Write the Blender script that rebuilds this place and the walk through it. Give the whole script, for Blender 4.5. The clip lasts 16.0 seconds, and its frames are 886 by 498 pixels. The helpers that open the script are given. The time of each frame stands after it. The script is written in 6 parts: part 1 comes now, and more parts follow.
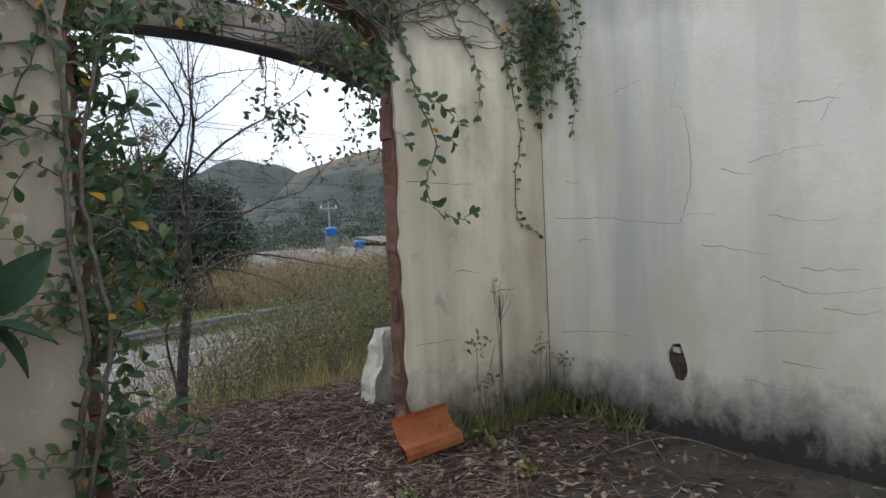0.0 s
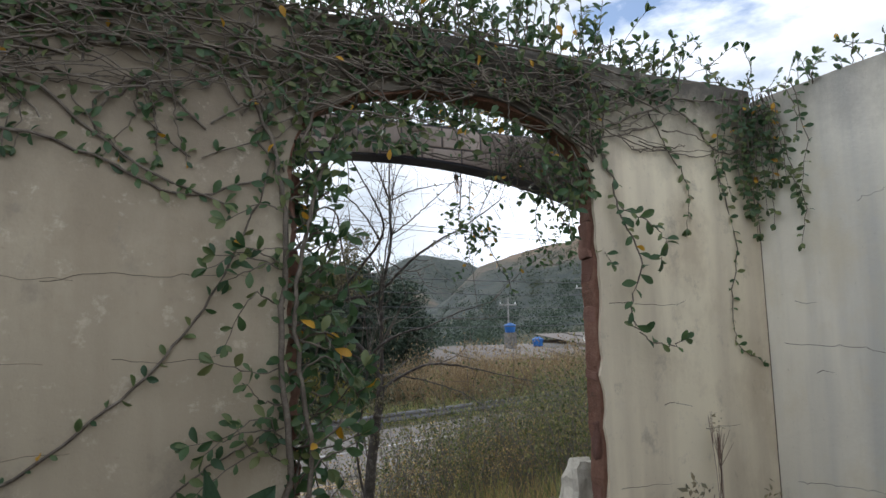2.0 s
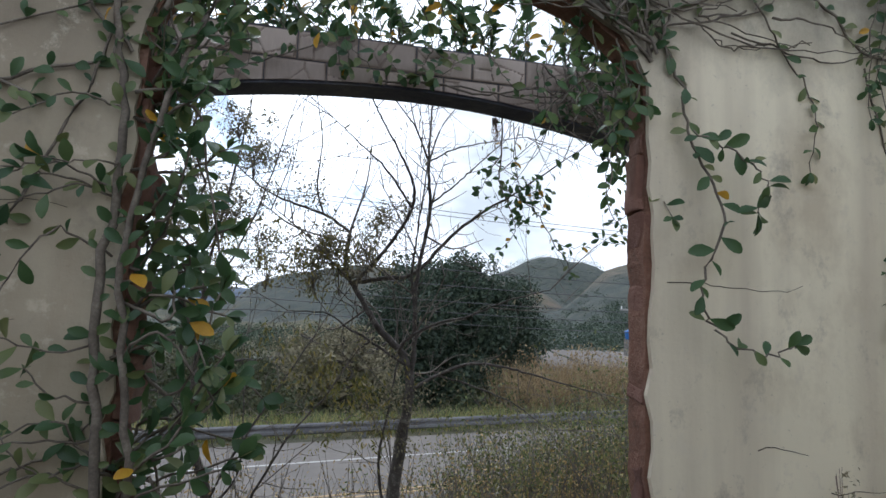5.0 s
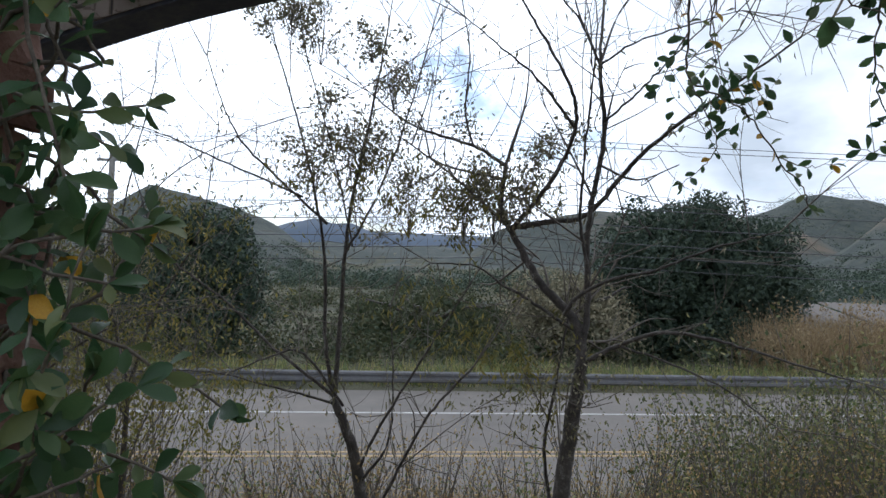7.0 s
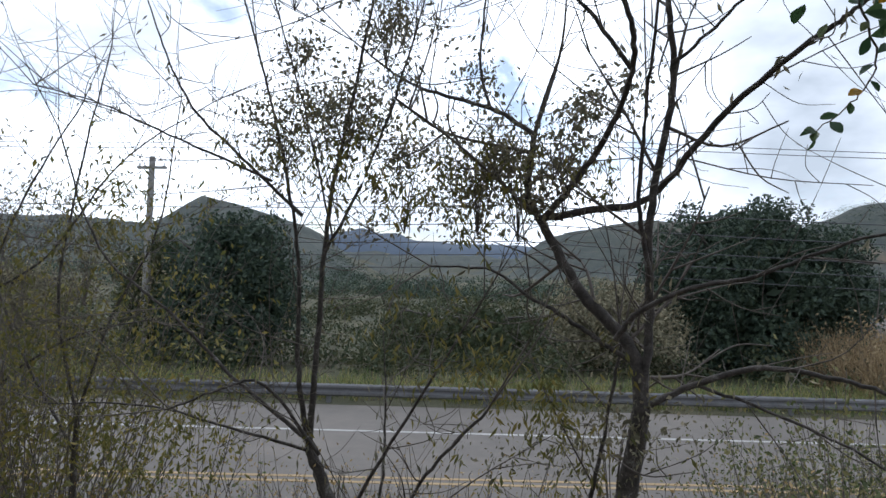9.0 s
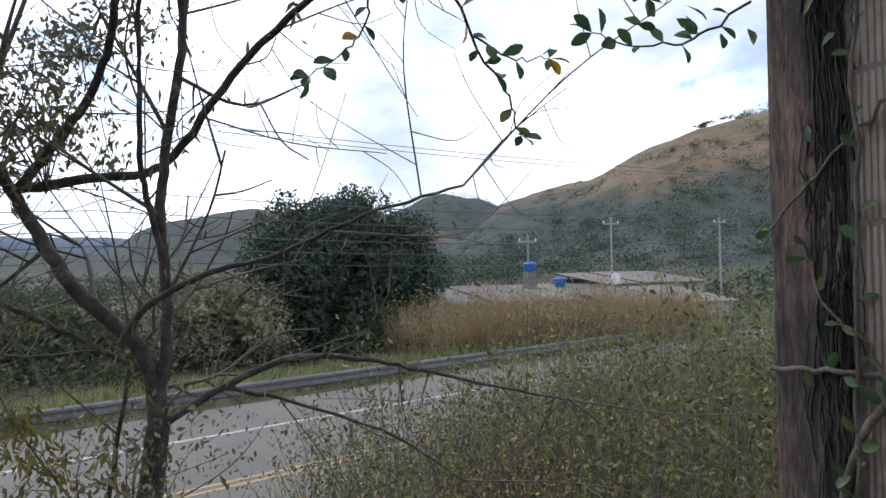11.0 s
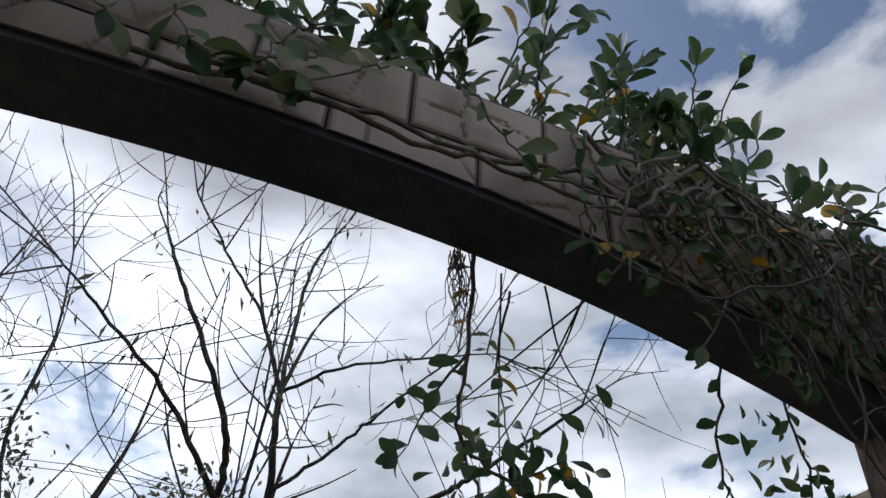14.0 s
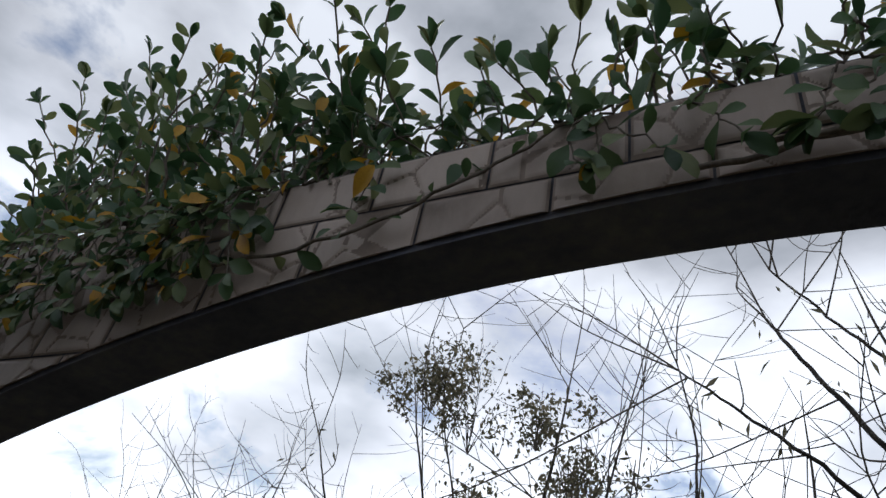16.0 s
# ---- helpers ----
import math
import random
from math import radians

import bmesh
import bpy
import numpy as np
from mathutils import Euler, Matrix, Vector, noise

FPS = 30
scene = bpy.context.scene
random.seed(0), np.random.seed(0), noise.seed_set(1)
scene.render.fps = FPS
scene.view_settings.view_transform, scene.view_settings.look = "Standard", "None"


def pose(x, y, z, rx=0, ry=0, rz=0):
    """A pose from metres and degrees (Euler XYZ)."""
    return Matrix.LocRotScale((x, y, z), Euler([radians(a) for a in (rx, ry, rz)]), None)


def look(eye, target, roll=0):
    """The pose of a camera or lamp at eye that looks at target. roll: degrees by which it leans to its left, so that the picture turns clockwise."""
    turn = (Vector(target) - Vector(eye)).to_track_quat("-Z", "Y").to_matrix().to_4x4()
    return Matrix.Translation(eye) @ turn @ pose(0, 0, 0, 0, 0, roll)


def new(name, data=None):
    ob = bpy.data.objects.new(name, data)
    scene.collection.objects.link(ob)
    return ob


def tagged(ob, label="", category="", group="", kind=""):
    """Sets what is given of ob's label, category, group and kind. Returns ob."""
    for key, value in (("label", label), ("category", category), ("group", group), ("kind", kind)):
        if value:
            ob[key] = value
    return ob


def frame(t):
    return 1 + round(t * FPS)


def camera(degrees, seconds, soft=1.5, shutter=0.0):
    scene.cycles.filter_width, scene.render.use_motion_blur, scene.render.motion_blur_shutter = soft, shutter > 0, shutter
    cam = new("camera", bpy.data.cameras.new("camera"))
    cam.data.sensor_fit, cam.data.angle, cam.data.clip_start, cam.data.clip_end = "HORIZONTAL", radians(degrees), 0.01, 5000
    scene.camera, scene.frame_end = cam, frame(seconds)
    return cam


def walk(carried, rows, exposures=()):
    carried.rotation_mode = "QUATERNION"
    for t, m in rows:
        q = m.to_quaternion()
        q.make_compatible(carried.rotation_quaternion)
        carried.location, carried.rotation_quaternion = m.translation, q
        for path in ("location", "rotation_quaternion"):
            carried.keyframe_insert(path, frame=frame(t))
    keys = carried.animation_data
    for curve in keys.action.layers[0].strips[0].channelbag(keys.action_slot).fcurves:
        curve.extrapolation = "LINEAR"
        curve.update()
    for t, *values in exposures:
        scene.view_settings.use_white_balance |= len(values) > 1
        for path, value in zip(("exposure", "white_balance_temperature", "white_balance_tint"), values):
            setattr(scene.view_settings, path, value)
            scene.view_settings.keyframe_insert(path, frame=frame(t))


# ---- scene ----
cam = camera(70.1, 16.0)
PATH = [
    (0, (0.569, 0.32, 1.363), (1.866, 1.841, 1.283), -2.6),
    (0.5, (0.616, 0.499, 1.378), (1.816, 2.099, 1.339), -2.4),
    (1, (0.631, 0.544, 1.432), (1.665, 2.255, 1.467), -2.1),
    (1.5, (0.628, 0.535, 1.475), (1.538, 2.312, 1.602), -1.6),
    (2, (0.585, 0.534, 1.526), (1.417, 2.337, 1.763), -1.3),
    (2.5, (0.59, 0.526, 1.544), (1.362, 2.342, 1.872), -1.0),
    (3, (0.66, 0.585, 1.542), (1.349, 2.422, 1.932), -0.8),
    (3.5, (0.829, 0.702, 1.48), (1.503, 2.542, 1.881), -0.7),
    (3.7, (0.925, 0.807, 1.458), (1.633, 2.636, 1.852), -0.6),
    (5.8, (1.806, 1.573, 1.45), (1.989, 3.562, 1.558), 1.0),
    (6, (1.827, 1.63, 1.483), (1.936, 3.625, 1.567), 0.2),
    (6.5, (2.057, 1.979, 1.461), (1.901, 3.972, 1.524), 1.0),
    (7, (2.175, 2.286, 1.511), (1.904, 4.267, 1.556), 1.9),
    (7.5, (2.159, 2.593, 1.516), (1.842, 4.566, 1.586), 2.1),
    (8, (2.154, 2.843, 1.464), (1.83, 4.815, 1.543), 2.1),
    (8.5, (2.171, 3.066, 1.447), (1.71, 5.01, 1.524), 2.1),
    (9, (2.216, 3.348, 1.487), (1.804, 5.304, 1.558), 2.1),
    (9.5, (2.242, 3.513, 1.529), (2.173, 5.509, 1.635), 1.6),
    (10, (2.325, 3.665, 1.48), (2.616, 5.641, 1.584), 1.2),
    (10.2, (2.427, 3.725, 1.467), (2.822, 5.683, 1.565), 0.5),
    (12.3, (2.607, 3.81, 1.585), (3.694, 5.489, 1.597), -0.9),
    (12.5, (2.576, 3.813, 1.641), (3.62, 5.517, 1.721), -0.8),
    (13, (2.454, 3.812, 1.78), (3.269, 5.597, 2.166), 0.6),
    (13.25, (2.395, 3.816, 1.822), (3.20, 5.58, 2.395), 1.1),
    (13.5, (2.334, 3.82, 1.863), (3.132, 5.484, 2.634), 1.8),
    (13.8, (2.302, 3.81, 1.883), (3.017, 5.387, 2.884), 3.1),
    (14, (2.246, 3.798, 1.904), (2.871, 5.34, 3.013), 3.5),
    (14.5, (2.195, 3.768, 1.912), (2.373, 5.284, 3.204), 6.7),
    (15, (2.169, 3.757, 1.904), (1.929, 5.252, 3.211), 9.7),
    (15.5, (2.133, 3.752, 1.89), (1.487, 5.172, 3.141), 11.7),
    (16, (2.094, 3.744, 1.863), (1.195, 5.108, 3.017), 12.3),
]
walk(cam, [(t, look(eye, target, roll)) for t, eye, target, roll in PATH],
     exposures=[(0.0, 0.44, 6280, 9.5), (1.0, 0.34, 6450, 10), (2.0, 0.32, 6450, 10), (3.5, 0.28, 6350, 10), (6.0, 0.36, 6080, 9), (7.5, 0.02, 6080, 9), (9.5, 0.1, 6150, 9.5), (12.3, 0.5, 6150, 10),
                (12.8, 0.32, 6150, 10), (13.1, 0.05, 6200, 10), (13.5, -0.42, 6400, 10), (14.2, -0.48, 6350, 10), (16.0, -0.46, 6400, 10)])

# ---- world and light ----
SKY_STRENGTH, SUN_STRENGTH = 1.0, 0.9
world = bpy.data.worlds.new("sky")
scene.world = world
world.use_nodes = True
wt = world.node_tree
wt.nodes.clear()


def node(tree, kind, **inputs):
    n = tree.nodes.new(kind)
    for k, v in inputs.items():
        n.inputs[k.replace("_", " ")].default_value = v
    return n


def ramp(tree, source, stops):
    r = tree.nodes.new("ShaderNodeValToRGB")
    while len(r.color_ramp.elements) < len(stops):
        r.color_ramp.elements.new(0.5)
    for e, (p, c) in zip(r.color_ramp.elements, stops):
        e.position, e.color = p, (*c, 1) if len(c) == 3 else c
    tree.links.new(source, r.inputs[0])
    return r.outputs[0]


sky = wt.nodes.new("ShaderNodeTexSky")
sky.sky_type, sky.sun_disc = "NISHITA", False
sky.sun_elevation, sky.sun_rotation = radians(52), radians(-15)
sky_dim = node(wt, "ShaderNodeVectorMath")
sky_dim.operation = "SCALE"
sky_dim.inputs["Scale"].default_value = 0.13
wt.links.new(sky.outputs[0], sky_dim.inputs[0])
coord = wt.nodes.new("ShaderNodeTexCoord")
wmap = wt.nodes.new("ShaderNodeMapping")
wmap.inputs["Scale"].default_value = (1.0, 1.0, 2.0)
wmap.inputs["Location"].default_value = (0.35, 0.1, 0.2)
wt.links.new(coord.outputs["Generated"], wmap.inputs[0])
cloud_big = node(wt, "ShaderNodeTexNoise", Scale=2.6, Detail=9.0, Roughness=0.55, Distortion=0.25)
cloud_shade = node(wt, "ShaderNodeTexNoise", Scale=2.1, Detail=6.0, Roughness=0.5)
for n in (cloud_big, cloud_shade):
    wt.links.new(wmap.outputs[0], n.inputs["Vector"])
cover = ramp(wt, cloud_big.outputs[0], [(0.36, (0, 0, 0)), (0.45, (1, 1, 1))])
white = ramp(wt, cloud_shade.outputs[0], [(0.34, (0.52, 0.58, 0.66)), (0.5, (1.08, 1.14, 1.26)), (0.64, (1.67, 1.76, 1.90))])
height_split = wt.nodes.new("ShaderNodeSeparateXYZ")
wt.links.new(coord.outputs["Generated"], height_split.inputs[0])
# cloud base is thicker overhead, thin and bright towards the horizon
lift = ramp(wt, height_split.outputs[2], [(0.0, (1.2, 1.2, 1.2)), (0.45, (1.14, 1.14, 1.15)), (0.62, (0.62, 0.62, 0.63)), (1.0, (0.75, 0.75, 0.76))])
cloud_lit = wt.nodes.new("ShaderNodeMix")
cloud_lit.data_type, cloud_lit.blend_type = "RGBA", "MULTIPLY"
cloud_lit.inputs["Factor"].default_value = 1.0
wt.links.new(white, cloud_lit.inputs["A"])
wt.links.new(lift, cloud_lit.inputs["B"])
sky_mix = wt.nodes.new("ShaderNodeMix")
sky_mix.data_type = "RGBA"
wt.links.new(cover, sky_mix.inputs["Factor"])
wt.links.new(sky_dim.outputs[0], sky_mix.inputs["A"])
wt.links.new(cloud_lit.outputs["Result"], sky_mix.inputs["B"])
bg = wt.nodes.new("ShaderNodeBackground")
bg.inputs["Strength"].default_value = SKY_STRENGTH
wt.links.new(sky_mix.outputs["Result"], bg.inputs[0])
w_out = wt.nodes.new("ShaderNodeOutputWorld")
wt.links.new(bg.outputs[0], w_out.inputs[0])

sun = new("sun", bpy.data.lights.new("sun", "SUN"))
sun.data.energy, sun.data.angle, sun.data.color = SUN_STRENGTH, radians(18), (0.99, 0.985, 0.985)
sun.matrix_world = look((0, 0, 0), (0.16, -0.59, -0.79))


# ---- materials ----
def rgb(c):
    return (*c, 1)


def material(name, colours, scale=6.0, rough=0.85, bump=0.3, bump_scale=40.0, metal=0.0, detail=8.0, island=False, obj=False,
             stretch=(1, 1, 1), fine=0.35, translucent=0.0, distance=0.004):
    """Colours by noise at two scales, a fine relief, and, if asked, a shift from piece to piece."""
    m = bpy.data.materials.new(name)
    m.use_nodes = True
    t = m.node_tree
    b = t.nodes["Principled BSDF"]
    co = t.nodes.new("ShaderNodeTexCoord")
    mp = t.nodes.new("ShaderNodeMapping")
    mp.inputs["Scale"].default_value = stretch
    t.links.new(co.outputs["Object"], mp.inputs[0])
    n1 = node(t, "ShaderNodeTexNoise", Scale=scale, Detail=detail, Roughness=0.6)
    n2 = node(t, "ShaderNodeTexNoise", Scale=scale * 9, Detail=4.0, Roughness=0.6)
    t.links.new(mp.outputs[0], n1.inputs["Vector"])
    t.links.new(mp.outputs[0], n2.inputs["Vector"])
    mixf = node(t, "ShaderNodeMix")
    mixf.inputs["Factor"].default_value = fine
    t.links.new(n1.outputs[0], mixf.inputs["A"])
    t.links.new(n2.outputs[0], mixf.inputs["B"])
    fac = mixf.outputs["Result"]
    if island or obj:
        g = t.nodes.new("ShaderNodeNewGeometry" if island else "ShaderNodeObjectInfo")
        mi = node(t, "ShaderNodeMix")
        mi.inputs["Factor"].default_value = 0.8 if island else 0.45
        t.links.new(fac, mi.inputs["A"])
        t.links.new(g.outputs["Random Per Island" if island else "Random"], mi.inputs["B"])
        fac = mi.outputs["Result"]
        k = len(colours) - 1
        stops = [((0.04 + 0.92 * i / k), c) for i, c in enumerate(colours)]
    else:
        k = len(colours) - 1
        stops = [(0.32 + 0.36 * i / k, c) for i, c in enumerate(colours)]
    col = ramp(t, fac, stops)
    t.links.new(col, b.inputs["Base Color"])
    b.inputs["Roughness"].default_value, b.inputs["Metallic"].default_value = rough, metal
    if bump:
        nb = node(t, "ShaderNodeTexNoise", Scale=bump_scale, Detail=6.0, Roughness=0.65)
        t.links.new(mp.outputs[0], nb.inputs["Vector"])
        bp = node(t, "ShaderNodeBump", Strength=bump, Distance=distance)
        t.links.new(nb.outputs[0], bp.inputs["Height"])
        t.links.new(bp.outputs[0], b.inputs["Normal"])
    if translucent:
        tr = t.nodes.new("ShaderNodeBsdfTranslucent")
        t.links.new(col, tr.inputs[0])
        ms = t.nodes.new("ShaderNodeMixShader")
        ms.inputs[0].default_value = translucent
        t.links.new(b.outputs[0], ms.inputs[1])
        t.links.new(tr.outputs[0], ms.inputs[2])
        t.links.new(ms.outputs[0], t.nodes["Material Output"].inputs[0])
    return m


def plaster_material(name, base, stain, green, seed, weathered=False):
    """Old limewashed plaster: broad stains, rain streaks, grime, pitted relief."""
    m = bpy.data.materials.new(name)
    m.use_nodes = True
    t = m.node_tree
    b = t.nodes["Principled BSDF"]
    co = t.nodes.new("ShaderNodeTexCoord")

    def noise_at(scale, stretch, detail=6.0, rough=0.6, off=0.0):
        mp = t.nodes.new("ShaderNodeMapping")
        mp.inputs["Scale"].default_value = stretch
        mp.inputs["Location"].default_value = (seed + off, seed * 0.7 + off, off)
        t.links.new(co.outputs["Object"], mp.inputs[0])
        n = node(t, "ShaderNodeTexNoise", Scale=scale, Detail=detail, Roughness=rough)
        t.links.new(mp.outputs[0], n.inputs["Vector"])
        return n.outputs[0]

    def mix(a, c, f, amount=1.0, mode="MIX"):
        x = t.nodes.new("ShaderNodeMix")
        x.data_type, x.blend_type = "RGBA", mode
        mul = t.nodes.new("ShaderNodeMath")
        mul.operation = "MULTIPLY"
        mul.inputs[1].default_value = amount
        t.links.new(f, mul.inputs[0])
        t.links.new(mul.outputs[0], x.inputs["Factor"])
        t.links.new(a, x.inputs["A"])
        if isinstance(c, tuple):
            x.inputs["B"].default_value = rgb(c)
        else:
            t.links.new(c, x.inputs["B"])
        return x.outputs["Result"]

    col = ramp(t, noise_at(1.1, (1, 1, 1)), [(0.3, base), (0.7, tuple(0.86 * c for c in base))])
    streak = ramp(t, noise_at(1.0, (3.2, 3.2, 0.28), 5.0, 0.55, 3.0), [(0.44, (0, 0, 0)), (0.66, (1, 1, 1))])
    col = mix(col, stain, streak, 0.78)
    patch = ramp(t, noise_at(1.7, (1, 1, 0.7), 7.0, 0.65, 9.0), [(0.5, (0, 0, 0)), (0.66, (1, 1, 1))])
    col = mix(col, green, patch, 0.62)
    speck = ramp(t, noise_at(55.0, (1, 1, 1), 3.0, 0.7, 5.0), [(0.66, (0, 0, 0)), (0.74, (1, 1, 1))])
    col = mix(col, (0.16, 0.15, 0.13), speck, 0.35)
    sp = t.nodes.new("ShaderNodeSeparateXYZ")
    t.links.new(co.outputs["Object"], sp.inputs[0])
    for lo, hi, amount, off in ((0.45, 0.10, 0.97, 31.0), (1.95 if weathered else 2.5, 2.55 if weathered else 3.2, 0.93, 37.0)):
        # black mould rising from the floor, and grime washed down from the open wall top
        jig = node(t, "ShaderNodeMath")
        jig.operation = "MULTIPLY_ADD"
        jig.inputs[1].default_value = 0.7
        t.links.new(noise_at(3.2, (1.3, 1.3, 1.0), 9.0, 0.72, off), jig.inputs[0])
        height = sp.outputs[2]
        if weathered and lo > 1:
            lean = node(t, "ShaderNodeMapRange")
            for k, q in enumerate((3.0, 2.3, -0.42, 0.08)):
                lean.inputs[k + 1].default_value = q
            t.links.new(sp.outputs[0], lean.inputs[0])
            up = t.nodes.new("ShaderNodeMath")
            t.links.new(height, up.inputs[0])
            t.links.new(lean.outputs[0], up.inputs[1])
            height = up.outputs[0]
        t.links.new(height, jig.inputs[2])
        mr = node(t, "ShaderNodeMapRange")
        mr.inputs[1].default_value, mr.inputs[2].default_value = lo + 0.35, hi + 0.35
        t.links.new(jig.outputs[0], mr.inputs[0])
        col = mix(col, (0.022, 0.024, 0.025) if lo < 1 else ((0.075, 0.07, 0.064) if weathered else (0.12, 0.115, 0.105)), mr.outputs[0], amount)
    if weathered:
        # the plaster turns browner and darker west of the doorway
        wx = node(t, "ShaderNodeMath")
        wx.operation = "MULTIPLY_ADD"
        wx.inputs[1].default_value = 1.6
        t.links.new(noise_at(0.9, (1, 1, 1), 6.0, 0.6, 41.0), wx.inputs[0])
        t.links.new(sp.outputs[0], wx.inputs[2])
        wr = node(t, "ShaderNodeMapRange")
        wr.inputs[1].default_value, wr.inputs[2].default_value = 2.6, 1.7
        t.links.new(wx.outputs[0], wr.inputs[0])
        col = mix(col, (0.275, 0.225, 0.16), wr.outputs[0], 0.7)
    if weathered:
        # pitted, spalled patches
        pits = ramp(t, noise_at(7.0, (1, 1, 1), 9.0, 0.75, 51.0), [(0.57, (0, 0, 0)), (0.64, (1, 1, 1))])
        col = mix(col, (0.62, 0.56, 0.45), pits, 0.45)
        dark = ramp(t, noise_at(4.0, (1, 1, 0.8), 9.0, 0.75, 57.0), [(0.56, (0, 0, 0)), (0.68, (1, 1, 1))])
        col = mix(col, (0.22, 0.2, 0.17), dark, 0.5)
    t.links.new(col, b.inputs["Base Color"])
    b.inputs["Roughness"].default_value = 0.92
    bp = node(t, "ShaderNodeBump", Strength=0.5, Distance=0.006)
    t.links.new(noise_at(22.0, (1, 1, 1), 8.0, 0.68, 2.0), bp.inputs["Height"])
    t.links.new(bp.outputs[0], b.inputs["Normal"])
    return m


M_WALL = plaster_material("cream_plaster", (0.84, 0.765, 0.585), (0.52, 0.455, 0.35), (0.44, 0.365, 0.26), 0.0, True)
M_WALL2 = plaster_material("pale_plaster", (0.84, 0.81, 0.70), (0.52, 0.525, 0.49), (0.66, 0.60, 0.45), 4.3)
M_BRICK = material("raw_brick", [(0.055, 0.03, 0.023), (0.135, 0.064, 0.046), (0.21, 0.112, 0.083), (0.31, 0.21, 0.165)], 18, 0.93, 1.0, 50, obj=True, distance=0.01)
M_CORE = material("wall_core", [(0.104, 0.06, 0.04), (0.192, 0.096, 0.064), (0.24, 0.144, 0.104)], 7, 0.95, 0.9, 40, distance=0.015)
# dark concrete, its bluish near-black also holding the underside's shade
M_SOFFIT = material("shade_dark_concrete", [(0.045, 0.05, 0.072), (0.085, 0.09, 0.115), (0.15, 0.145, 0.14)], 3, 0.85, 0.5, 50)
M_CAP = material("weathered_concrete", [(0.06, 0.055, 0.05), (0.17, 0.16, 0.145), (0.28, 0.26, 0.23)], 5, 0.95, 0.7, 35, distance=0.01)
M_TILE = material("stone_tile", [(0.12, 0.092, 0.078), (0.29, 0.232, 0.196), (0.41, 0.335, 0.285), (0.50, 0.415, 0.355)], 3.2, 0.55, 0.5, 30, obj=True, stretch=(1.5, 1, 0.5))
M_JOINT = material("tile_joint", [(0.19, 0.15, 0.125), (0.27, 0.215, 0.18)], 8, 0.95, 0.4, 60)
M_MORTAR = material("ribbed_mortar", [(0.31, 0.265, 0.225), (0.49, 0.42, 0.36), (0.62, 0.54, 0.47)], 3.5, 0.95, 0.7, 70, distance=0.006)
# the same mortar, darkened to carry the shade between its ridges
M_GROOVE_SHADE = material("groove_shade_mortar", [(0.15, 0.125, 0.106), (0.24, 0.20, 0.17), (0.36, 0.31, 0.265)], 3.5, 0.95, 0.8, 60, distance=0.008)
M_COLUMN = material("rotten_render", [(0.022, 0.022, 0.026), (0.07, 0.055, 0.05), (0.22, 0.15, 0.118), (0.36, 0.265, 0.215)], 5, 0.95, 0.9, 45, stretch=(1.6, 1.6, 0.35), distance=0.012)
M_FLOOR = material("mossy_floor", [(0.025, 0.024, 0.018), (0.07, 0.06, 0.045), (0.13, 0.11, 0.085)], 2.5, 0.95, 0.8, 50, distance=0.01)
M_NEAR_BLACK = material("near_black", [(0.012, 0.014, 0.016), (0.04, 0.042, 0.04), (0.09, 0.09, 0.08)], 6, 0.95, 0.6, 60)
M_ROAD = material("asphalt", [(0.125, 0.113, 0.10), (0.165, 0.148, 0.13), (0.21, 0.185, 0.16)], 0.25, 0.9, 0.4, 90)
M_WHITE = material("road_paint", [(0.30, 0.29, 0.27), (0.52, 0.51, 0.48)], 3, 0.7, 0.2, 60)
M_YELLOW = material("yellow_road_paint", [(0.32, 0.22, 0.10), (0.44, 0.31, 0.15)], 3, 0.7, 0.2, 60)
M_STEEL = material("galvanised_steel", [(0.13, 0.13, 0.135), (0.24, 0.24, 0.245)], 2, 0.6, 0.1, 40, metal=0.6)
M_ROOFTILE = material("terracotta", [(0.42, 0.13, 0.045), (0.55, 0.20, 0.075), (0.62, 0.27, 0.11)], 8, 0.8, 0.4, 70)
M_LUMP = material("white_plaster_lump", [(0.36, 0.33, 0.27), (0.52, 0.49, 0.41), (0.63, 0.60, 0.52)], 5, 0.9, 0.5, 35)
M_STICK = material("dead_sticks", [(0.045, 0.027, 0.02), (0.115, 0.074, 0.056), (0.23, 0.16, 0.125), (0.45, 0.38, 0.33)], 5, 0.9, 0.3, 60, island=True)
M_LITTER = material("leaf_litter", [(0.06, 0.03, 0.02), (0.16, 0.08, 0.05), (0.28, 0.19, 0.13), (0.42, 0.36, 0.28)], 5, 0.9, 0.2, 60, island=True)
M_STRAW = material("dry_grass", [(0.2116, 0.1455, 0.0595), (0.3835, 0.2645, 0.1125), (0.5554, 0.41, 0.1984)], 2, 0.9, 0, island=True, translucent=0.3)
M_ORANGE = material("tawny_grass", [(0.20, 0.142, 0.08), (0.31, 0.225, 0.125), (0.43, 0.34, 0.20)], 2, 0.9, 0, island=True, translucent=0.3)
M_WEED = material("weed_green", [(0.085, 0.125, 0.045), (0.16, 0.205, 0.075), (0.27, 0.265, 0.10), (0.44, 0.35, 0.15)], 2, 0.8, 0, island=True, translucent=0.3)
M_LEAF = material("vine_leaf", [(0.0252, 0.063, 0.028), (0.0448, 0.1008, 0.0392), (0.07, 0.133, 0.049), (0.119, 0.168, 0.063), (0.196, 0.21, 0.084)], 20, 0.42, 0.25, 90, island=True, translucent=0.36)
M_LEAF1 = material("vine_leaf_single", [(0.0252, 0.063, 0.028), (0.0448, 0.1008, 0.0392), (0.07, 0.133, 0.049), (0.119, 0.168, 0.063)], 20, 0.42, 0.25, 90, obj=True, translucent=0.36)
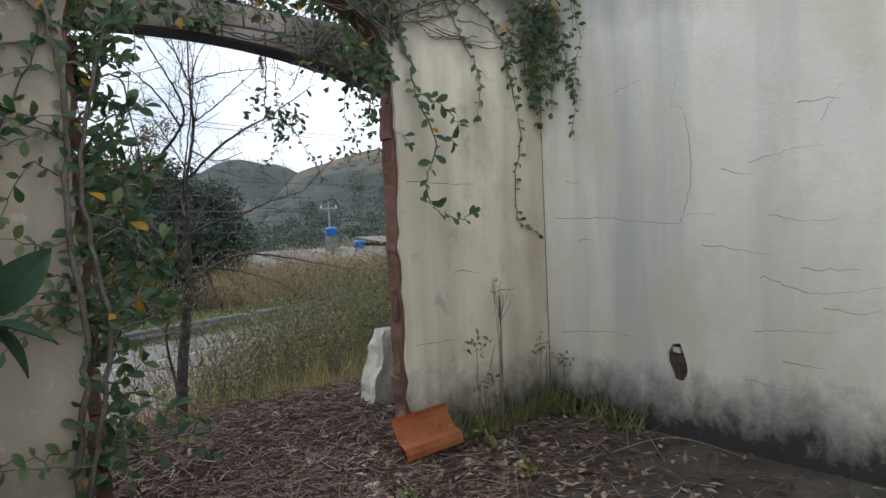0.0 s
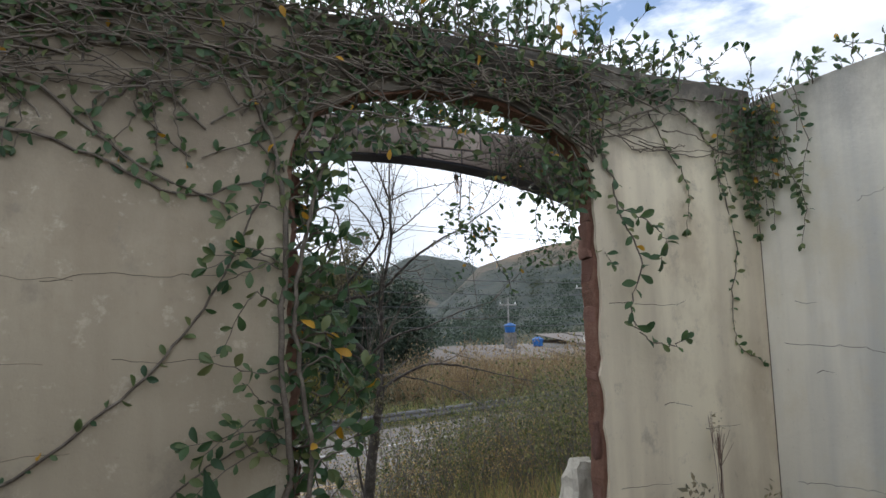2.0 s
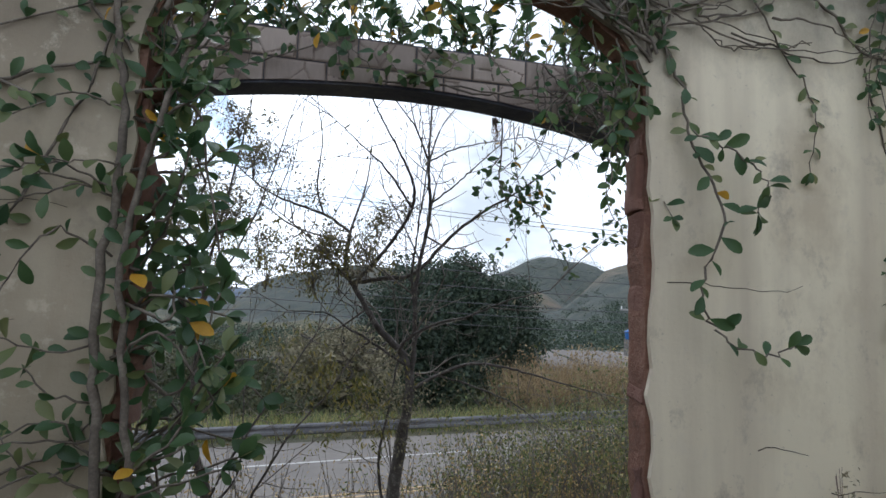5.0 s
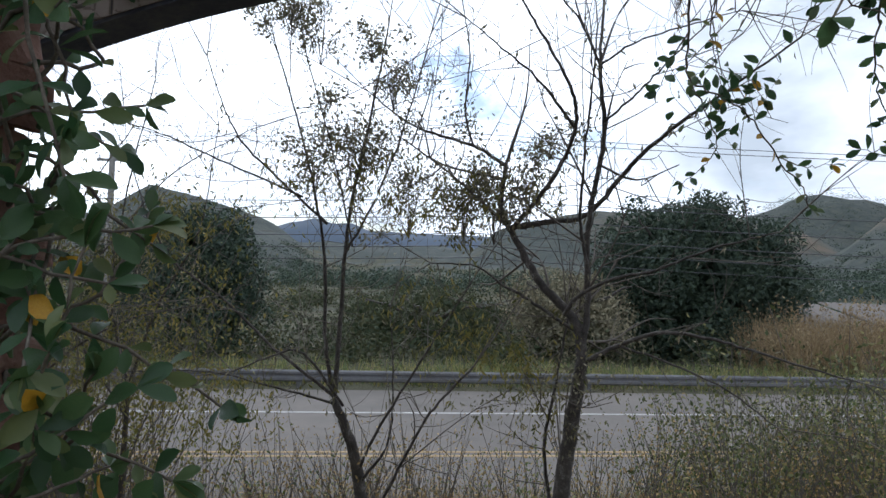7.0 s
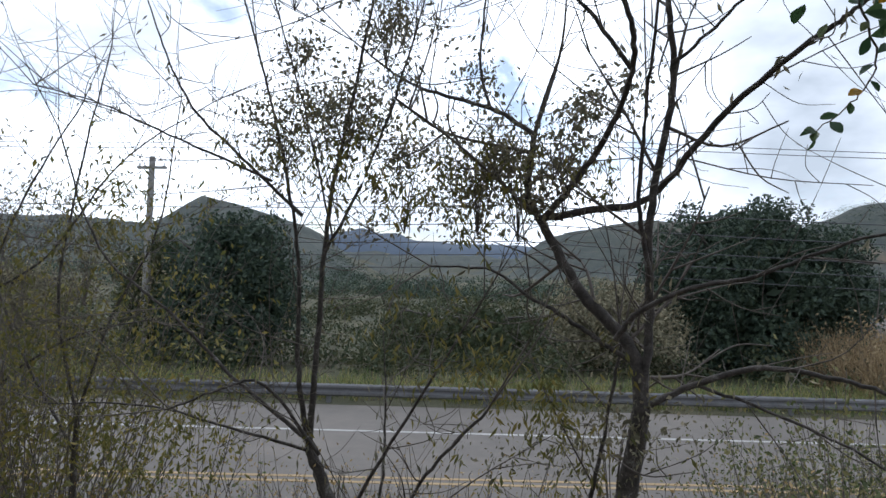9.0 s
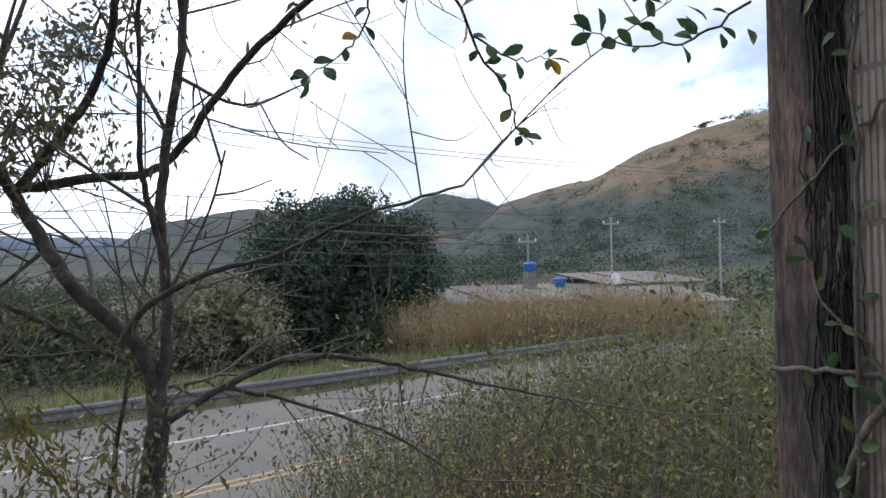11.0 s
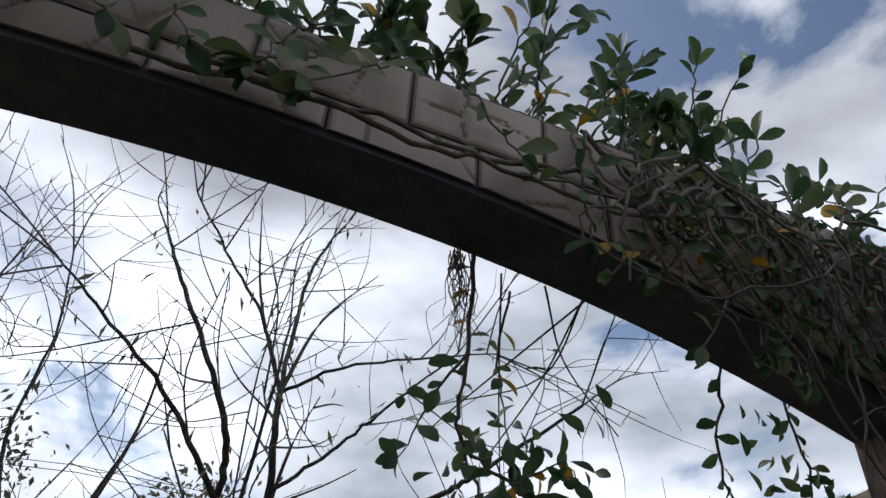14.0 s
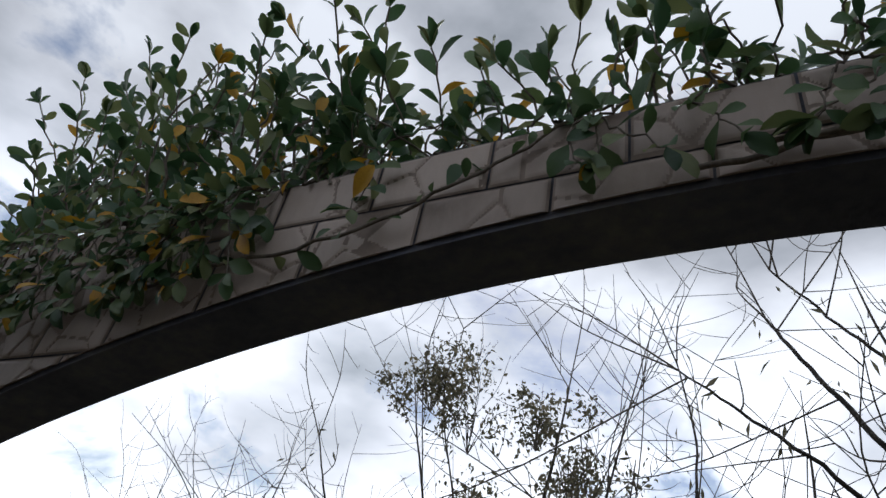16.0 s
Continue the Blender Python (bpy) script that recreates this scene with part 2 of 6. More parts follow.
M_SPRIG = material("glossy_leaf", [(0.0098, 0.0315, 0.0126), (0.0196, 0.0525, 0.021), (0.0315, 0.07, 0.028)], 3, 0.5, 0.3, 25, translucent=0.12)
M_SPRIG.node_tree.nodes["Principled BSDF"].inputs["Specular IOR Level"].default_value = 0.25
M_GOLD = material("yellowed_leaf", [(0.45, 0.22, 0.02), (0.6, 0.36, 0.03)], 20, 0.5, 0.2, 80, translucent=0.3)
M_VINE = material("vine_bark", [(0.06, 0.05, 0.042), (0.135, 0.113, 0.09), (0.25, 0.22, 0.18)], 14, 0.9, 0.5, 80)
M_BARK = material("dark_bark", [(0.032, 0.029, 0.027), (0.068, 0.06, 0.054), (0.115, 0.10, 0.088), (0.34, 0.325, 0.30)], 16, 0.9, 0.8, 60, distance=0.01)
M_TWIG = material("grey_twig", [(0.0931, 0.0798, 0.0692), (0.1995, 0.1702, 0.1463)], 10, 0.9, 0.2, 60)
M_SEED = material("dry_seed_heads", [(0.1181, 0.1148, 0.0759), (0.2362, 0.2194, 0.1435), (0.3544, 0.3038, 0.1941)], 8, 0.9, 0, island=True, translucent=0.2)
M_GREEN = material("shrub_leaf", [(0.05, 0.068, 0.026), (0.10, 0.12, 0.045), (0.185, 0.185, 0.07), (0.31, 0.27, 0.12)], 2, 0.8, 0, island=True, translucent=0.3)
M_SPRAY = material("spray_leaf", [(0.10, 0.11, 0.035), (0.19, 0.18, 0.05), (0.32, 0.25, 0.07)], 8, 0.8, 0, island=True, translucent=0.3)
M_BUSH = material("dark_crown", [(0.028, 0.048, 0.034), (0.048, 0.076, 0.05), (0.078, 0.108, 0.062)], 1, 0.7, 0, island=True, translucent=0.15)
M_SCRUB = material("scrub_crown", [(0.03, 0.047, 0.022), (0.06, 0.076, 0.034), (0.11, 0.103, 0.048)], 1, 0.8, 0, island=True, translucent=0.2)
# forest on the far range, the blue of distance haze put into its colour
M_FAR_HAZE = material("hazed_far_forest", [(0.06, 0.085, 0.12), (0.085, 0.115, 0.16)], 0.004, 0.95, 0)
M_POST = material("concrete_post", [(0.26, 0.25, 0.23), (0.36, 0.35, 0.33)], 5, 0.9, 0.3, 40)
M_WIRE = material("cable", [(0.06, 0.06, 0.065), (0.10, 0.10, 0.11)], 5, 0.5, 0)
M_TANK = material("blue_plastic", [(0.012, 0.10, 0.34), (0.02, 0.15, 0.44)], 2, 0.45, 0.05, 20)
M_FIBRE = material("fibre_cement", [(0.115, 0.10, 0.09), (0.205, 0.185, 0.165), (0.29, 0.27, 0.245)], 1.2, 0.9, 0.3, 20, obj=True)
M_RENDER = material("grey_render", [(0.26, 0.25, 0.235), (0.36, 0.345, 0.32)], 0.8, 0.9, 0.3, 15)
M_DISH = material("white_metal", [(0.7, 0.7, 0.68), (0.8, 0.8, 0.78)], 3, 0.5, 0)
M_HOLE = material("broken_masonry", [(0.03, 0.022, 0.018), (0.08, 0.055, 0.042), (0.16, 0.12, 0.095)], 18, 0.95, 0.9, 50, distance=0.01)


def terrain_material():
    m = bpy.data.materials.new("valley_ground")
    m.use_nodes = True
    t = m.node_tree
    b = t.nodes["Principled BSDF"]
    b.inputs["Roughness"].default_value = 0.97
    co = t.nodes.new("ShaderNodeTexCoord")
    n1 = node(t, "ShaderNodeTexNoise", Scale=0.02, Detail=9.0, Roughness=0.62)
    n2 = node(t, "ShaderNodeTexNoise", Scale=0.12, Detail=10.0, Roughness=0.78)
    for n in (n1, n2):
        t.links.new(co.outputs["Object"], n.inputs["Vector"])
    dry = ramp(t, n2.outputs[0], [(0.3, (0.034, 0.04, 0.02)), (0.5, (0.066, 0.064, 0.03)), (0.7, (0.125, 0.10, 0.048))])
    red = ramp(t, n2.outputs[0], [(0.36, (0.045, 0.05, 0.025)), (0.46, (0.13, 0.10, 0.055)), (0.56, (0.18, 0.118, 0.078)), (0.68, (0.225, 0.15, 0.10))])
    # woodland greens, nudged towards blue to suggest haze over the hills
    wood = ramp(t, n2.outputs[0], [(0.35, (0.026, 0.036, 0.034)), (0.5, (0.046, 0.058, 0.05)), (0.68, (0.085, 0.088, 0.066))])
    sp = t.nodes.new("ShaderNodeSeparateXYZ")
    t.links.new(co.outputs["Object"], sp.inputs[0])
    add = node(t, "ShaderNodeMath")
    add.operation = "MULTIPLY_ADD"
    add.inputs[1].default_value = 60.0
    t.links.new(n1.outputs[0], add.inputs[0])
    t.links.new(sp.outputs[2], add.inputs[2])
    up = node(t, "ShaderNodeMapRange")
    up.inputs[1].default_value, up.inputs[2].default_value = 44.0, 62.0
    t.links.new(add.outputs[0], up.inputs[0])
    wooded = node(t, "ShaderNodeMapRange")
    wooded.inputs[1].default_value, wooded.inputs[2].default_value = 26.0, 33.0
    t.links.new(add.outputs[0], wooded.inputs[0])
    a = t.nodes.new("ShaderNodeMix")
    a.data_type = "RGBA"
    t.links.new(wooded.outputs[0], a.inputs["Factor"])
    t.links.new(dry, a.inputs["A"])
    t.links.new(wood, a.inputs["B"])
    # only the nearer hillsides are bare; those further up the valley are forest
    back = node(t, "ShaderNodeMapRange")
    back.inputs[1].default_value, back.inputs[2].default_value = 460.0, 380.0
    t.links.new(sp.outputs[1], back.inputs[0])
    bare = node(t, "ShaderNodeMath")
    bare.operation = "MULTIPLY"
    t.links.new(up.outputs[0], bare.inputs[0])
    east = node(t, "ShaderNodeMapRange")
    east.inputs[1].default_value, east.inputs[2].default_value = 20.0, 90.0
    t.links.new(sp.outputs[0], east.inputs[0])
    both = node(t, "ShaderNodeMath")
    both.operation = "MULTIPLY"
    t.links.new(back.outputs[0], both.inputs[0])
    t.links.new(east.outputs[0], both.inputs[1])
    t.links.new(both.outputs[0], bare.inputs[1])
    c = t.nodes.new("ShaderNodeMix")
    c.data_type = "RGBA"
    t.links.new(bare.outputs[0], c.inputs["Factor"])
    t.links.new(a.outputs["Result"], c.inputs["A"])
    t.links.new(red, c.inputs["B"])
    t.links.new(c.outputs["Result"], b.inputs["Base Color"])
    bp = node(t, "ShaderNodeBump", Strength=0.6, Distance=0.5)
    t.links.new(n2.outputs[0], bp.inputs["Height"])
    t.links.new(bp.outputs[0], b.inputs["Normal"])
    return m


M_LAND = terrain_material()

# ---- mesh helpers ----
rng = np.random.default_rng(7)


def fast_mesh(name, verts, faces, mat, smooth=False):
    """A mesh from arrays whose faces all have the same number of corners."""
    me = bpy.data.meshes.new(name)
    verts, faces = np.asarray(verts, np.float32), np.asarray(faces, np.int32)
    n, k = faces.shape
    me.vertices.add(len(verts))
    me.vertices.foreach_set("co", verts.ravel())
    me.loops.add(n * k)
    me.loops.foreach_set("vertex_index", faces.ravel())
    me.polygons.add(n)
    me.polygons.foreach_set("loop_start", np.arange(0, n * k, k, dtype=np.int32))
    me.update(calc_edges=True)
    me.validate()
    if smooth:
        me.shade_smooth()
    me.materials.append(mat)
    return me


def part(name, bm, mat, parent, label=""):
    me = bpy.data.meshes.new(name)
    bm.to_mesh(me)
    bm.free()
    me.materials.append(mat)
    ob = new(name, me)
    if parent is not None:
        ob.parent = parent
    if label:
        ob["label"] = label
    return ob


def empty(name, label, category, place=(0, 0, 0), group="", kind=""):
    ob = new(name)
    ob.location = place
    ob.empty_display_size = 0.1
    return tagged(ob, label, category, group, kind)


def box_bm(lo, hi, bevel=0.0, rough=0.0, cuts=0):
    bm = bmesh.new()
    bmesh.ops.create_cube(bm, size=1)
    c, s = [(a + b) / 2 for a, b in zip(lo, hi)], [b - a for a, b in zip(lo, hi)]
    for v in bm.verts:
        v.co = Vector([c[i] + v.co[i] * s[i] for i in range(3)])
    if bevel:
        bmesh.ops.bevel(bm, geom=bm.edges[:], offset=bevel, segments=2, affect="EDGES", profile=0.6)
    if cuts:
        bmesh.ops.subdivide_edges(bm, edges=bm.edges[:], cuts=cuts, use_grid_fill=True)
    if rough:
        for v in bm.verts:
            v.co += rough * noise.noise_vector(v.co * 9)
    return bm


def slab(name, outer, holes, place, mat, parent=None, label=""):
    """A flat slab with holes: outlines in two coordinates, place(u, v, side) gives the point on the front (0) or back (1)."""
    from mathutils.geometry import tessellate_polygon
    loops = [outer, *holes]
    flat = [Vector((u, v, 0)) for lp in loops for u, v in lp]
    tris = tessellate_polygon([[Vector((u, v, 0)) for u, v in lp] for lp in loops])
    n = len(flat)
    verts = [place(p.x, p.y, 0) for p in flat] + [place(p.x, p.y, 1) for p in flat]
    faces = [tuple(t) for t in tris] + [tuple(i + n for i in reversed(t)) for t in tris]
    at = 0
    for lp in loops:
        k = len(lp)
        faces += [(at + i, at + (i + 1) % k, at + (i + 1) % k + n, at + i + n) for i in range(k)]
        at += k
    bm = bmesh.new()
    vs = [bm.verts.new(v) for v in verts]
    for f in faces:
        try:
            bm.faces.new([vs[i] for i in f])
        except ValueError:
            pass
    bmesh.ops.recalc_face_normals(bm, faces=bm.faces[:])
    return part(name, bm, mat, parent, label)


class Tubes:
    """Gathers tapered tubes along polylines into one mesh."""

    def __init__(self, sides=5):
        self.v, self.f, self.r, self.n, self.sides = [], [], [], 0, sides

    def add(self, pts, r0, r1):
        pts = np.asarray(pts, float)
        if len(pts) < 2:
            return
        k, s = len(pts), self.sides
        d = np.gradient(pts, axis=0)
        d /= np.linalg.norm(d, axis=1)[:, None] + 1e-9
        ref = np.where(np.abs(d[:, 2:3]) > 0.9, [[1.0, 0, 0]], [[0, 0, 1.0]])
        a = np.cross(d, ref)
        a /= np.linalg.norm(a, axis=1)[:, None] + 1e-9
        b = np.cross(d, a)
        r = np.linspace(r0, r1, k)[:, None, None]
        ang = np.arange(s) * 2 * np.pi / s
        ring = pts[:, None] + r * (a[:, None] * np.cos(ang)[None, :, None] + b[:, None] * np.sin(ang)[None, :, None])
        self.v.append(ring.reshape(-1, 3))
        self.r.append(r0)
        i = np.arange(k - 1)[:, None] * s
        j = np.arange(s)[None]
        q = np.stack([i + j, i + (j + 1) % s, i + s + (j + 1) % s, i + s + j], -1).reshape(-1, 4)
        self.f.append(q + self.n)
        self.n += k * s

    def build_stems(self, parent, mat, cut=0.006):
        """The stout stems one by one, the thin rest as one tangle."""
        rest_v, rest_f, n, at = [], [], 0, 0
        for v, f, r in zip(self.v, self.f, self.r):
            if r >= cut:
                ob = new("stem", fast_mesh("stem", v, f - at, mat, True))
                ob.parent = parent
            else:
                rest_v.append(v), rest_f.append(f - at + n)
                n += len(v)
            at += len(v)
        if rest_v:
            ob = new("stem_tangle", fast_mesh("stem_tangle", np.concatenate(rest_v), np.concatenate(rest_f), mat, True))
            ob.parent, ob["kind"] = parent, "stuff"

    def build(self, name, mat, parent=None, label=""):
        me = fast_mesh(name, np.concatenate(self.v), np.concatenate(self.f), mat, True)
        ob = new(name, me)
        if parent is not None:
            ob.parent = parent
        if label:
            ob["label"] = label
        return ob


def curve_through(pts, steps=6, wobble=0.0):
    """A smooth line through the points, with a little unrest."""
    p = np.asarray(pts, float)
    q = np.vstack([2 * p[0] - p[1], p, 2 * p[-1] - p[-2]])
    out = []
    for i in range(1, len(q) - 2):
        for t in np.linspace(0, 1, steps, endpoint=False):
            a, b, c, d = q[i - 1:i + 3]
            out.append(0.5 * (2 * b + (c - a) * t + (2 * a - 5 * b + 4 * c - d) * t * t + (3 * b - a - 3 * c + d) * t ** 3))
    out.append(p[-1])
    out = np.array(out)
    if wobble:
        out[1:-1] += rng.normal(0, wobble, out[1:-1].shape)
    return out


# a leaf, one unit long from its stalk, folded on the midrib and bent at the tip
LEAF_V = np.array([(0, 0, 0), (0, 0.14, 0.0), (0, 0.42, 0.0), (0, 0.72, -0.02), (0, 1, -0.12), (-0.13, 0.24, 0.04), (-0.235, 0.5, 0.075), (-0.225, 0.74, 0.05), (-0.11, 0.94, -0.05),
                   (0.13, 0.24, 0.04), (0.235, 0.5, 0.075), (0.225, 0.74, 0.05), (0.11, 0.94, -0.05)], float)
LEAF_F = np.array([(0, 1, 5), (1, 2, 5), (2, 6, 5), (2, 3, 6), (3, 7, 6), (3, 8, 7), (3, 4, 8), (0, 9, 1), (1, 9, 2), (2, 9, 10), (2, 10, 3), (3, 10, 11), (3, 11, 12), (3, 12, 4)])


def frames_for(dirs, ups):
    """Rotation matrices whose y axis follows dirs and whose z axis is near ups."""
    y = dirs / (np.linalg.norm(dirs, axis=1)[:, None] + 1e-9)
    x = np.cross(y, ups)
    x /= np.linalg.norm(x, axis=1)[:, None] + 1e-9
    z = np.cross(x, y)
    return np.stack([x, y, z], -1)


def scatter(name, base_v, base_f, places, rots, sizes, mat, parent=None, smooth=True, label=""):
    n, k = len(places), len(base_v)
    sizes = np.asarray(sizes, float).reshape(n, 1, -1)
    v = np.einsum("nij,nkj->nki", rots, base_v[None] * sizes) + np.asarray(places)[:, None]
    f = (base_f[None] + (np.arange(n) * k)[:, None, None]).reshape(-1, base_f.shape[1])
    ob = new(name, fast_mesh(name, v.reshape(-1, 3), f, mat, smooth))
    if parent is not None:
        ob.parent = parent
    if label:
        ob["label"] = label
    return ob


leaf_mesh = fast_mesh("leaf", LEAF_V, LEAF_F, M_LEAF1, True)
gold_mesh = fast_mesh("gold_leaf", LEAF_V, LEAF_F, M_GOLD, True)


class Leaves:
    """Leaves of one plant: the first ones as pieces of their own, the rest as one mass."""

    def __init__(self):
        self.p, self.d, self.u, self.s = [], [], [], []

    def add(self, p, d, u, s):
        self.p.append(p), self.d.append(d), self.u.append(u), self.s.append(s)

    def build(self, parent, singles=60, gold=0.04, mat=None):
        p, d, u, s = (np.array(a, float) for a in (self.p, self.d, self.u, self.s))
        order = np.argsort(-s)
        r = frames_for(d, u)
        for n, i in enumerate(order[:singles]):
            golden = rng.random() < gold
            ob = new("leaf", gold_mesh if golden else leaf_mesh)
            m = Matrix(r[i].tolist()).to_4x4()
            m.translation = p[i]
            ob.matrix_basis = m @ Matrix.Diagonal((s[i], s[i], s[i], 1))
            ob.parent = parent
        rest = order[singles:]
        if len(rest):
            k = rng.random(len(rest)) < gold
            for sel, name, mt in ((rest[~k], "leaf_mass", mat or M_LEAF), (rest[k], "yellow_leaf_mass", M_GOLD)):
                if len(sel):
                    ob = scatter(name, LEAF_V, LEAF_F, p[sel], r[sel], s[sel], mt, parent)
                    ob["kind"] = "stuff"


def unit(v):
    v = np.asarray(v, float)
    return v / (np.linalg.norm(v) + 1e-9)


def leafy_stem(tubes, leaves, pts, r0, r1, leaf, gap, out, steps=7, wobble=0.006, spread=0.8, tip=True):
    """A stem with leaves in loose alternation; out is the way that the leaves face."""
    line = curve_through(pts, steps, wobble)
    tubes.add(line, r0, r1)
    seg = np.linalg.norm(np.diff(line, axis=0), axis=1)
    run = np.concatenate([[0], np.cumsum(seg)])
    at, side = gap * rng.random(), 1
    while at < run[-1]:
        i = min(np.searchsorted(run, at), len(line) - 1)
        t = unit(line[i] - line[max(i - 1, 0)])
        o = unit(np.asarray(out) + rng.normal(0, 0.35, 3))
        across = unit(np.cross(t, o)) * side
        d = unit(t * 0.55 + across * spread + o * rng.uniform(0.0, 0.6) + rng.normal(0, 0.25, 3))
        leaves.add(line[i], d, unit(o + rng.normal(0, 0.3, 3)), leaf * rng.uniform(0.6, 1.25))
        side = -side
        at += gap * rng.uniform(0.6, 1.4)
    if tip:
        for a in range(3):
            leaves.add(line[-1], unit(line[-1] - line[-3] + rng.normal(0, 0.02, 3)), unit(np.asarray(out) + rng.normal(0, 0.5, 3)), leaf * rng.uniform(0.7, 1.1))


# ---- plan: the room's inner wall, the porch and its outer arch ----
WALL_Y, WALL_T = 3.30, 0.15
OPEN_L, OPEN_R, SPRING = 1.13, 2.78, 2.22
RIGHT_X, TOP = 4.08, 2.99
BEAM_Y0, BEAM_Y1, BEAM_TOP = 4.69, 4.90, 3.0
COL_X, SIDE_X = 3.90, 3.905
ROAD_Z, ROAD_SLOPE = -2.0, 0.25


def rag(i, amp, seed):
    return amp * noise.noise(Vector((i * 0.9, seed, 0.3)))


def opening_outline(grow, amp, seed):
    """The doorway: two jambs and a segmental arch, with broken edges."""
    pts = []
    for i in range(26):
        z = -0.02 + (SPRING + 0.02) * i / 25
        pts.append((OPEN_R + grow + (rag(i, amp, seed) if i else 0), z))
    mid, half = (OPEN_L + OPEN_R) / 2, (OPEN_R - OPEN_L) / 2
    for i in range(1, 24):
        a = math.pi * i / 24
        pts.append((mid + (half + grow) * math.cos(a), SPRING + (0.46 + grow) * math.sin(a) ** 0.8 + rag(i, amp * 0.7, seed + 5)))
    for i in range(26):
        z = SPRING - (SPRING + 0.02) * i / 25
        pts.append((OPEN_L - grow + (rag(i, amp, seed + 9) if i < 25 else 0), z))
    return pts


def wall_top(x):
    return TOP + 0.03 * noise.noise(Vector((x * 1.7, 2.0, 0)))


def doorway_wall(y_front, y_back, grow, amp, seed, x0, x1, top_drop, name, mat, parent):
    outer = [(x0, -0.02)]
    n = 40
    outer += [(x0, wall_top(x0) - top_drop)]
    outer += [(x0 + (x1 - x0) * i / n, wall_top(x0 + (x1 - x0) * i / n) - top_drop) for i in range(1, n)]
    outer += [(x1, wall_top(x1) - top_drop), (x1, -0.02)]
    outer += opening_outline(grow, amp, seed)
    return slab(name, outer, [], lambda u, v, s: (u, y_back if s else y_front, v), mat, parent)


wall_north = empty("wall_north", "cream plastered brick wall with an arched doorway, overgrown by vines", "wall", kind="structure")
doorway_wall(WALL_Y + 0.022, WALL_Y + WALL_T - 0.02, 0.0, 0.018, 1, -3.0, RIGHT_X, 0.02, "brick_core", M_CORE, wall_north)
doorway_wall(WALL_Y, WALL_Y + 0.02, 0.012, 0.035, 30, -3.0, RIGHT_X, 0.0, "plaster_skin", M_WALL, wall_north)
doorway_wall(WALL_Y + WALL_T - 0.018, WALL_Y + WALL_T, 0.03, 0.04, 60, -3.0, RIGHT_X, 0.0, "outer_plaster_skin", M_CAP, wall_north)


def right_wall():
    w = empty("wall_east", "pale stained plaster wall with cracks and a broken hole", "wall", kind="structure")
    hole = []
    for i in range(18):
        a = 2 * math.pi * i / 18
        k = 1 + 0.25 * noise.noise(Vector((math.cos(a) * 1.7, math.sin(a) * 1.7, 4)))
        hole.append((2.30 + 0.06 * k * math.cos(a) + 0.012 * math.sin(3 * a), 0.46 + 0.125 * k * math.sin(a)))
    n = 40
    outer = [(-2.5, -0.02), (WALL_Y - 0.004, -0.02)]
    outer += [(WALL_Y - 0.004 + (-2.5 - WALL_Y) * i / n, 2.91 + 0.03 * noise.noise(Vector((i * 0.4, 7, 0)))) for i in range(n + 1)]
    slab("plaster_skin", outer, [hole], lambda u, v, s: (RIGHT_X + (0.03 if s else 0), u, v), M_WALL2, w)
    part("brick_core", box_bm((RIGHT_X + 0.09, -2.5, -0.02), (RIGHT_X + 0.25, WALL_Y, 2.86)), M_CORE, w)
    # the hole's hollow brick lining
    lining = box_bm((RIGHT_X + 0.032, 2.12, 0.24), (RIGHT_X + 0.088, 2.48, 0.68), 0, 0.02, 5)
    part("hole_lining", lining, M_HOLE, w)
    part("hole_brick", box_bm((RIGHT_X + 0.02, 2.24, 0.36), (RIGHT_X + 0.06, 2.32, 0.42), 0.006, 0.02, 2), M_HOLE, w)
    part("plaster_flake", box_bm((RIGHT_X + 0.012, 2.285, 0.525), (RIGHT_X + 0.03, 2.335, 0.555), 0.004, 0.016, 2), M_LUMP, w)
    return w


wall_east = right_wall()
closing = empty("wall_south", "plain cream plaster wall at the back of the room", "wall", kind="structure")
part("back_face", box_bm((-3.2, -2.7, -0.02), (RIGHT_X + 0.25, -2.5, 2.9)), M_WALL, closing)
closing2 = empty("wall_west", "plain cream plaster wall at the side of the room", "wall", kind="structure")
part("side_face", box_bm((-3.2, -2.5, -0.02), (-3.0, WALL_Y + WALL_T, 2.9)), M_WALL, closing2)


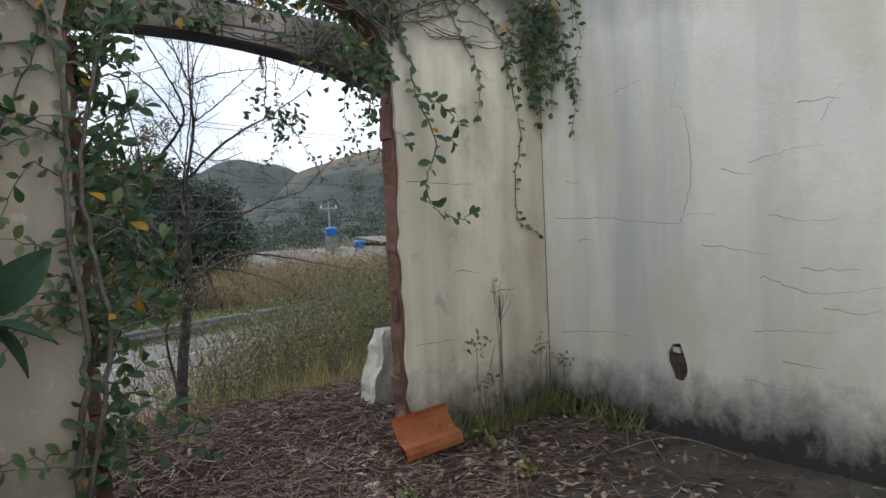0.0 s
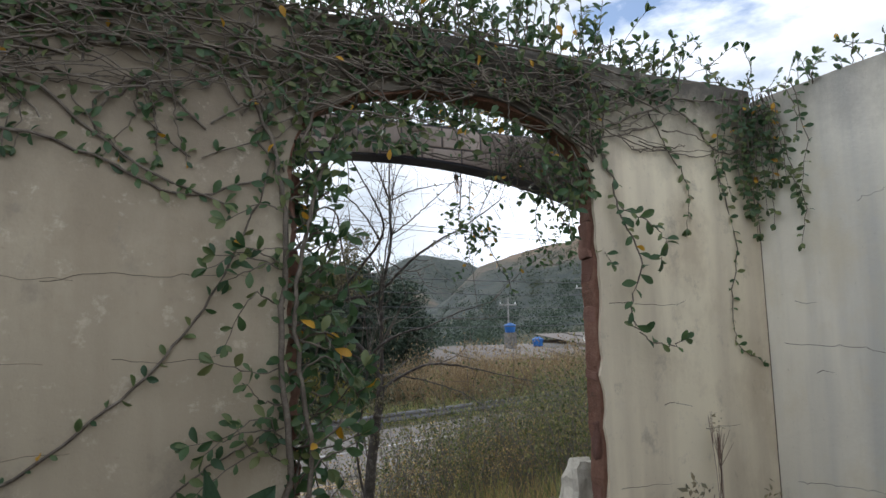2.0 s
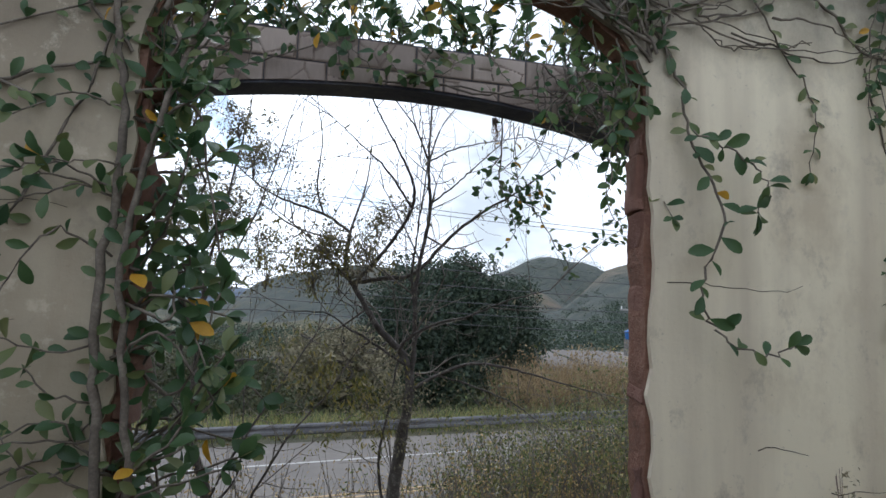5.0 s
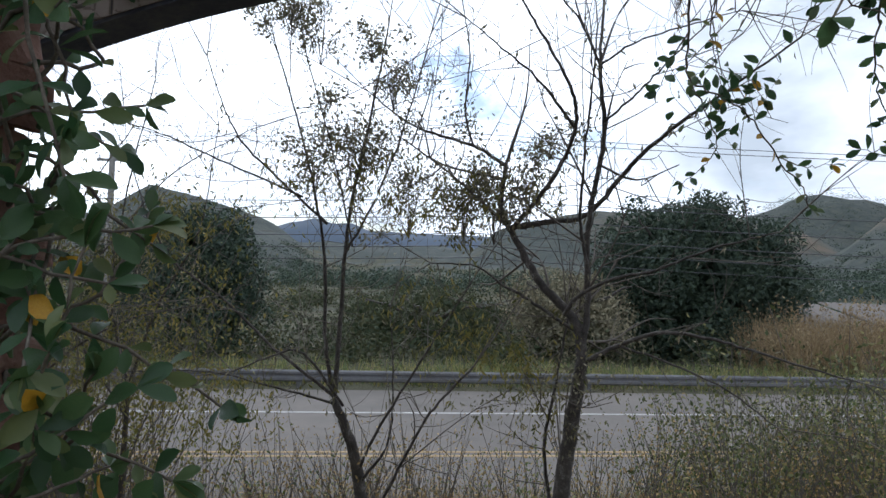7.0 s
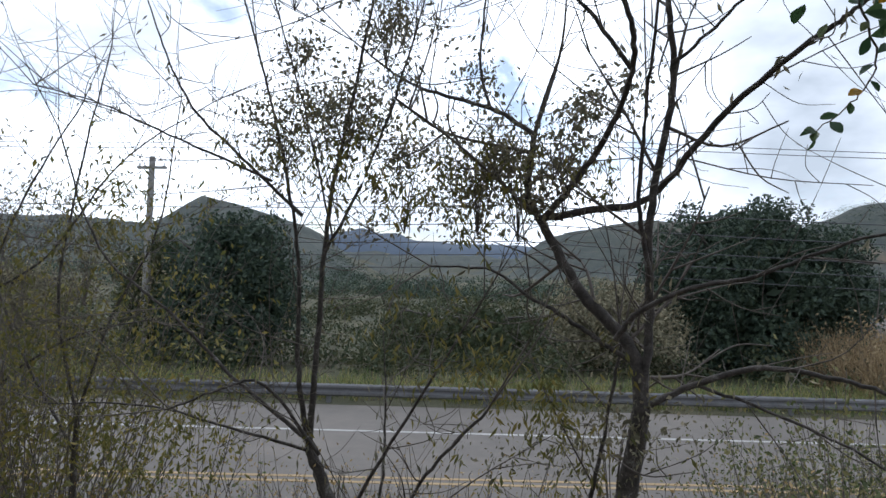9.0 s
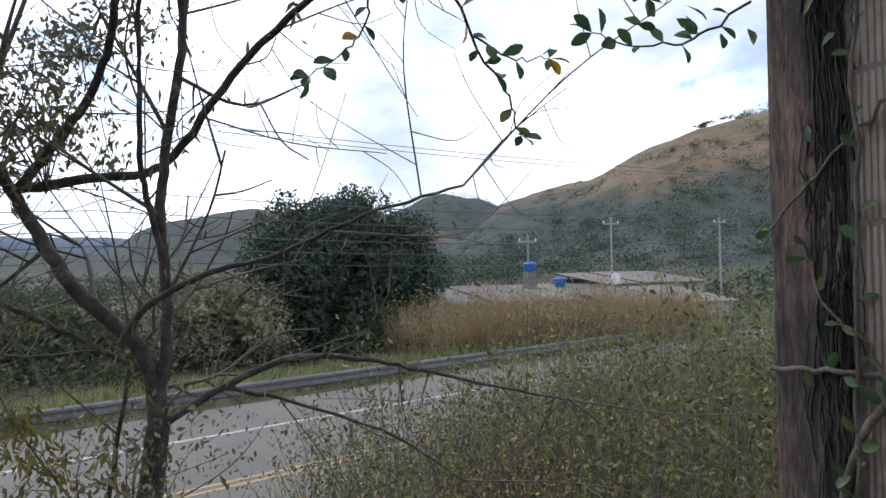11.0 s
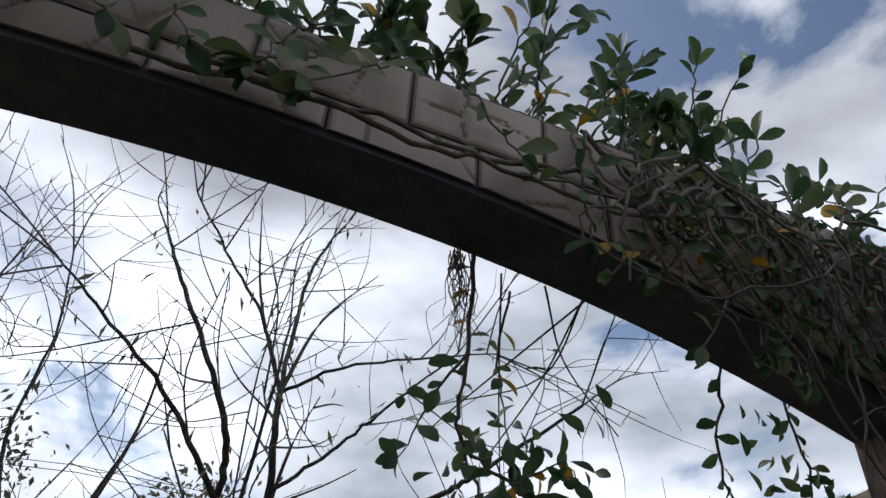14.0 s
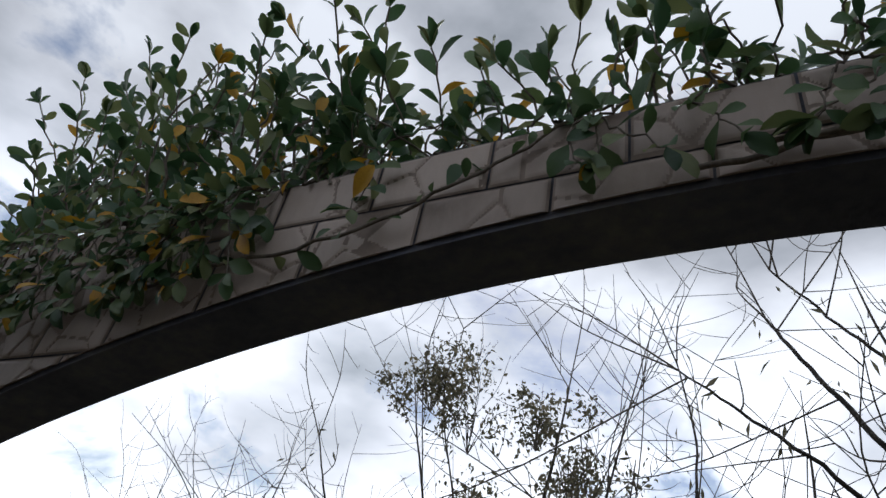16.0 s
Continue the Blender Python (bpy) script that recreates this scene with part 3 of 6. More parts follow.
def height_of(x, y):
    """The ground: a level pad under the house, a slope to the road, the valley floor and its hills."""
    x, y = np.asarray(x, float), np.asarray(y, float)
    v = y - ROAD_SLOPE * x
    z = np.interp(v, [-40, 2, 4.2, 5.4, 7.5, 10.0, 10.6, 20.5, 22, 40, 70], [-0.4, -0.12, -0.12, -0.4, -1.0, -1.85, -2.04, -2.04, -2.1, -2.9, -3.6])
    near = np.clip((4.98 - y) / 0.3, 0, 1) * np.clip((y + 3.5) / 0.5, 0, 1) * np.clip((4.6 - x) / 0.2, 0, 1) * np.clip((x + 3.6) / 0.4, 0, 1)
    z = z * (1 - near) + -0.12 * near
    dx, dy = x - 2.3, y - 3.6
    r, az = np.hypot(dx, dy), np.degrees(np.arctan2(dx, dy))

    def hill(a0, sa, r0, sr, h):
        d = (az - a0 + 180) % 360 - 180
        return h * np.exp(-(d / sa) ** 2 - ((r - r0) / sr) ** 2)

    def ridge(bearings, heights, r0, sr):
        """A long hill whose crest rises and falls with the bearing."""
        return np.interp(az, bearings, heights) * np.exp(-((r - r0) / sr) ** 2)

    far = np.clip((r - 40) / 60, 0, 1)
    brown = ridge([17, 24, 28, 32, 36, 39, 42.5, 44.5, 47, 51, 62, 80, 110], [0, 12, 30, 36, 41, 47, 56, 60, 62.5, 63.5, 68, 60, 0], 300, 115)
    wooded = ridge([8, 17, 19.5, 21, 23.5, 26.5, 28, 32, 40], [20, 50, 62, 68, 73, 66, 58, 40, 0], 620, 140)
    middle = ridge([-12, -6, -4, -1, 3, 7.5, 16, 22, 30], [0, 10, 22, 36, 43, 45, 42, 28, 0], 460, 100)
    west = ridge([-75, -60, -47, -43, -39, -37, -35, -33, -30, -27.5, -24.5, -21, -17], [20, 19, 18, 21, 22, 23, 28, 33, 30, 27, 22, 12, 0], 300, 95)
    hills = np.maximum(np.maximum(brown, wooded), np.maximum(middle, west))
    hills = hills + hill(150, 60, 400, 160, 40) + hill(-120, 40, 400, 160, 40)
    z = z + far * hills
    return z


def ground():
    rings = np.concatenate([np.linspace(0.3, 16, 44), 16 * (4200 / 16) ** (np.arange(1, 110) / 109)])
    az = np.linspace(0, 2 * np.pi, 361)[:-1]
    rr, aa = np.meshgrid(rings, az, indexing="ij")
    x, y = 2.3 + rr * np.sin(aa), 3.6 + rr * np.cos(aa)
    z = height_of(x, y)
    bumps = np.sin(x * 0.11 + 1.3) * np.cos(y * 0.09) + 0.6 * np.sin(x * 0.037 + y * 0.05)
    z = z + np.clip((rr - 60) / 120, 0, 1) * bumps * 1.6
    fine = np.clip((rr - 5) / 5, 0, 1) * np.clip((60 - rr) / 30, 0, 1) * (np.abs(y - ROAD_SLOPE * x - 15.5) > 6)
    z = z + fine * 0.08 * np.sin(x * 2.1 + np.sin(y * 1.7)) * np.cos(y * 1.9)
    rough = np.clip((rr - 140) / 100, 0, 1) * np.clip((900 - rr) / 300, 0, 1)
    z = z + rough * (2.2 * np.sin(x * 0.055 + 2 * np.sin(y * 0.03)) * np.cos(y * 0.06 + 1.6 * np.sin(x * 0.04)) + 0.9 * np.sin(x * 0.19 + 1.3 * np.sin(y * 0.11)) * np.sin(y * 0.16))
    v = np.stack([x, y, z], -1).reshape(-1, 3)
    n, m = rr.shape
    i, j = np.arange(n - 1)[:, None] * m, np.arange(m)[None]
    f = np.stack([i + j, i + m + j, i + m + (j + 1) % m, i + (j + 1) % m], -1).reshape(-1, 4)
    ob = new("ground", fast_mesh("ground", v, f, M_LAND, True))
    return tagged(ob, "dry grassy slope, valley floor and scrub-covered brown hills", "ground", kind="structure")


ground()


def road_point(u, v, z):
    """u along the road, v across it from the house."""
    return (u, v + ROAD_SLOPE * u, z)


def strip(name, v0, v1, z0, z1, mat, u0=-160, u1=160, n=40, kind="structure", label="", category="", parent=None):
    bm = bmesh.new()
    rows = []
    for i in range(n + 1):
        u = u0 + (u1 - u0) * i / n
        rows.append([bm.verts.new(road_point(u, v, z)) for v, z in ((v0, z0), (v0, z1), (v1, z1), (v1, z0))])
    for a, b in zip(rows, rows[1:]):
        for k in range(4):
            bm.faces.new((a[k], a[(k + 1) % 4], b[(k + 1) % 4], b[k]))
    bmesh.ops.recalc_face_normals(bm, faces=bm.faces[:])
    ob = part(name, bm, mat, parent)
    return tagged(ob, label, category, kind=kind) if label else ob


road = strip("road", 10.5, 19.6, ROAD_Z - 0.1, ROAD_Z, M_ROAD, label="two-lane grey asphalt road below the slope", category="road")
for name, v0, w, mat in (("edge_line", 10.6, 0.12, M_WHITE), ("centre_line", 13.55, 0.1, M_YELLOW), ("centre_line", 13.8, 0.1, M_YELLOW), ("edge_line", 16.9, 0.13, M_WHITE)):
    strip(name, v0, v0 + w, ROAD_Z - 0.02, ROAD_Z + 0.006, mat, parent=road)


def guard_rail():
    rail = empty("guard_rail", "grey galvanised steel guard rail along the road verge", "guard rail", road_point(0, 20.0, ROAD_Z))
    prof = [(a, h - 0.26) for a, h in ((0.0, 0.40), (-0.05, 0.44), (-0.05, 0.50), (0.0, 0.54), (0.0, 0.58), (-0.05, 0.62), (-0.05, 0.68), (0.0, 0.72), (0.012, 0.72), (0.012, 0.40))]
    bm = bmesh.new()
    rows = []
    for i in range(31):
        u = -90 + 6 * i
        rows.append([bm.verts.new((u, ROAD_SLOPE * u + a, b)) for a, b in prof])
    for a, b in zip(rows, rows[1:]):
        for k in range(len(prof)):
            bm.faces.new((a[k], a[(k + 1) % len(prof)], b[(k + 1) % len(prof)], b[k]))
    bmesh.ops.recalc_face_normals(bm, faces=bm.faces[:])
    part("rail_beam", bm, M_STEEL, rail)
    for i in range(23):
        u = -44 + 4 * i
        y = ROAD_SLOPE * u
        part("post", box_bm((u - 0.06, y + 0.02, -0.3), (u + 0.06, y + 0.14, 0.44), 0.008), M_STEEL, rail)


guard_rail()

# ---- floors ----
fl = empty("floor", "dark mossy cement floor strewn with dead sticks", "floor", kind="structure")
part("floor_slab", box_bm((-3.0, -2.5, -0.12), (RIGHT_X, WALL_Y + 0.0, 0.0)), M_FLOOR, fl)
part("porch_slab", box_bm((-2.2, WALL_Y + 0.004, -0.12), (RIGHT_X, BEAM_Y1 + 0.12, 0.0), 0.02), M_FLOOR, fl)


# ---- the outer arch of the porch ----
def soffit(x):
    d = x - 2.2
    return 2.735 - (0.076 if d < 0 else 0.095) * d * d


def outer_arch():
    arch = empty("wall_porch", "outer porch arch faced with stone-pattern tiles, soffit tone darkened for shade", "arch", kind="structure")
    n = 48
    x0, x1 = -0.62, COL_X
    xs = [x0 + (x1 - x0) * i / n for i in range(n + 1)]
    outer = [(x, soffit(x)) for x in xs] + [(RIGHT_X, soffit(x1)), (RIGHT_X, BEAM_TOP), (-2.2, BEAM_TOP), (-2.2, soffit(x0))]
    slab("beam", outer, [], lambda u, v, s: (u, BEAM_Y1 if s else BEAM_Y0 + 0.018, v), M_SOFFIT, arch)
    part("column", box_bm((COL_X, BEAM_Y0 + 0.02, -0.1), (RIGHT_X + 0.22, BEAM_Y1 + 0.002, 2.60), 0.012, 0.012, 10), M_COLUMN, arch, "rotten brown column with black stains")
    part("column", box_bm((-0.9, BEAM_Y0 + 0.02, -0.1), (-0.62, BEAM_Y1 + 0.002, 2.4), 0.012, 0.012, 8), M_COLUMN, arch)
    return arch


porch = outer_arch()


def side_wall():
    w = empty("wall_side", "porch side wall of ribbed mortar where tiles have fallen off", "wall", kind="structure")
    # base behind the ridges, with the grooves' shade in its colour
    part("masonry", box_bm((SIDE_X, WALL_Y + WALL_T + 0.002, -0.02), (RIGHT_X + 0.22, BEAM_Y0 + 0.016, 2.94)), M_GROOVE_SHADE, w)
    # combed mortar left by fallen tiles: rows of upright ridges between horizontal joints
    t_v, t_f, n = [], [], 0
    row = 0
    z = -0.08
    while z < 2.1:
        h = 0.325
        y = WALL_Y + WALL_T + 0.02
        while y < BEAM_Y0 - 0.01:
            worn = noise.noise(Vector((y * 2.2, z * 1.4, row * 3.1)))
            z0, z1 = z + 0.005 + 0.004 * random.random(), z + h - 0.005 - 0.005 * random.random()
            if worn < -0.3:
                wide = 1.35
            else:
                wide = 1.0
            k = 7
            lean = random.uniform(-0.004, 0.004)
            r = random.uniform(0.0037, 0.0054)
            for i in range(k):
                f = i / (k - 1)
                yy = y + lean * f + random.uniform(-0.0012, 0.0012)
                zz = z0 + (z1 - z0) * f
                d = r * (1.0 if 0 < i < k - 1 else 0.75) * random.uniform(0.85, 1.1)
                t_v += [(SIDE_X + 0.0002, yy - d * wide, zz), (SIDE_X - 1.5 * d / wide, yy, zz), (SIDE_X + 0.0002, yy + d * wide, zz)]
                if i:
                    b = n + 3 * i
                    t_f += [(b - 3, b, b + 1, b - 2), (b - 2, b + 1, b + 2, b - 1)]
            n += 3 * k
            y += random.uniform(0.0135, 0.0165)
        z += h
        row += 1
    ob = new("mortar_ridges", fast_mesh("mortar_ridges", t_v, t_f, M_MORTAR, True))
    ob.parent = w
    ob["kind"] = "stuff"
    return w


side = side_wall()


def stone_tile_mesh(w, h, seed):
    """A cast tile: raised flagstones with sunk joints between them."""
    rnd = random.Random(seed)
    nx, nz = max(6, int(w / 0.006)), max(4, int(h / 0.006))
    cells = [(rnd.uniform(-0.05, w + 0.05), rnd.uniform(-0.05, h + 0.05), rnd.uniform(0.5, 1.0)) for _ in range(max(4, int(w * h / 0.0085)))]
    v, f, joint, sunk = [], [], [], []
    for j in range(nz + 1):
        for i in range(nx + 1):
            x, z = w * i / nx, h * j / nz
            ds = sorted((math.hypot((x - a) * 0.9, z - b), c) for a, b, c in cells)
            gap = ds[1][0] - ds[0][0]
            y = -0.0075 * min(1.0, gap / 0.012) * ds[0][1]
            edge = min(x, w - x, z, h - z)
            y *= min(1.0, edge / 0.012)
            v.append((x, y - 0.004, z))
            sunk.append(gap < 0.0042 or edge < 0.003)
    for j in range(nz):
        for i in range(nx):
            a = j * (nx + 1) + i
            f.append((a, a + 1, a + nx + 2, a + nx + 1))
            joint.append(int(sum(sunk[q] for q in f[-1]) >= 2))
    me = fast_mesh("tile", v, f, M_TILE, True)
    me.materials.append(M_JOINT)
    me.polygons.foreach_set("material_index", joint)
    return me


def tile_cut(x0, x1, z0, z1, mesh_seed):
    """One tile of the arch face, cut below along the soffit."""
    lo = max(z0, min(soffit(x0), soffit(x1)) - 0.005)
    if z1 - lo < 0.02:
        return
    me = stone_tile_mesh(x1 - x0 - 0.006, z1 - lo - 0.006, mesh_seed)
    zs = np.empty(len(me.vertices) * 3, np.float32)
    me.vertices.foreach_get("co", zs)
    zs = zs.reshape(-1, 3)
    base = np.array([soffit(x0 + a) for a in zs[:, 0]]) + 0.012 - lo
    zs[:, 2] = np.maximum(zs[:, 2], base)
    me.vertices.foreach_set("co", zs.ravel())
    me.update()
    ob = new("tile", me)
    ob.location = (x0 + 0.003, BEAM_Y0 + 0.016, lo + 0.003)
    ob.parent = porch


def arch_tiles():
    rows = [(2.832, 2.994, 0.07), (2.49, 2.832, 0.23), (2.14, 2.49, 0.07)]
    for r, (z0, z1, off) in enumerate(rows):
        x = -2.1 + off
        k = 0
        while x < RIGHT_X - 0.01:
            x1 = min(x + 0.325, RIGHT_X - 0.004)
            if z1 > min(soffit(max(x, -0.6)), soffit(min(x1, COL_X))) + 0.03:
                if not (r == 2 and x > 3.0 and x1 < 4.1 and k % 3 == 0):
                    tile_cut(max(x, -2.1), x1, z0, z1, r * 100 + k)
            x, k = x1, k + 1


arch_tiles()


# ---- doorway bricks ----
def jamb_bricks():
    for x, sgn in ((OPEN_R, -1), (OPEN_L, 1)):
        z = 0.01
        while z < SPRING - 0.05:
            h = random.choice((0.06, 0.09, 0.12, 0.19, 0.21))
            h = min(h, SPRING - z)
            push = random.uniform(-0.012, 0.02) if sgn < 0 else random.uniform(0.01, 0.065)
            a, b = sorted((x + sgn * push, x - sgn * 0.075))
            bm = box_bm((a, WALL_Y + 0.034, z), (b, WALL_Y + WALL_T - 0.02 if sgn < 0 else WALL_Y + 0.175, z + h - 0.006), 0.01, 0.026, 4)
            part("brick", bm, M_BRICK, wall_north)
            z += h


jamb_bricks()
LEAF2_V = np.array([(0, 0, 0), (-0.24, 0.45, 0.06), (0, 1, -0.05), (0.24, 0.45, 0.06), (0, 0.5, 0)], float)
LEAF2_F = np.array([(0, 4, 1), (1, 4, 2), (0, 3, 4), (4, 3, 2)])


def random_rots(n, up=0.0):
    d = rng.normal(0, 1, (n, 3))
    d[:, 2] += up
    return frames_for(d, rng.normal(0, 1, (n, 3)))


def cracks():
    """Hairline cracks: thin dark seams that wander across the plaster, mostly level."""
    m = material("crack_shadow", [(0.05, 0.042, 0.035), (0.11, 0.09, 0.07)], 20, 0.95, 0)
    east = [(1.9, 0.42, -1, 0.25), (1.6, 1.9, -1, 0.2), (2.0, 1.6, -1, 0.15), (1.75, 1.33, -1, 0.3), (1.6, 1.05, -1, 0.25), (1.7, 0.55, -1, 0.2), (1.5, 0.85, -1, 0.25), (3.1, 1.62, -1, 0.12), (3.0, 1.2, -1, 0.1)]
    for y, z, s, n in east:
        pts, k = [], int(n / 0.035) + 2
        dz = rng.normal(0, 0.004)
        for i in range(k):
            pts.append((RIGHT_X + 0.0003, y, z))
            y, z = y - 0.035, z + dz + rng.normal(0, 0.011)
        tube_thing(pts, rng.uniform(0.0013, 0.0024), 0.0006, "crack", m, wall_east, 5)
    for path in (((3.19, 1.37), (2.62, 1.34), (2.29, 1.31), (2.23, 1.37), (2.04, 1.38)), ((2.23, 1.37), (2.18, 1.6), (2.22, 1.95), (2.3, 2.0), (2.24, 2.18)),
                 ((2.13, 1.18), (1.91, 1.16), (1.74, 1.16)), ((1.85, 1.63), (1.7, 1.65), (1.48, 1.68)), ((3.18, 0.56), (2.73, 0.61), (2.5, 0.55)), ((1.84, 0.7), (1.44, 0.74)),
                 ((1.8, 0.99), (1.54, 0.94), (1.23, 0.99)), ((2.25, 0.27), (2.13, 0.12)), ((1.5, 1.79), (1.4, 1.96)), ((2.69, 2.15), (2.46, 2.19))):
        line = curve_through([(RIGHT_X + 0.0003, y, z) for y, z in path], 16, 0.0)
        line[:, 2] += np.cumsum(rng.normal(0, 0.005, len(line))) * 0.6 + rng.normal(0, 0.004, len(line))
        line[:, 1] += rng.normal(0, 0.004, len(line))
        tube_thing(line, rng.uniform(0.0013, 0.002), 0.0006, "crack", m, wall_east, 5)
    north = [(2.85, 1.62, 0.55), (2.8, 0.62, 0.4), (-0.6, 1.75, 0.9), (0.2, 1.72, 0.75), (-0.3, 1.45, 0.5), (0.45, 1.42, 0.4), (-0.2, 1.1, 0.5), (3.2, 1.05, 0.2), (3.5, 0.9, 0.25), (0.1, 0.8, 0.4)]
    for x, z, n in north:
        pts = []
        for i in range(int(n / 0.035) + 2):
            pts.append((x, WALL_Y - 0.0003, z))
            x, z = x + 0.035, z + rng.normal(0, 0.006)
        pts = [q for q in pts if q[0] < OPEN_L - 0.06 or q[0] > OPEN_R + 0.06]
        tube_thing(pts, rng.uniform(0.0014, 0.0024), 0.0008, "crack", m, wall_north, 5)
    # the open joint in the corner of the two walls
    tube_thing([(RIGHT_X - 0.001, WALL_Y - 0.001, z / 10) for z in range(2, 24)], 0.003, 0.002, "crack", m, wall_north, 5)


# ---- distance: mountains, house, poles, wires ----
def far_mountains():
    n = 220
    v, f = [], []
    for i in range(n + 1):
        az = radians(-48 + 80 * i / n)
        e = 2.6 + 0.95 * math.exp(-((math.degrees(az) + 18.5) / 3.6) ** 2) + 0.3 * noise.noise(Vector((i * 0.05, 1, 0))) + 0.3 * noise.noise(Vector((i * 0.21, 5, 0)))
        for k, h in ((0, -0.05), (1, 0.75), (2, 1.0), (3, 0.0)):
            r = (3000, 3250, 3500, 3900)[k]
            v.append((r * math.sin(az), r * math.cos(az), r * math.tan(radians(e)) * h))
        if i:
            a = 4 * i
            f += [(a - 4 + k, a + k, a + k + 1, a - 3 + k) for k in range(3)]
    # the range gets its haze from the blue base colour
    ob = new("backdrop", fast_mesh("backdrop", v, f, M_FAR_HAZE, True))
    tagged(ob, "distant forested mountain range, coloured blue for haze", "mountains", kind="structure")


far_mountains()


def tube_thing(pts, r0, r1, name, mat, parent, sides=8):
    t = Tubes(sides)
    t.add(pts, r0, r1)
    return t.build(name, mat, parent)


cracks()


def utility_pole(x, y, z1, r, label="slim grey concrete utility pole with crossarm"):
    z0 = float(height_of(x, y)) - 0.2
    p = empty("utility_pole", label, "utility pole", (0, 0, 0), "poles along the valley")
    tube_thing([(x, y, z0), (x, y, (z0 + z1) / 2), (x, y, z1)], r, r * 0.72, "pole", M_POST, p)
    part("crossarm", box_bm((x - 0.7, y - 0.06, z1 - 0.55), (x + 0.7, y + 0.06, z1 - 0.43), 0.01), M_POST, p)
    for k in (-0.6, 0.0, 0.6):
        bm = bmesh.new()
        bmesh.ops.create_cone(bm, cap_ends=True, segments=8, radius1=0.05, radius2=0.03, depth=0.16, matrix=Matrix.Translation((x + k, y, z1 - 0.35)))
        part("insulator", bm, M_DISH, p)


for px, py, pz, pr in ((-15.8, 27.3, 6.0, 0.17), (30.1, 39.4, 4.5, 0.09), (23.6, 39.6, 3.3, 0.08), (47, 46, 5.2, 0.1), (-46, 15.5, 6.0, 0.14), (66, 50, 5.6, 0.1)):
    utility_pole(px, py, pz, pr)


def power_lines():
    for v, z, g in ((25.2, 6.1, 0), (25.5, 6.35, 0), (28.0, 4.2, 1), (28.2, 3.5, 1), (28.4, 2.8, 1), (28.6, 2.3, 1), (28.8, 1.8, 1)):
        pts = []
        for i in range(141):
            k = (i % 20) / 20
            u = -120 + 2 * i
            pts.append((u, v + 0.1 * u, z - 1.9 * k * (1 - k)))
        t = Tubes(5)
        t.add(pts, 0.013 + 0.005 * g, 0.013 + 0.005 * g)
        tagged(t.build("power_line", M_WIRE), "thin dark overhead cable across the valley", "cable", "overhead cables")


power_lines()


def corrugated(name, x0, x1, y0, y1, z0, z1, parent):
    """A sheet roof, falling from y1 to y0, with waves."""
    n = max(8, int((x1 - x0) / 0.09))
    bm = bmesh.new()
    rows = []
    for i in range(n + 1):
        x = x0 + (x1 - x0) * i / n
        w = 0.03 * math.cos(i * math.pi / 2)
        rows.append([bm.verts.new((x, y0, z0 + w)), bm.verts.new((x, y1, z1 + w)), bm.verts.new((x, y1, z1 + w - 0.02)), bm.verts.new((x, y0, z0 + w - 0.02))])
    for a, b in zip(rows, rows[1:]):
        for k in range(4):
            bm.faces.new((a[k], b[k], b[(k + 1) % 4], a[(k + 1) % 4]))
    bmesh.ops.recalc_face_normals(bm, faces=bm.faces[:])
    return part(name, bm, M_FIBRE, parent)


def house(x, y, w, d, top, label):
    z0 = float(height_of(x, y)) - 0.3
    h = empty("house", label, "house", (0, 0, 0), "low houses beyond the road")
    part("wall", box_bm((x, y, z0), (x + w, y + 0.2, top), 0.01), M_RENDER, h)
    part("wall", box_bm((x, y + d - 0.2, z0), (x + w, y + d, top + 0.25), 0.01), M_RENDER, h)
    part("wall", box_bm((x, y + 0.2, z0), (x + 0.2, y + d - 0.2, top), 0.01), M_RENDER, h)
    part("wall", box_bm((x + w - 0.2, y + 0.2, z0), (x + w, y + d - 0.2, top), 0.01), M_RENDER, h)
    k = max(1, int(w / 3.0))
    for i in range(k):
        a, b = x - 0.25 + (w + 0.5) * i / k, x - 0.25 + (w + 0.5) * (i + 1) / k - 0.03
        corrugated("roof_sheet", a, b, y - 0.3, y + d + 0.3, top + 0.06 + 0.03 * (i % 2), top + 0.75 + 0.03 * (i % 2), h)
    win = part("window", box_bm((x + w * 0.55, y - 0.03, top - 1.3), (x + w * 0.55 + 0.9, y + 0.02, top - 0.4), 0.01), M_NEAR_BLACK, h)
    part("sill", box_bm((x + w * 0.53, y - 0.08, top - 1.36), (x + w * 0.53 + 1.05, y + 0.0, top - 1.3), 0.01), M_POST, win)
    return h


house(14.5, 34.0, 11.0, 6.0, -0.75, "low grey house with fibre-cement sheet roof behind dry grass")
house(24.0, 30.5, 7.5, 5.0, -0.95, "low grey rendered outbuilding with a sheet roof")
house(30.0, 40.0, 9.0, 6.0, -0.2, "pale low house with a sheet roof among scrub")


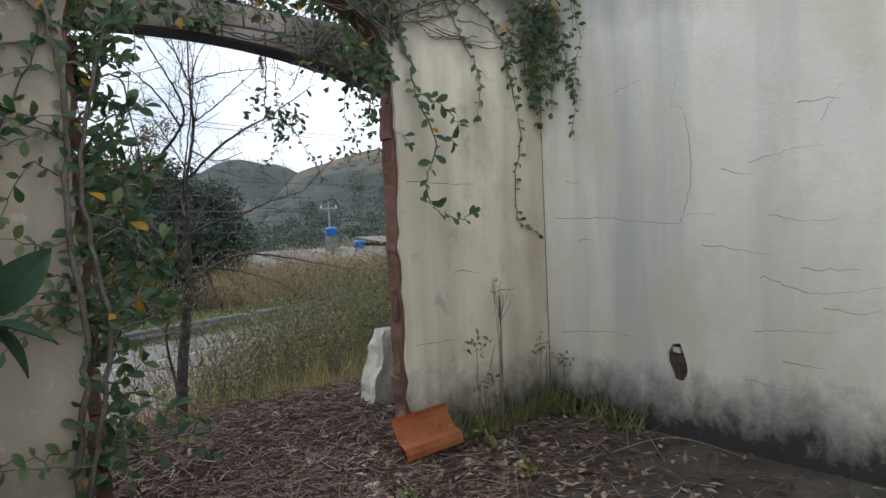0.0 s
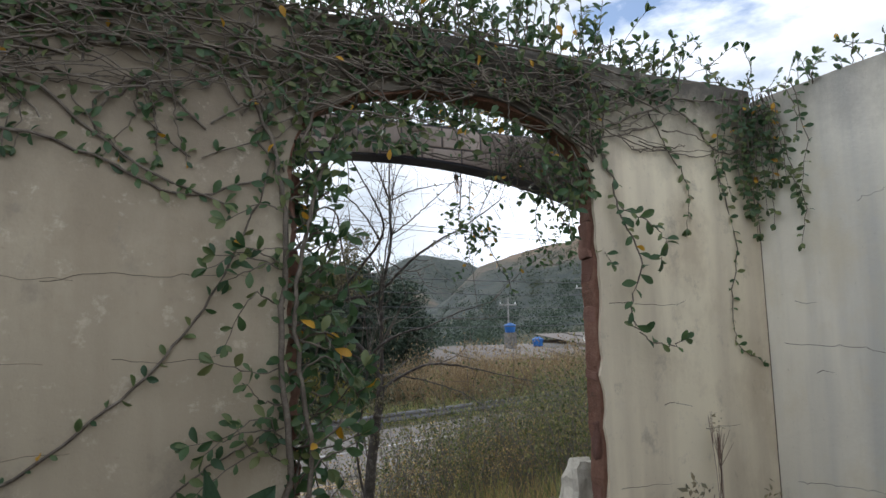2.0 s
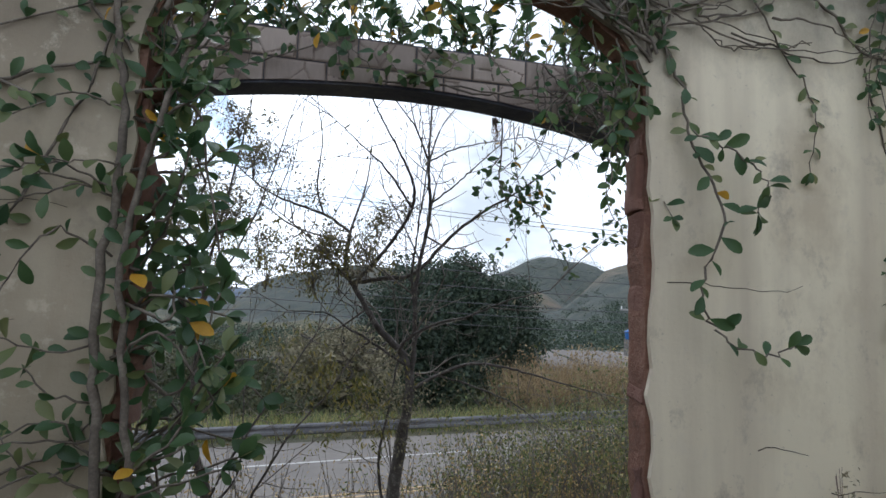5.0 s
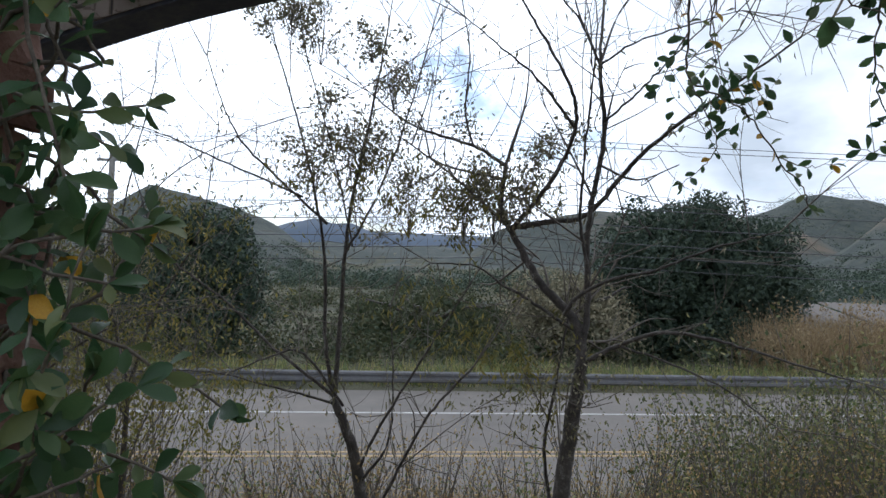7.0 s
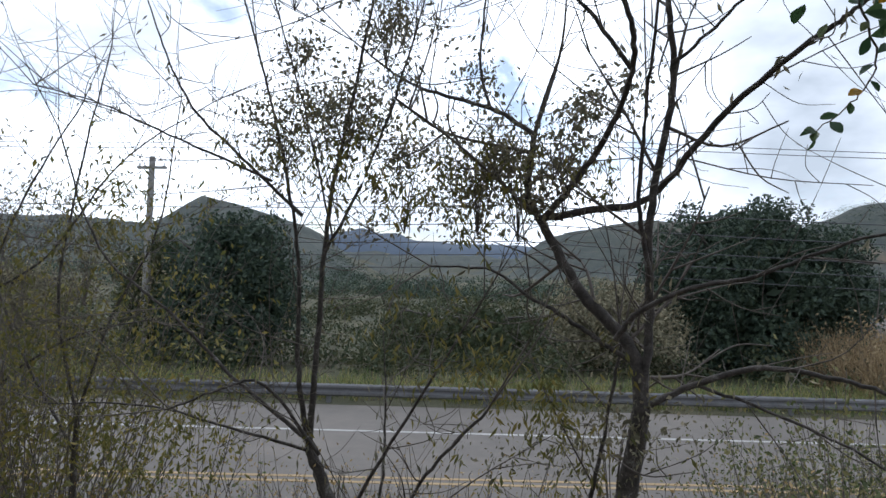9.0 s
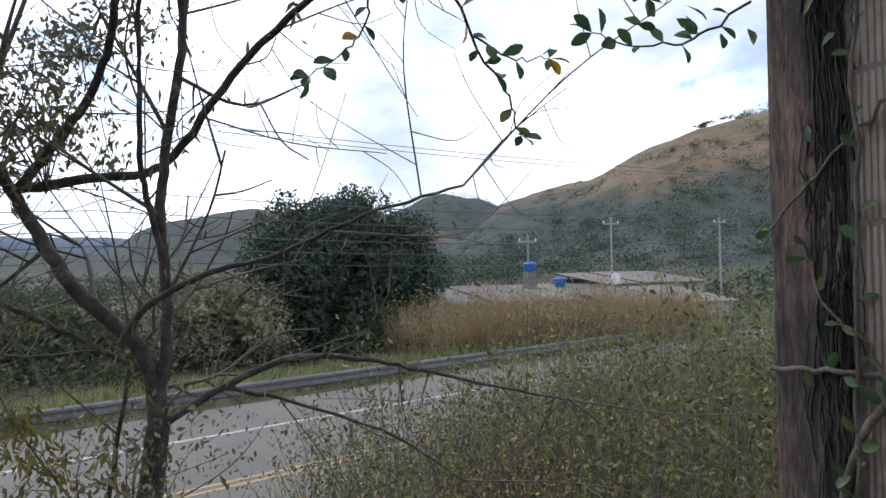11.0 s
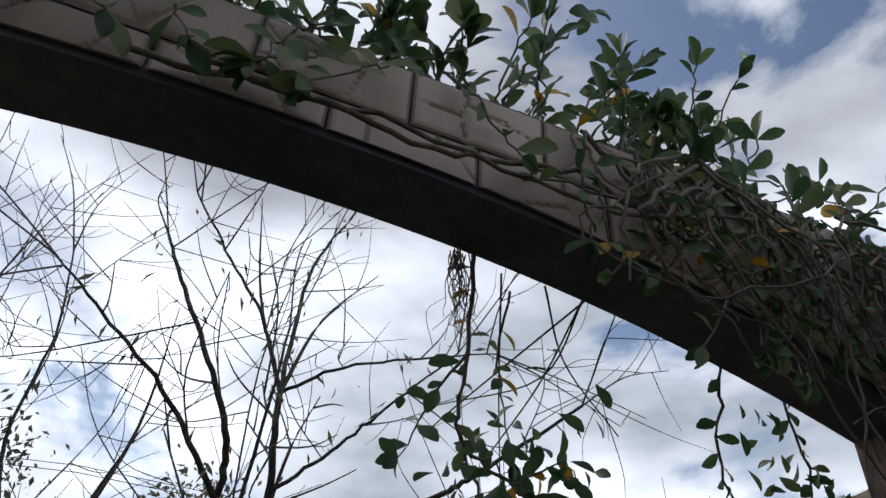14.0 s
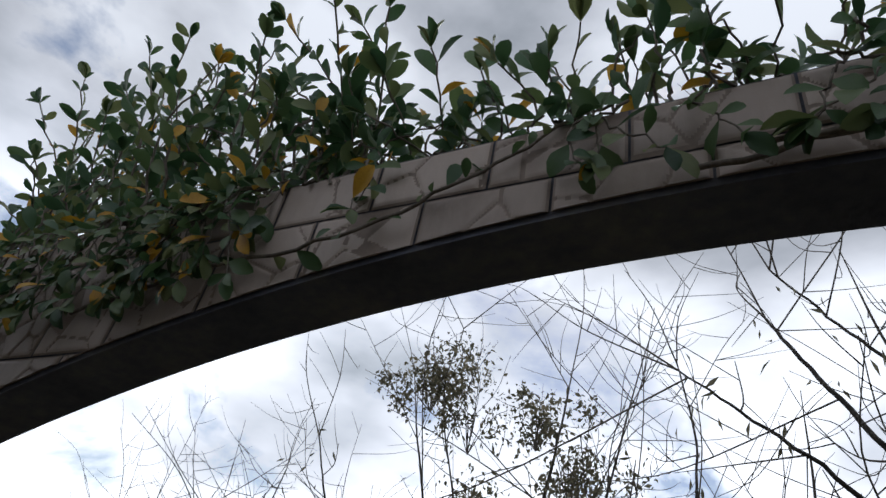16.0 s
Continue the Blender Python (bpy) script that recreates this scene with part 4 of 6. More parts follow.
def water_tank(x, y, z):
    t = empty("water_tank", "round blue plastic water tank on a masonry stand", "water tank", (x, y, z), "rooftop water tanks")
    t.scale = (0.72, 0.72, 0.72)
    bm = bmesh.new()
    prof = [(0.0, 0.0), (0.42, 0.0), (0.47, 0.06), (0.55, 0.62), (0.58, 0.64), (0.58, 0.69), (0.55, 0.72), (0.30, 0.84), (0.0, 0.88)]
    rings = [[bm.verts.new((r * math.cos(a * math.pi / 10), r * math.sin(a * math.pi / 10), h)) for a in range(20)] for r, h in prof[1:-1]]
    for a, b in zip(rings, rings[1:]):
        for k in range(20):
            bm.faces.new((a[k], a[(k + 1) % 20], b[(k + 1) % 20], b[k]))
    bm.faces.new(rings[0][::-1])
    bm.faces.new(rings[-1])
    part("tank", bm, M_TANK, t)
    part("stand", box_bm((-0.45, -0.45, -2.2), (0.45, 0.45, -0.002), 0.02), M_CAP, t)
    bm = bmesh.new()
    bmesh.ops.create_cone(bm, cap_ends=True, segments=16, radius1=0.24, radius2=0.2, depth=0.07, matrix=Matrix.Translation((0, 0, 0.87)))
    part("lid", bm, M_TANK, t)


water_tank(23.0, 38.4, 0.87)
water_tank(25.4, 38.7, -0.15)


def dish(x, y, z):
    t = empty("satellite_dish", "small white satellite dish on a thin mast", "satellite dish", (x, y, z))
    bm = bmesh.new()
    rings = []
    for i in range(1, 6):
        r = 0.32 * i / 5
        rings.append([bm.verts.new((r * math.cos(a * math.pi / 9), -0.25 * (r * r) - 0.0, r * math.sin(a * math.pi / 9))) for a in range(18)])
    for a, b in zip(rings, rings[1:]):
        for k in range(18):
            bm.faces.new((a[k], a[(k + 1) % 18], b[(k + 1) % 18], b[k]))
    bm.faces.new(rings[0])
    bmesh.ops.solidify(bm, geom=bm.faces[:], thickness=0.02)
    part("reflector", bm, M_DISH, t)
    tube_thing([(0, 0.05, -1.8), (0, 0.05, -0.6), (0, 0.05, 0)], 0.03, 0.03, "mast", M_STEEL, t)


dish(24.2, 31.5, 0.5)


# ---- woods and scrub ----
def crown_points(n, centre, radii, lobes, seed):
    """Leaf places: clumps of many sizes packed over a broad, blunt crown."""
    r = np.random.default_rng(seed)
    c = r.normal(0, 1, (lobes, 3))
    c /= (np.abs(c) ** 2.6).sum(1)[:, None] ** (1 / 2.6)
    c *= r.uniform(0.55, 0.86, (lobes, 1))
    size = r.uniform(0.14, 0.32, lobes)
    weight = size ** 2 / (size ** 2).sum()
    which = r.choice(lobes, n, p=weight)
    p = r.normal(0, 1, (n, 3))
    p /= np.linalg.norm(p, axis=1)[:, None]
    p *= (r.uniform(0.35, 1.0, (n, 1)) ** 0.4) * size[which][:, None] * (1 + 0.1 * r.normal(0, 1, (n, 1)))
    return np.asarray(centre) + (c[which] + p) * np.asarray(radii)


def big_tree(x, y, top, radius, label, mat, seed, leaf=0.22, n=9000, low=0.0):
    z0 = float(height_of(x, y))
    t = empty("tree", label, "tree", (0, 0, 0), "trees beyond the road")
    tb = Tubes(7)
    mid = (x, y, z0 + 0.45 * (top - z0))
    tb.add(curve_through([(x, y, z0 - 0.3), (x + 0.2, y, z0 + 0.25 * (top - z0)), mid], 4, 0.03), 0.32, 0.2)
    for k in range(7):
        a = k * 2.4 + seed
        tb.add(curve_through([mid, (x + 0.35 * radius * math.cos(a), y + 0.35 * radius * math.sin(a), mid[2] + 0.2 * (top - z0)),
                              (x + 0.7 * radius * math.cos(a), y + 0.7 * radius * math.sin(a), mid[2] + 0.33 * (top - z0))], 4, 0.05), 0.14, 0.03)
    tb.build("trunk", M_BARK, t)
    cz = (top + z0) / 2 - 0.1 * (top - z0) + low
    p = crown_points(n, (x, y, cz), (radius, radius, (top - z0) / 2 * 1.12), 90, seed)
    p = p[p[:, 2] > z0 + 0.1]
    core = (p[::6] - (x, y, cz)) * 0.72 + (x, y, cz)
    scatter("inner_crown", LEAF2_V, LEAF2_F, core, random_rots(len(core)), rng.uniform(0.7, 1.4, len(core)) * leaf * 2.6, mat, t, False)["kind"] = "stuff"
    ob = scatter("crown", LEAF2_V, LEAF2_F, p, random_rots(len(p)), rng.uniform(0.6, 1.4, len(p)) * leaf, mat, t, False)
    return t


big_tree(9.0, 33.4, 5.7, 4.1, "large dense dark green tree beyond the road", M_BUSH, 3, n=46000, leaf=0.2)
big_tree(12.7, 34.6, 4.4, 3.6, "rounded dark green tree beside a larger one", M_BUSH, 8, n=26000, leaf=0.2)
big_tree(4.2, 30.5, 1.7, 3.4, "brown and olive thicket beyond the guard rail", M_SEED, 9, leaf=0.15, n=12000)
big_tree(-2.5, 33.0, 0.3, 5.0, "low olive thicket in the field", M_SCRUB, 10, leaf=0.17, n=9000)
big_tree(-11.6, 27.0, 3.7, 3.0, "broad dark green tree beyond the guard rail", M_BUSH, 4, n=26000, leaf=0.19)
big_tree(-15.4, 29.5, 3.0, 3.0, "olive green tree beyond the guard rail", M_SCRUB, 5, n=17000)
big_tree(-23.5, 27.0, 1.6, 4.2, "brown roadside thicket of bare stems", M_SEED, 6, n=14000, leaf=0.15)


def scrub(name, n, place, size, leaves, leaf, mat, label, seed):
    """Clumps of scrub over a stretch of land, as one mass."""
    r = np.random.default_rng(seed)
    ps = []
    for _ in range(n):
        x, y = place(r)
        s = size * r.uniform(0.5, 1.4)
        z = float(height_of(x, y))
        k = int(leaves * r.uniform(0.6, 1.3))
        d = r.normal(0, 1, (k, 3))
        d /= np.linalg.norm(d, axis=1)[:, None]
        d *= r.uniform(0.4, 1.0, (k, 1))
        d[:, 2] = np.abs(d[:, 2]) * r.uniform(0.7, 1.2)
        ps.append(np.array([x, y, z]) + d * s)
    p = np.concatenate(ps)
    ob = scatter(name, LEAF2_V, LEAF2_F, p, random_rots(len(p)), r.uniform(0.6, 1.4, len(p)) * leaf, mat, None, False)
    tagged(ob, label, "scrub", kind="stuff")


def polar(r, a0, a1, r0, r1):
    a, d = radians(r.uniform(a0, a1)), r0 * (r1 / r0) ** r.uniform(0, 1)
    return 2.3 + d * math.sin(a), 3.6 + d * math.cos(a)


def beyond_road(r):
    while True:
        x, y = polar(r, -62, 62, 22, 75)
        if y - ROAD_SLOPE * x > 22 and not (12 < x < 34 and y > 27 and y < 42):
            return x, y


scrub("scrub", 420, beyond_road, 1.5, 130, 0.2, M_SCRUB, "green and brown scrub on the valley floor", 11)
scrub("dark_scrub", 150, lambda r: polar(r, 16, 68, 60, 150), 3.0, 200, 0.42, M_BUSH, "dark green thickets across the valley", 12)
scrub("pale_scrub", 230, lambda r: polar(r, -62, 18, 55, 150), 1.7, 170, 0.34, M_SCRUB, "olive scrub and grass over the valley floor", 17)
scrub("woodland", 1300, lambda r: polar(r, -62, 72, 110, 240), 3.4, 110, 0.5, M_BUSH, "wooded lower hillside across the valley", 13)
scrub("forest", 700, lambda r: polar(r, 16, 48, 430, 690), 6.5, 40, 0.85, M_BUSH, "distant forest on the hills up the valley", 16)
scrub("hill_shrubs", 420, lambda r: polar(r, 32, 78, 170, 320), 2.2, 60, 0.42, M_SCRUB, "scattered shrubs on the brown hillside", 14)
scrub("ridge_trees", 22, lambda r: polar(r, 45, 50.5, 285, 300), 2.6, 60, 0.8, M_BUSH, "small trees along the hill crest", 15)


BLADE_V = np.array([(-0.5, 0, 0), (0.5, 0, 0), (-0.4, 0.05, 0.4), (0.4, 0.05, 0.4), (-0.2, 0.2, 0.8), (0.2, 0.2, 0.8), (0, 0.34, 1.0)], float)
BLADE_F = np.array([(0, 1, 3), (0, 3, 2), (2, 3, 5), (2, 5, 4), (4, 5, 6)])


def grass(name, n, place, h, w, mat, label, seed, lean=0.35):
    r = np.random.default_rng(seed)
    xy = np.array([place(r) for _ in range(n)])
    xy = np.repeat(xy, 7, 0) + r.normal(0, h * 0.12, (n * 7, 2))
    z = height_of(xy[:, 0], xy[:, 1]) - 0.03
    k = len(xy)
    a = r.uniform(0, 2 * np.pi, k)
    hs = h * r.uniform(0.45, 1.25, k)
    tilt = r.normal(0, lean, (k, 2))
    zaxis = np.stack([tilt[:, 0], tilt[:, 1], np.ones(k)], -1)
    zaxis /= np.linalg.norm(zaxis, axis=1)[:, None]
    xa = np.stack([np.cos(a), np.sin(a), np.zeros(k)], -1)
    ya = np.cross(zaxis, xa)
    ya /= np.linalg.norm(ya, axis=1)[:, None]
    xa = np.cross(ya, zaxis)
    rots = np.stack([xa, ya, zaxis], -1)
    sizes = np.stack([np.full(k, w) * r.uniform(0.6, 1.3, k), hs, hs], -1)
    ob = scatter(name, BLADE_V, BLADE_F, np.column_stack([xy, z]), rots, sizes, mat, None, False)
    tagged(ob, label, "grass", kind="stuff")


def slope_at(x0, x1, v0, v1):
    def f(r):
        x = r.uniform(x0, x1)
        return x, r.uniform(v0, v1) + ROAD_SLOPE * x
    return f


def slope_near(r):
    while True:
        x, y = r.uniform(-9, 12), r.uniform(5.2, 13.5)
        if y - ROAD_SLOPE * x < 10.2:
            return x, y


grass("dry_grass", 3000, slope_near, 0.34, 0.007, M_STRAW, "dry straw-coloured grass on the slope", 21)
grass("green_weeds", 1100, lambda r: (r.uniform(3.0, 13), r.uniform(5.3, 12.5)), 0.5, 0.009, M_WEED, "tall green and brown weeds on the slope", 22)
grass("verge_grass", 2600, slope_at(-34, 34, 20.3, 23.0), 0.62, 0.03, M_WEED, "green grass on the far road verge", 23)
grass("near_verge_grass", 1800, slope_at(-14, 16, 8.6, 10.6), 0.5, 0.014, M_STRAW, "dry grass along the near road edge", 24)
grass("tawny_grass", 1900, lambda r: (r.uniform(11.0, 25), r.uniform(25.0, 31)), 2.0, 0.03, M_ORANGE, "tall tawny orange grass before the houses", 25)


def weed_clumps(name, n, place, h, leaf, mat, label, seed, per=60):
    """Bushy weeds: several stems with many small leaves."""
    r = np.random.default_rng(seed)
    tb = Tubes(3)
    ps = []
    for _ in range(n):
        x, y = place(r)
        z = float(height_of(x, y)) - 0.03
        for s in range(6):
            top = np.array([x, y, z]) + np.array([r.normal(0, 0.28 * h), r.normal(0, 0.28 * h), h * r.uniform(0.6, 1.2)])
            mid = (np.array([x, y, z]) + top) / 2 + r.normal(0, 0.04, 3)
            line = curve_through([(x, y, z), mid, top], 4)
            tb.add(line, 0.006, 0.002)
            k = per // 6
            t = r.uniform(0.3, 1.0, k)
            ps.append(np.array([x, y, z]) * (1 - t[:, None]) + top * t[:, None] + r.normal(0, 0.05 * h + 0.02, (k, 3)))
    p = np.concatenate(ps)
    th = empty(name, label, "weeds", kind="stuff")
    a = tb.build("stems", M_TWIG, th)
    b = scatter("foliage", LEAF2_V, LEAF2_F, p, random_rots(len(p), 0.8), r.uniform(0.6, 1.4, len(p)) * leaf, mat, th, False)
    a["kind"] = b["kind"] = "stuff"


weed_clumps("green_undergrowth", 150, lambda r: (r.uniform(3.7, 11), r.uniform(5.7, 11.5)), 1.5, 0.045, M_GREEN, "bushy green weeds on the slope by the porch", 31, 330)
weed_clumps("tawny_undergrowth", 60, lambda r: (r.uniform(3.7, 12), r.uniform(6.0, 10.5)), 1.3, 0.035, M_WEED, "mixed tawny and green weeds on the slope", 36, 170)
weed_clumps("tall_dry_weeds", 210, slope_at(5.4, 14.0, 7.4, 10.2), 1.75, 0.04, M_WEED, "tall dry weeds along the near road edge", 37, 190)
weed_clumps("brown_undergrowth", 70, lambda r: (r.uniform(-6, 4.2), r.uniform(6.9, 10.5)), 0.85, 0.035, M_WEED, "sparse brown and green weeds below the trees", 32, 120)
weed_clumps("dry_clumps", 60, lambda r: (r.uniform(11, 25), r.uniform(24.5, 30.0)), 2.5, 0.12, M_ORANGE, "clumps of pale dry grass beyond the road", 35, 160)
weed_clumps("dry_undergrowth", 120, lambda r: (r.uniform(-4, 6.5), r.uniform(6.6, 9.0)), 1.0, 0.03, M_STRAW, "dry tawny weeds around the bare trees", 34, 110)
weed_clumps("left_undergrowth", 80, lambda r: (r.uniform(-6.5, -0.9), r.uniform(6.4, 9.0)), 2.5, 0.05, M_SPRAY, "yellow-green shrubs beside the porch", 33, 220)


# ---- the two bare trees before the porch ----
def twigs(tb, line, r, every, length, level, up=0.35, flat=1.0):
    """Side shoots along a limb, forked again at each level."""
    seg = np.linalg.norm(np.diff(line, axis=0), axis=1).cumsum()
    at = every * rng.uniform(0.5, 1.0)
    while at < seg[-1]:
        i = int(np.searchsorted(seg, at))
        t = unit(line[min(i + 1, len(line) - 1)] - line[i])
        d = rng.normal(0, 1, 3)
        d[1] *= 0.75
        d = unit(np.cross(t, d)) * 1.0 + t * 0.5 + np.array([0, 0, up])
        k = length * rng.uniform(0.45, 1.25)
        p0 = line[i]
        bend = rng.normal(0, 0.22, 3) * k
        pts = curve_through([p0, p0 + unit(d) * k * 0.5 + bend, p0 + unit(d + np.array([0, 0, up * 0.7])) * k + bend * 1.3], 4)
        tb.add(pts, r, r * 0.4)
        if level:
            twigs(tb, pts, r * 0.6, max(0.055, every * 0.6), length * 0.5, level - 1, up, flat)
        at += every * rng.uniform(0.6, 1.5)


def bare_tree(label, limbs, seeds, group, sprays=()):
    t = empty("tree", label, "tree", limbs[0][0][0], group)
    org = np.array(limbs[0][0][0])
    fine, tip = Tubes(4), Tubes(3)
    lines = []
    for k, (pts, r0, r1) in enumerate(limbs):
        line = curve_through(np.array(pts) - org, 7, 0.0025)
        wood = Tubes(8)
        wood.add(line, r0 * (0.78 if k else 0.95), r1 * 0.8)
        wood.build("branch" if k else "trunk", M_BARK, t)
        lines.append(line)
        if k:
            twigs(fine, line[2:], max(0.0032, r1 * 0.55), 0.19, 0.6, 1, 0.12)
            end = line[-1]
            d = unit(end - line[-4])
            for s in range(2):
                k2 = rng.uniform(0.4, 0.9)
                e = unit(d + rng.normal(0, 0.35, 3) + (0, 0, 0.2))
                pts2 = curve_through([end, end + e * k2 * 0.5 + rng.normal(0, 0.03, 3), end + e * k2], 5)
                fine.add(pts2, max(0.0035, r1 * 0.6), 0.0015)
                twigs(tip, pts2, 0.0022, 0.13, 0.28, 0, 0.1)
    fine.build("shoot_mass", M_TWIG, t)["kind"] = "stuff"
    ps, rs, us = [], [], []
    for c, rad, n in seeds:
        n *= 5
        c = np.array(c) - org
        sub = c + rng.normal(0, 0.62, (9, 3)) * rad * (1.1, 0.8, 0.75)
        for q in sub:
            tip.add(curve_through([c + (0, 0, -1.2 * rad), (c + q) / 2 + rng.normal(0, 0.03, 3), q], 4), 0.003, 0.0015)
        which = rng.integers(0, 9, n)
        p = rng.normal(0, 1, (n, 3)) * rad * rng.uniform(0.16, 0.34, 9)[which][:, None]
        ps.append(sub[which] + p)
    tip.build("twig_mass", M_TWIG, t)["kind"] = "stuff"
    p = np.concatenate(ps)
    d = rng.normal(0, 0.7, (len(p), 3)) + (0, 0, -0.6)
    ob = scatter("withered_leaves", LEAF2_V, LEAF2_F, p, frames_for(d, rng.normal(0, 1, (len(p), 3))), rng.uniform(0.4, 1.8, len(p)) * 0.022, M_SEED, t, False)
    ob["kind"] = "stuff"
    # drooping sprays of narrow yellow-green leaves
    ps, ds = [], []
    for c, rad, n in sprays:
        for q in range(n):
            start = np.array(c) - org + rng.normal(0, 1, 3) * rad * (1.0, 0.6, 0.55)
            end = start + (rng.normal(0, 0.12), rng.normal(0, 0.08), -rng.uniform(0.05, 0.2))
            for f in np.linspace(0.1, 1, 9):
                ps.append(start + (end - start) * f + rng.normal(0, 0.008, 3))
                ds.append((rng.normal(0, 0.6), rng.normal(0, 0.6), -0.8))
    if ps:
        ob = scatter("drooping_sprays", LEAF2_V * (0.5, 1, 1), LEAF2_F, np.array(ps), frames_for(np.array(ds), rng.normal(0, 1, (len(ps), 3))), rng.uniform(0.5, 1.3, len(ps)) * 0.05, M_SPRAY, t, False)
        ob["kind"] = "stuff"
    # a few leaves still hang along the branches
    pts = np.concatenate(lines)
    pick = pts[rng.integers(0, len(pts), 420)] + rng.normal(0, 0.035, (420, 3))
    d = rng.normal(0, 0.5, (420, 3)) + (0, 0, -1)
    ob = scatter("hanging_leaves", LEAF2_V * (0.5, 1, 1), LEAF2_F, pick, frames_for(d, rng.normal(0, 1, (420, 3))), rng.uniform(0.6, 1.3, 420) * 0.05, M_SEED, t, False)
    ob["kind"] = "stuff"
    return t


bare_tree("bare dark-barked tree with lichen spots and a crooked fork", [
    ([(2.36, 6.15, -0.75), (2.40, 6.15, 0.1), (2.45, 6.13, 0.55), (2.50, 6.1, 0.95)], 0.060, 0.046),
    ([(2.50, 6.1, 0.93), (2.46, 6.15, 1.18), (2.25, 6.2, 1.41), (2.13, 6.25, 1.6), (2.04, 6.32, 1.76), (1.99, 6.3, 1.87), (2.01, 6.3, 2.14)], 0.04, 0.017),
    ([(2.01, 6.3, 2.14), (1.8, 6.3, 2.27), (1.5, 6.3, 2.36), (1.32, 6.3, 2.45), (1.1, 6.3, 2.62)], 0.016, 0.005),
    ([(1.8, 6.3, 2.27), (1.74, 6.32, 2.5), (1.76, 6.3, 2.85), (1.7, 6.3, 3.2)], 0.010, 0.004),
    ([(2.06, 6.3, 1.74), (2.19, 6.2, 1.89), (2.32, 6.1, 2.07), (2.40, 5.85, 2.25), (2.39, 5.67, 2.38), (2.30, 5.62, 2.575), (2.16, 5.62, 2.81), (2.07, 5.62, 2.98)], 0.022, 0.006),
    ([(2.40, 5.8, 2.28), (2.21, 5.7, 2.5), (2.0, 5.68, 2.68), (1.8, 5.68, 2.85)], 0.012, 0.004),
    ([(2.06, 6.3, 1.75), (2.3, 6.25, 1.79), (2.52, 6.2, 1.84), (2.73, 5.95, 2.1), (2.9, 5.75, 2.26), (3.02, 5.6, 2.34), (3.11, 5.5, 2.4), (3.4, 5.4, 2.62)], 0.024, 0.006),
    ([(2.50, 6.1, 0.95), (2.53, 6.15, 1.33), (2.51, 6.1, 1.61), (2.53, 6.1, 1.88), (2.58, 6.05, 2.2), (2.58, 6.0, 2.38), (2.54, 5.92, 2.66)], 0.026, 0.014),
    ([(2.54, 5.92, 2.66), (2.43, 5.85, 2.87), (2.27, 5.8, 3.05), (2.1, 5.75, 3.25)], 0.010, 0.004),
    ([(2.54, 5.92, 2.66), (2.55, 5.95, 2.92), (2.58, 5.97, 3.21), (2.7, 5.95, 3.51), (2.74, 5.95, 3.8)], 0.012, 0.004),
    ([(2.54, 5.92, 2.66), (2.72, 5.8, 2.75), (3.0, 5.7, 2.81), (3.2, 5.6, 2.83)], 0.009, 0.003),
    ([(2.58, 6.0, 2.36), (2.74, 5.9, 2.49), (2.89, 5.8, 2.64), (3.1, 5.7, 2.85)], 0.010, 0.004),
    ([(2.52, 6.1, 1.5), (2.46, 6.0, 1.79), (2.46, 5.85, 2.11), (2.48, 5.75, 2.4), (2.5, 5.7, 2.8)], 0.014, 0.005),
    ([(2.50, 6.1, 0.95), (2.72, 6.1, 1.07), (2.94, 6.0, 1.16), (3.2, 5.9, 1.14), (3.44, 5.8, 1.08), (3.85, 5.7, 0.98)], 0.02, 0.005),
    ([(2.72, 6.1, 1.06), (2.95, 6.0, 1.0), (3.25, 5.9, 0.88), (3.5, 5.85, 0.7)], 0.010, 0.004),
    ([(2.39, 6.1, 1.23), (2.47, 6.0, 1.35), (2.66, 5.9, 1.46), (2.85, 5.8, 1.51), (3.11, 5.7, 1.63), (3.4, 5.6, 1.72)], 0.017, 0.005),
    ([(2.45, 6.13, 1.14), (2.18, 6.1, 1.31), (2.01, 6.1, 1.4), (1.86, 6.1, 1.5), (1.58, 6.1, 1.51)], 0.014, 0.005),
    ([(2.38, 6.15, -0.1), (2.3, 6.2, 0.4), (2.36, 6.2, 0.8), (2.42, 6.2, 1.2)], 0.016, 0.008),
], [((2.15, 6.3, 2.05), 0.26, 520), ((1.95, 6.3, 1.9), 0.22, 180), ((1.75, 6.35, 1.95), 0.24, 300), ((2.4, 6.2, 0.75), 0.34, 220)], "bare trees before the porch",
   [((1.9, 6.1, 1.08), 0.16, 34), ((2.18, 6.1, 0.98), 0.14, 34), ((1.65, 6.15, 1.95), 0.22, 46), ((1.35, 6.2, 2.0), 0.2, 40), ((2.1, 6.2, 2.05), 0.18, 30), ((2.1, 6.2, 0.7), 0.2, 22), ((1.7, 6.1, 1.3), 0.25, 24)])

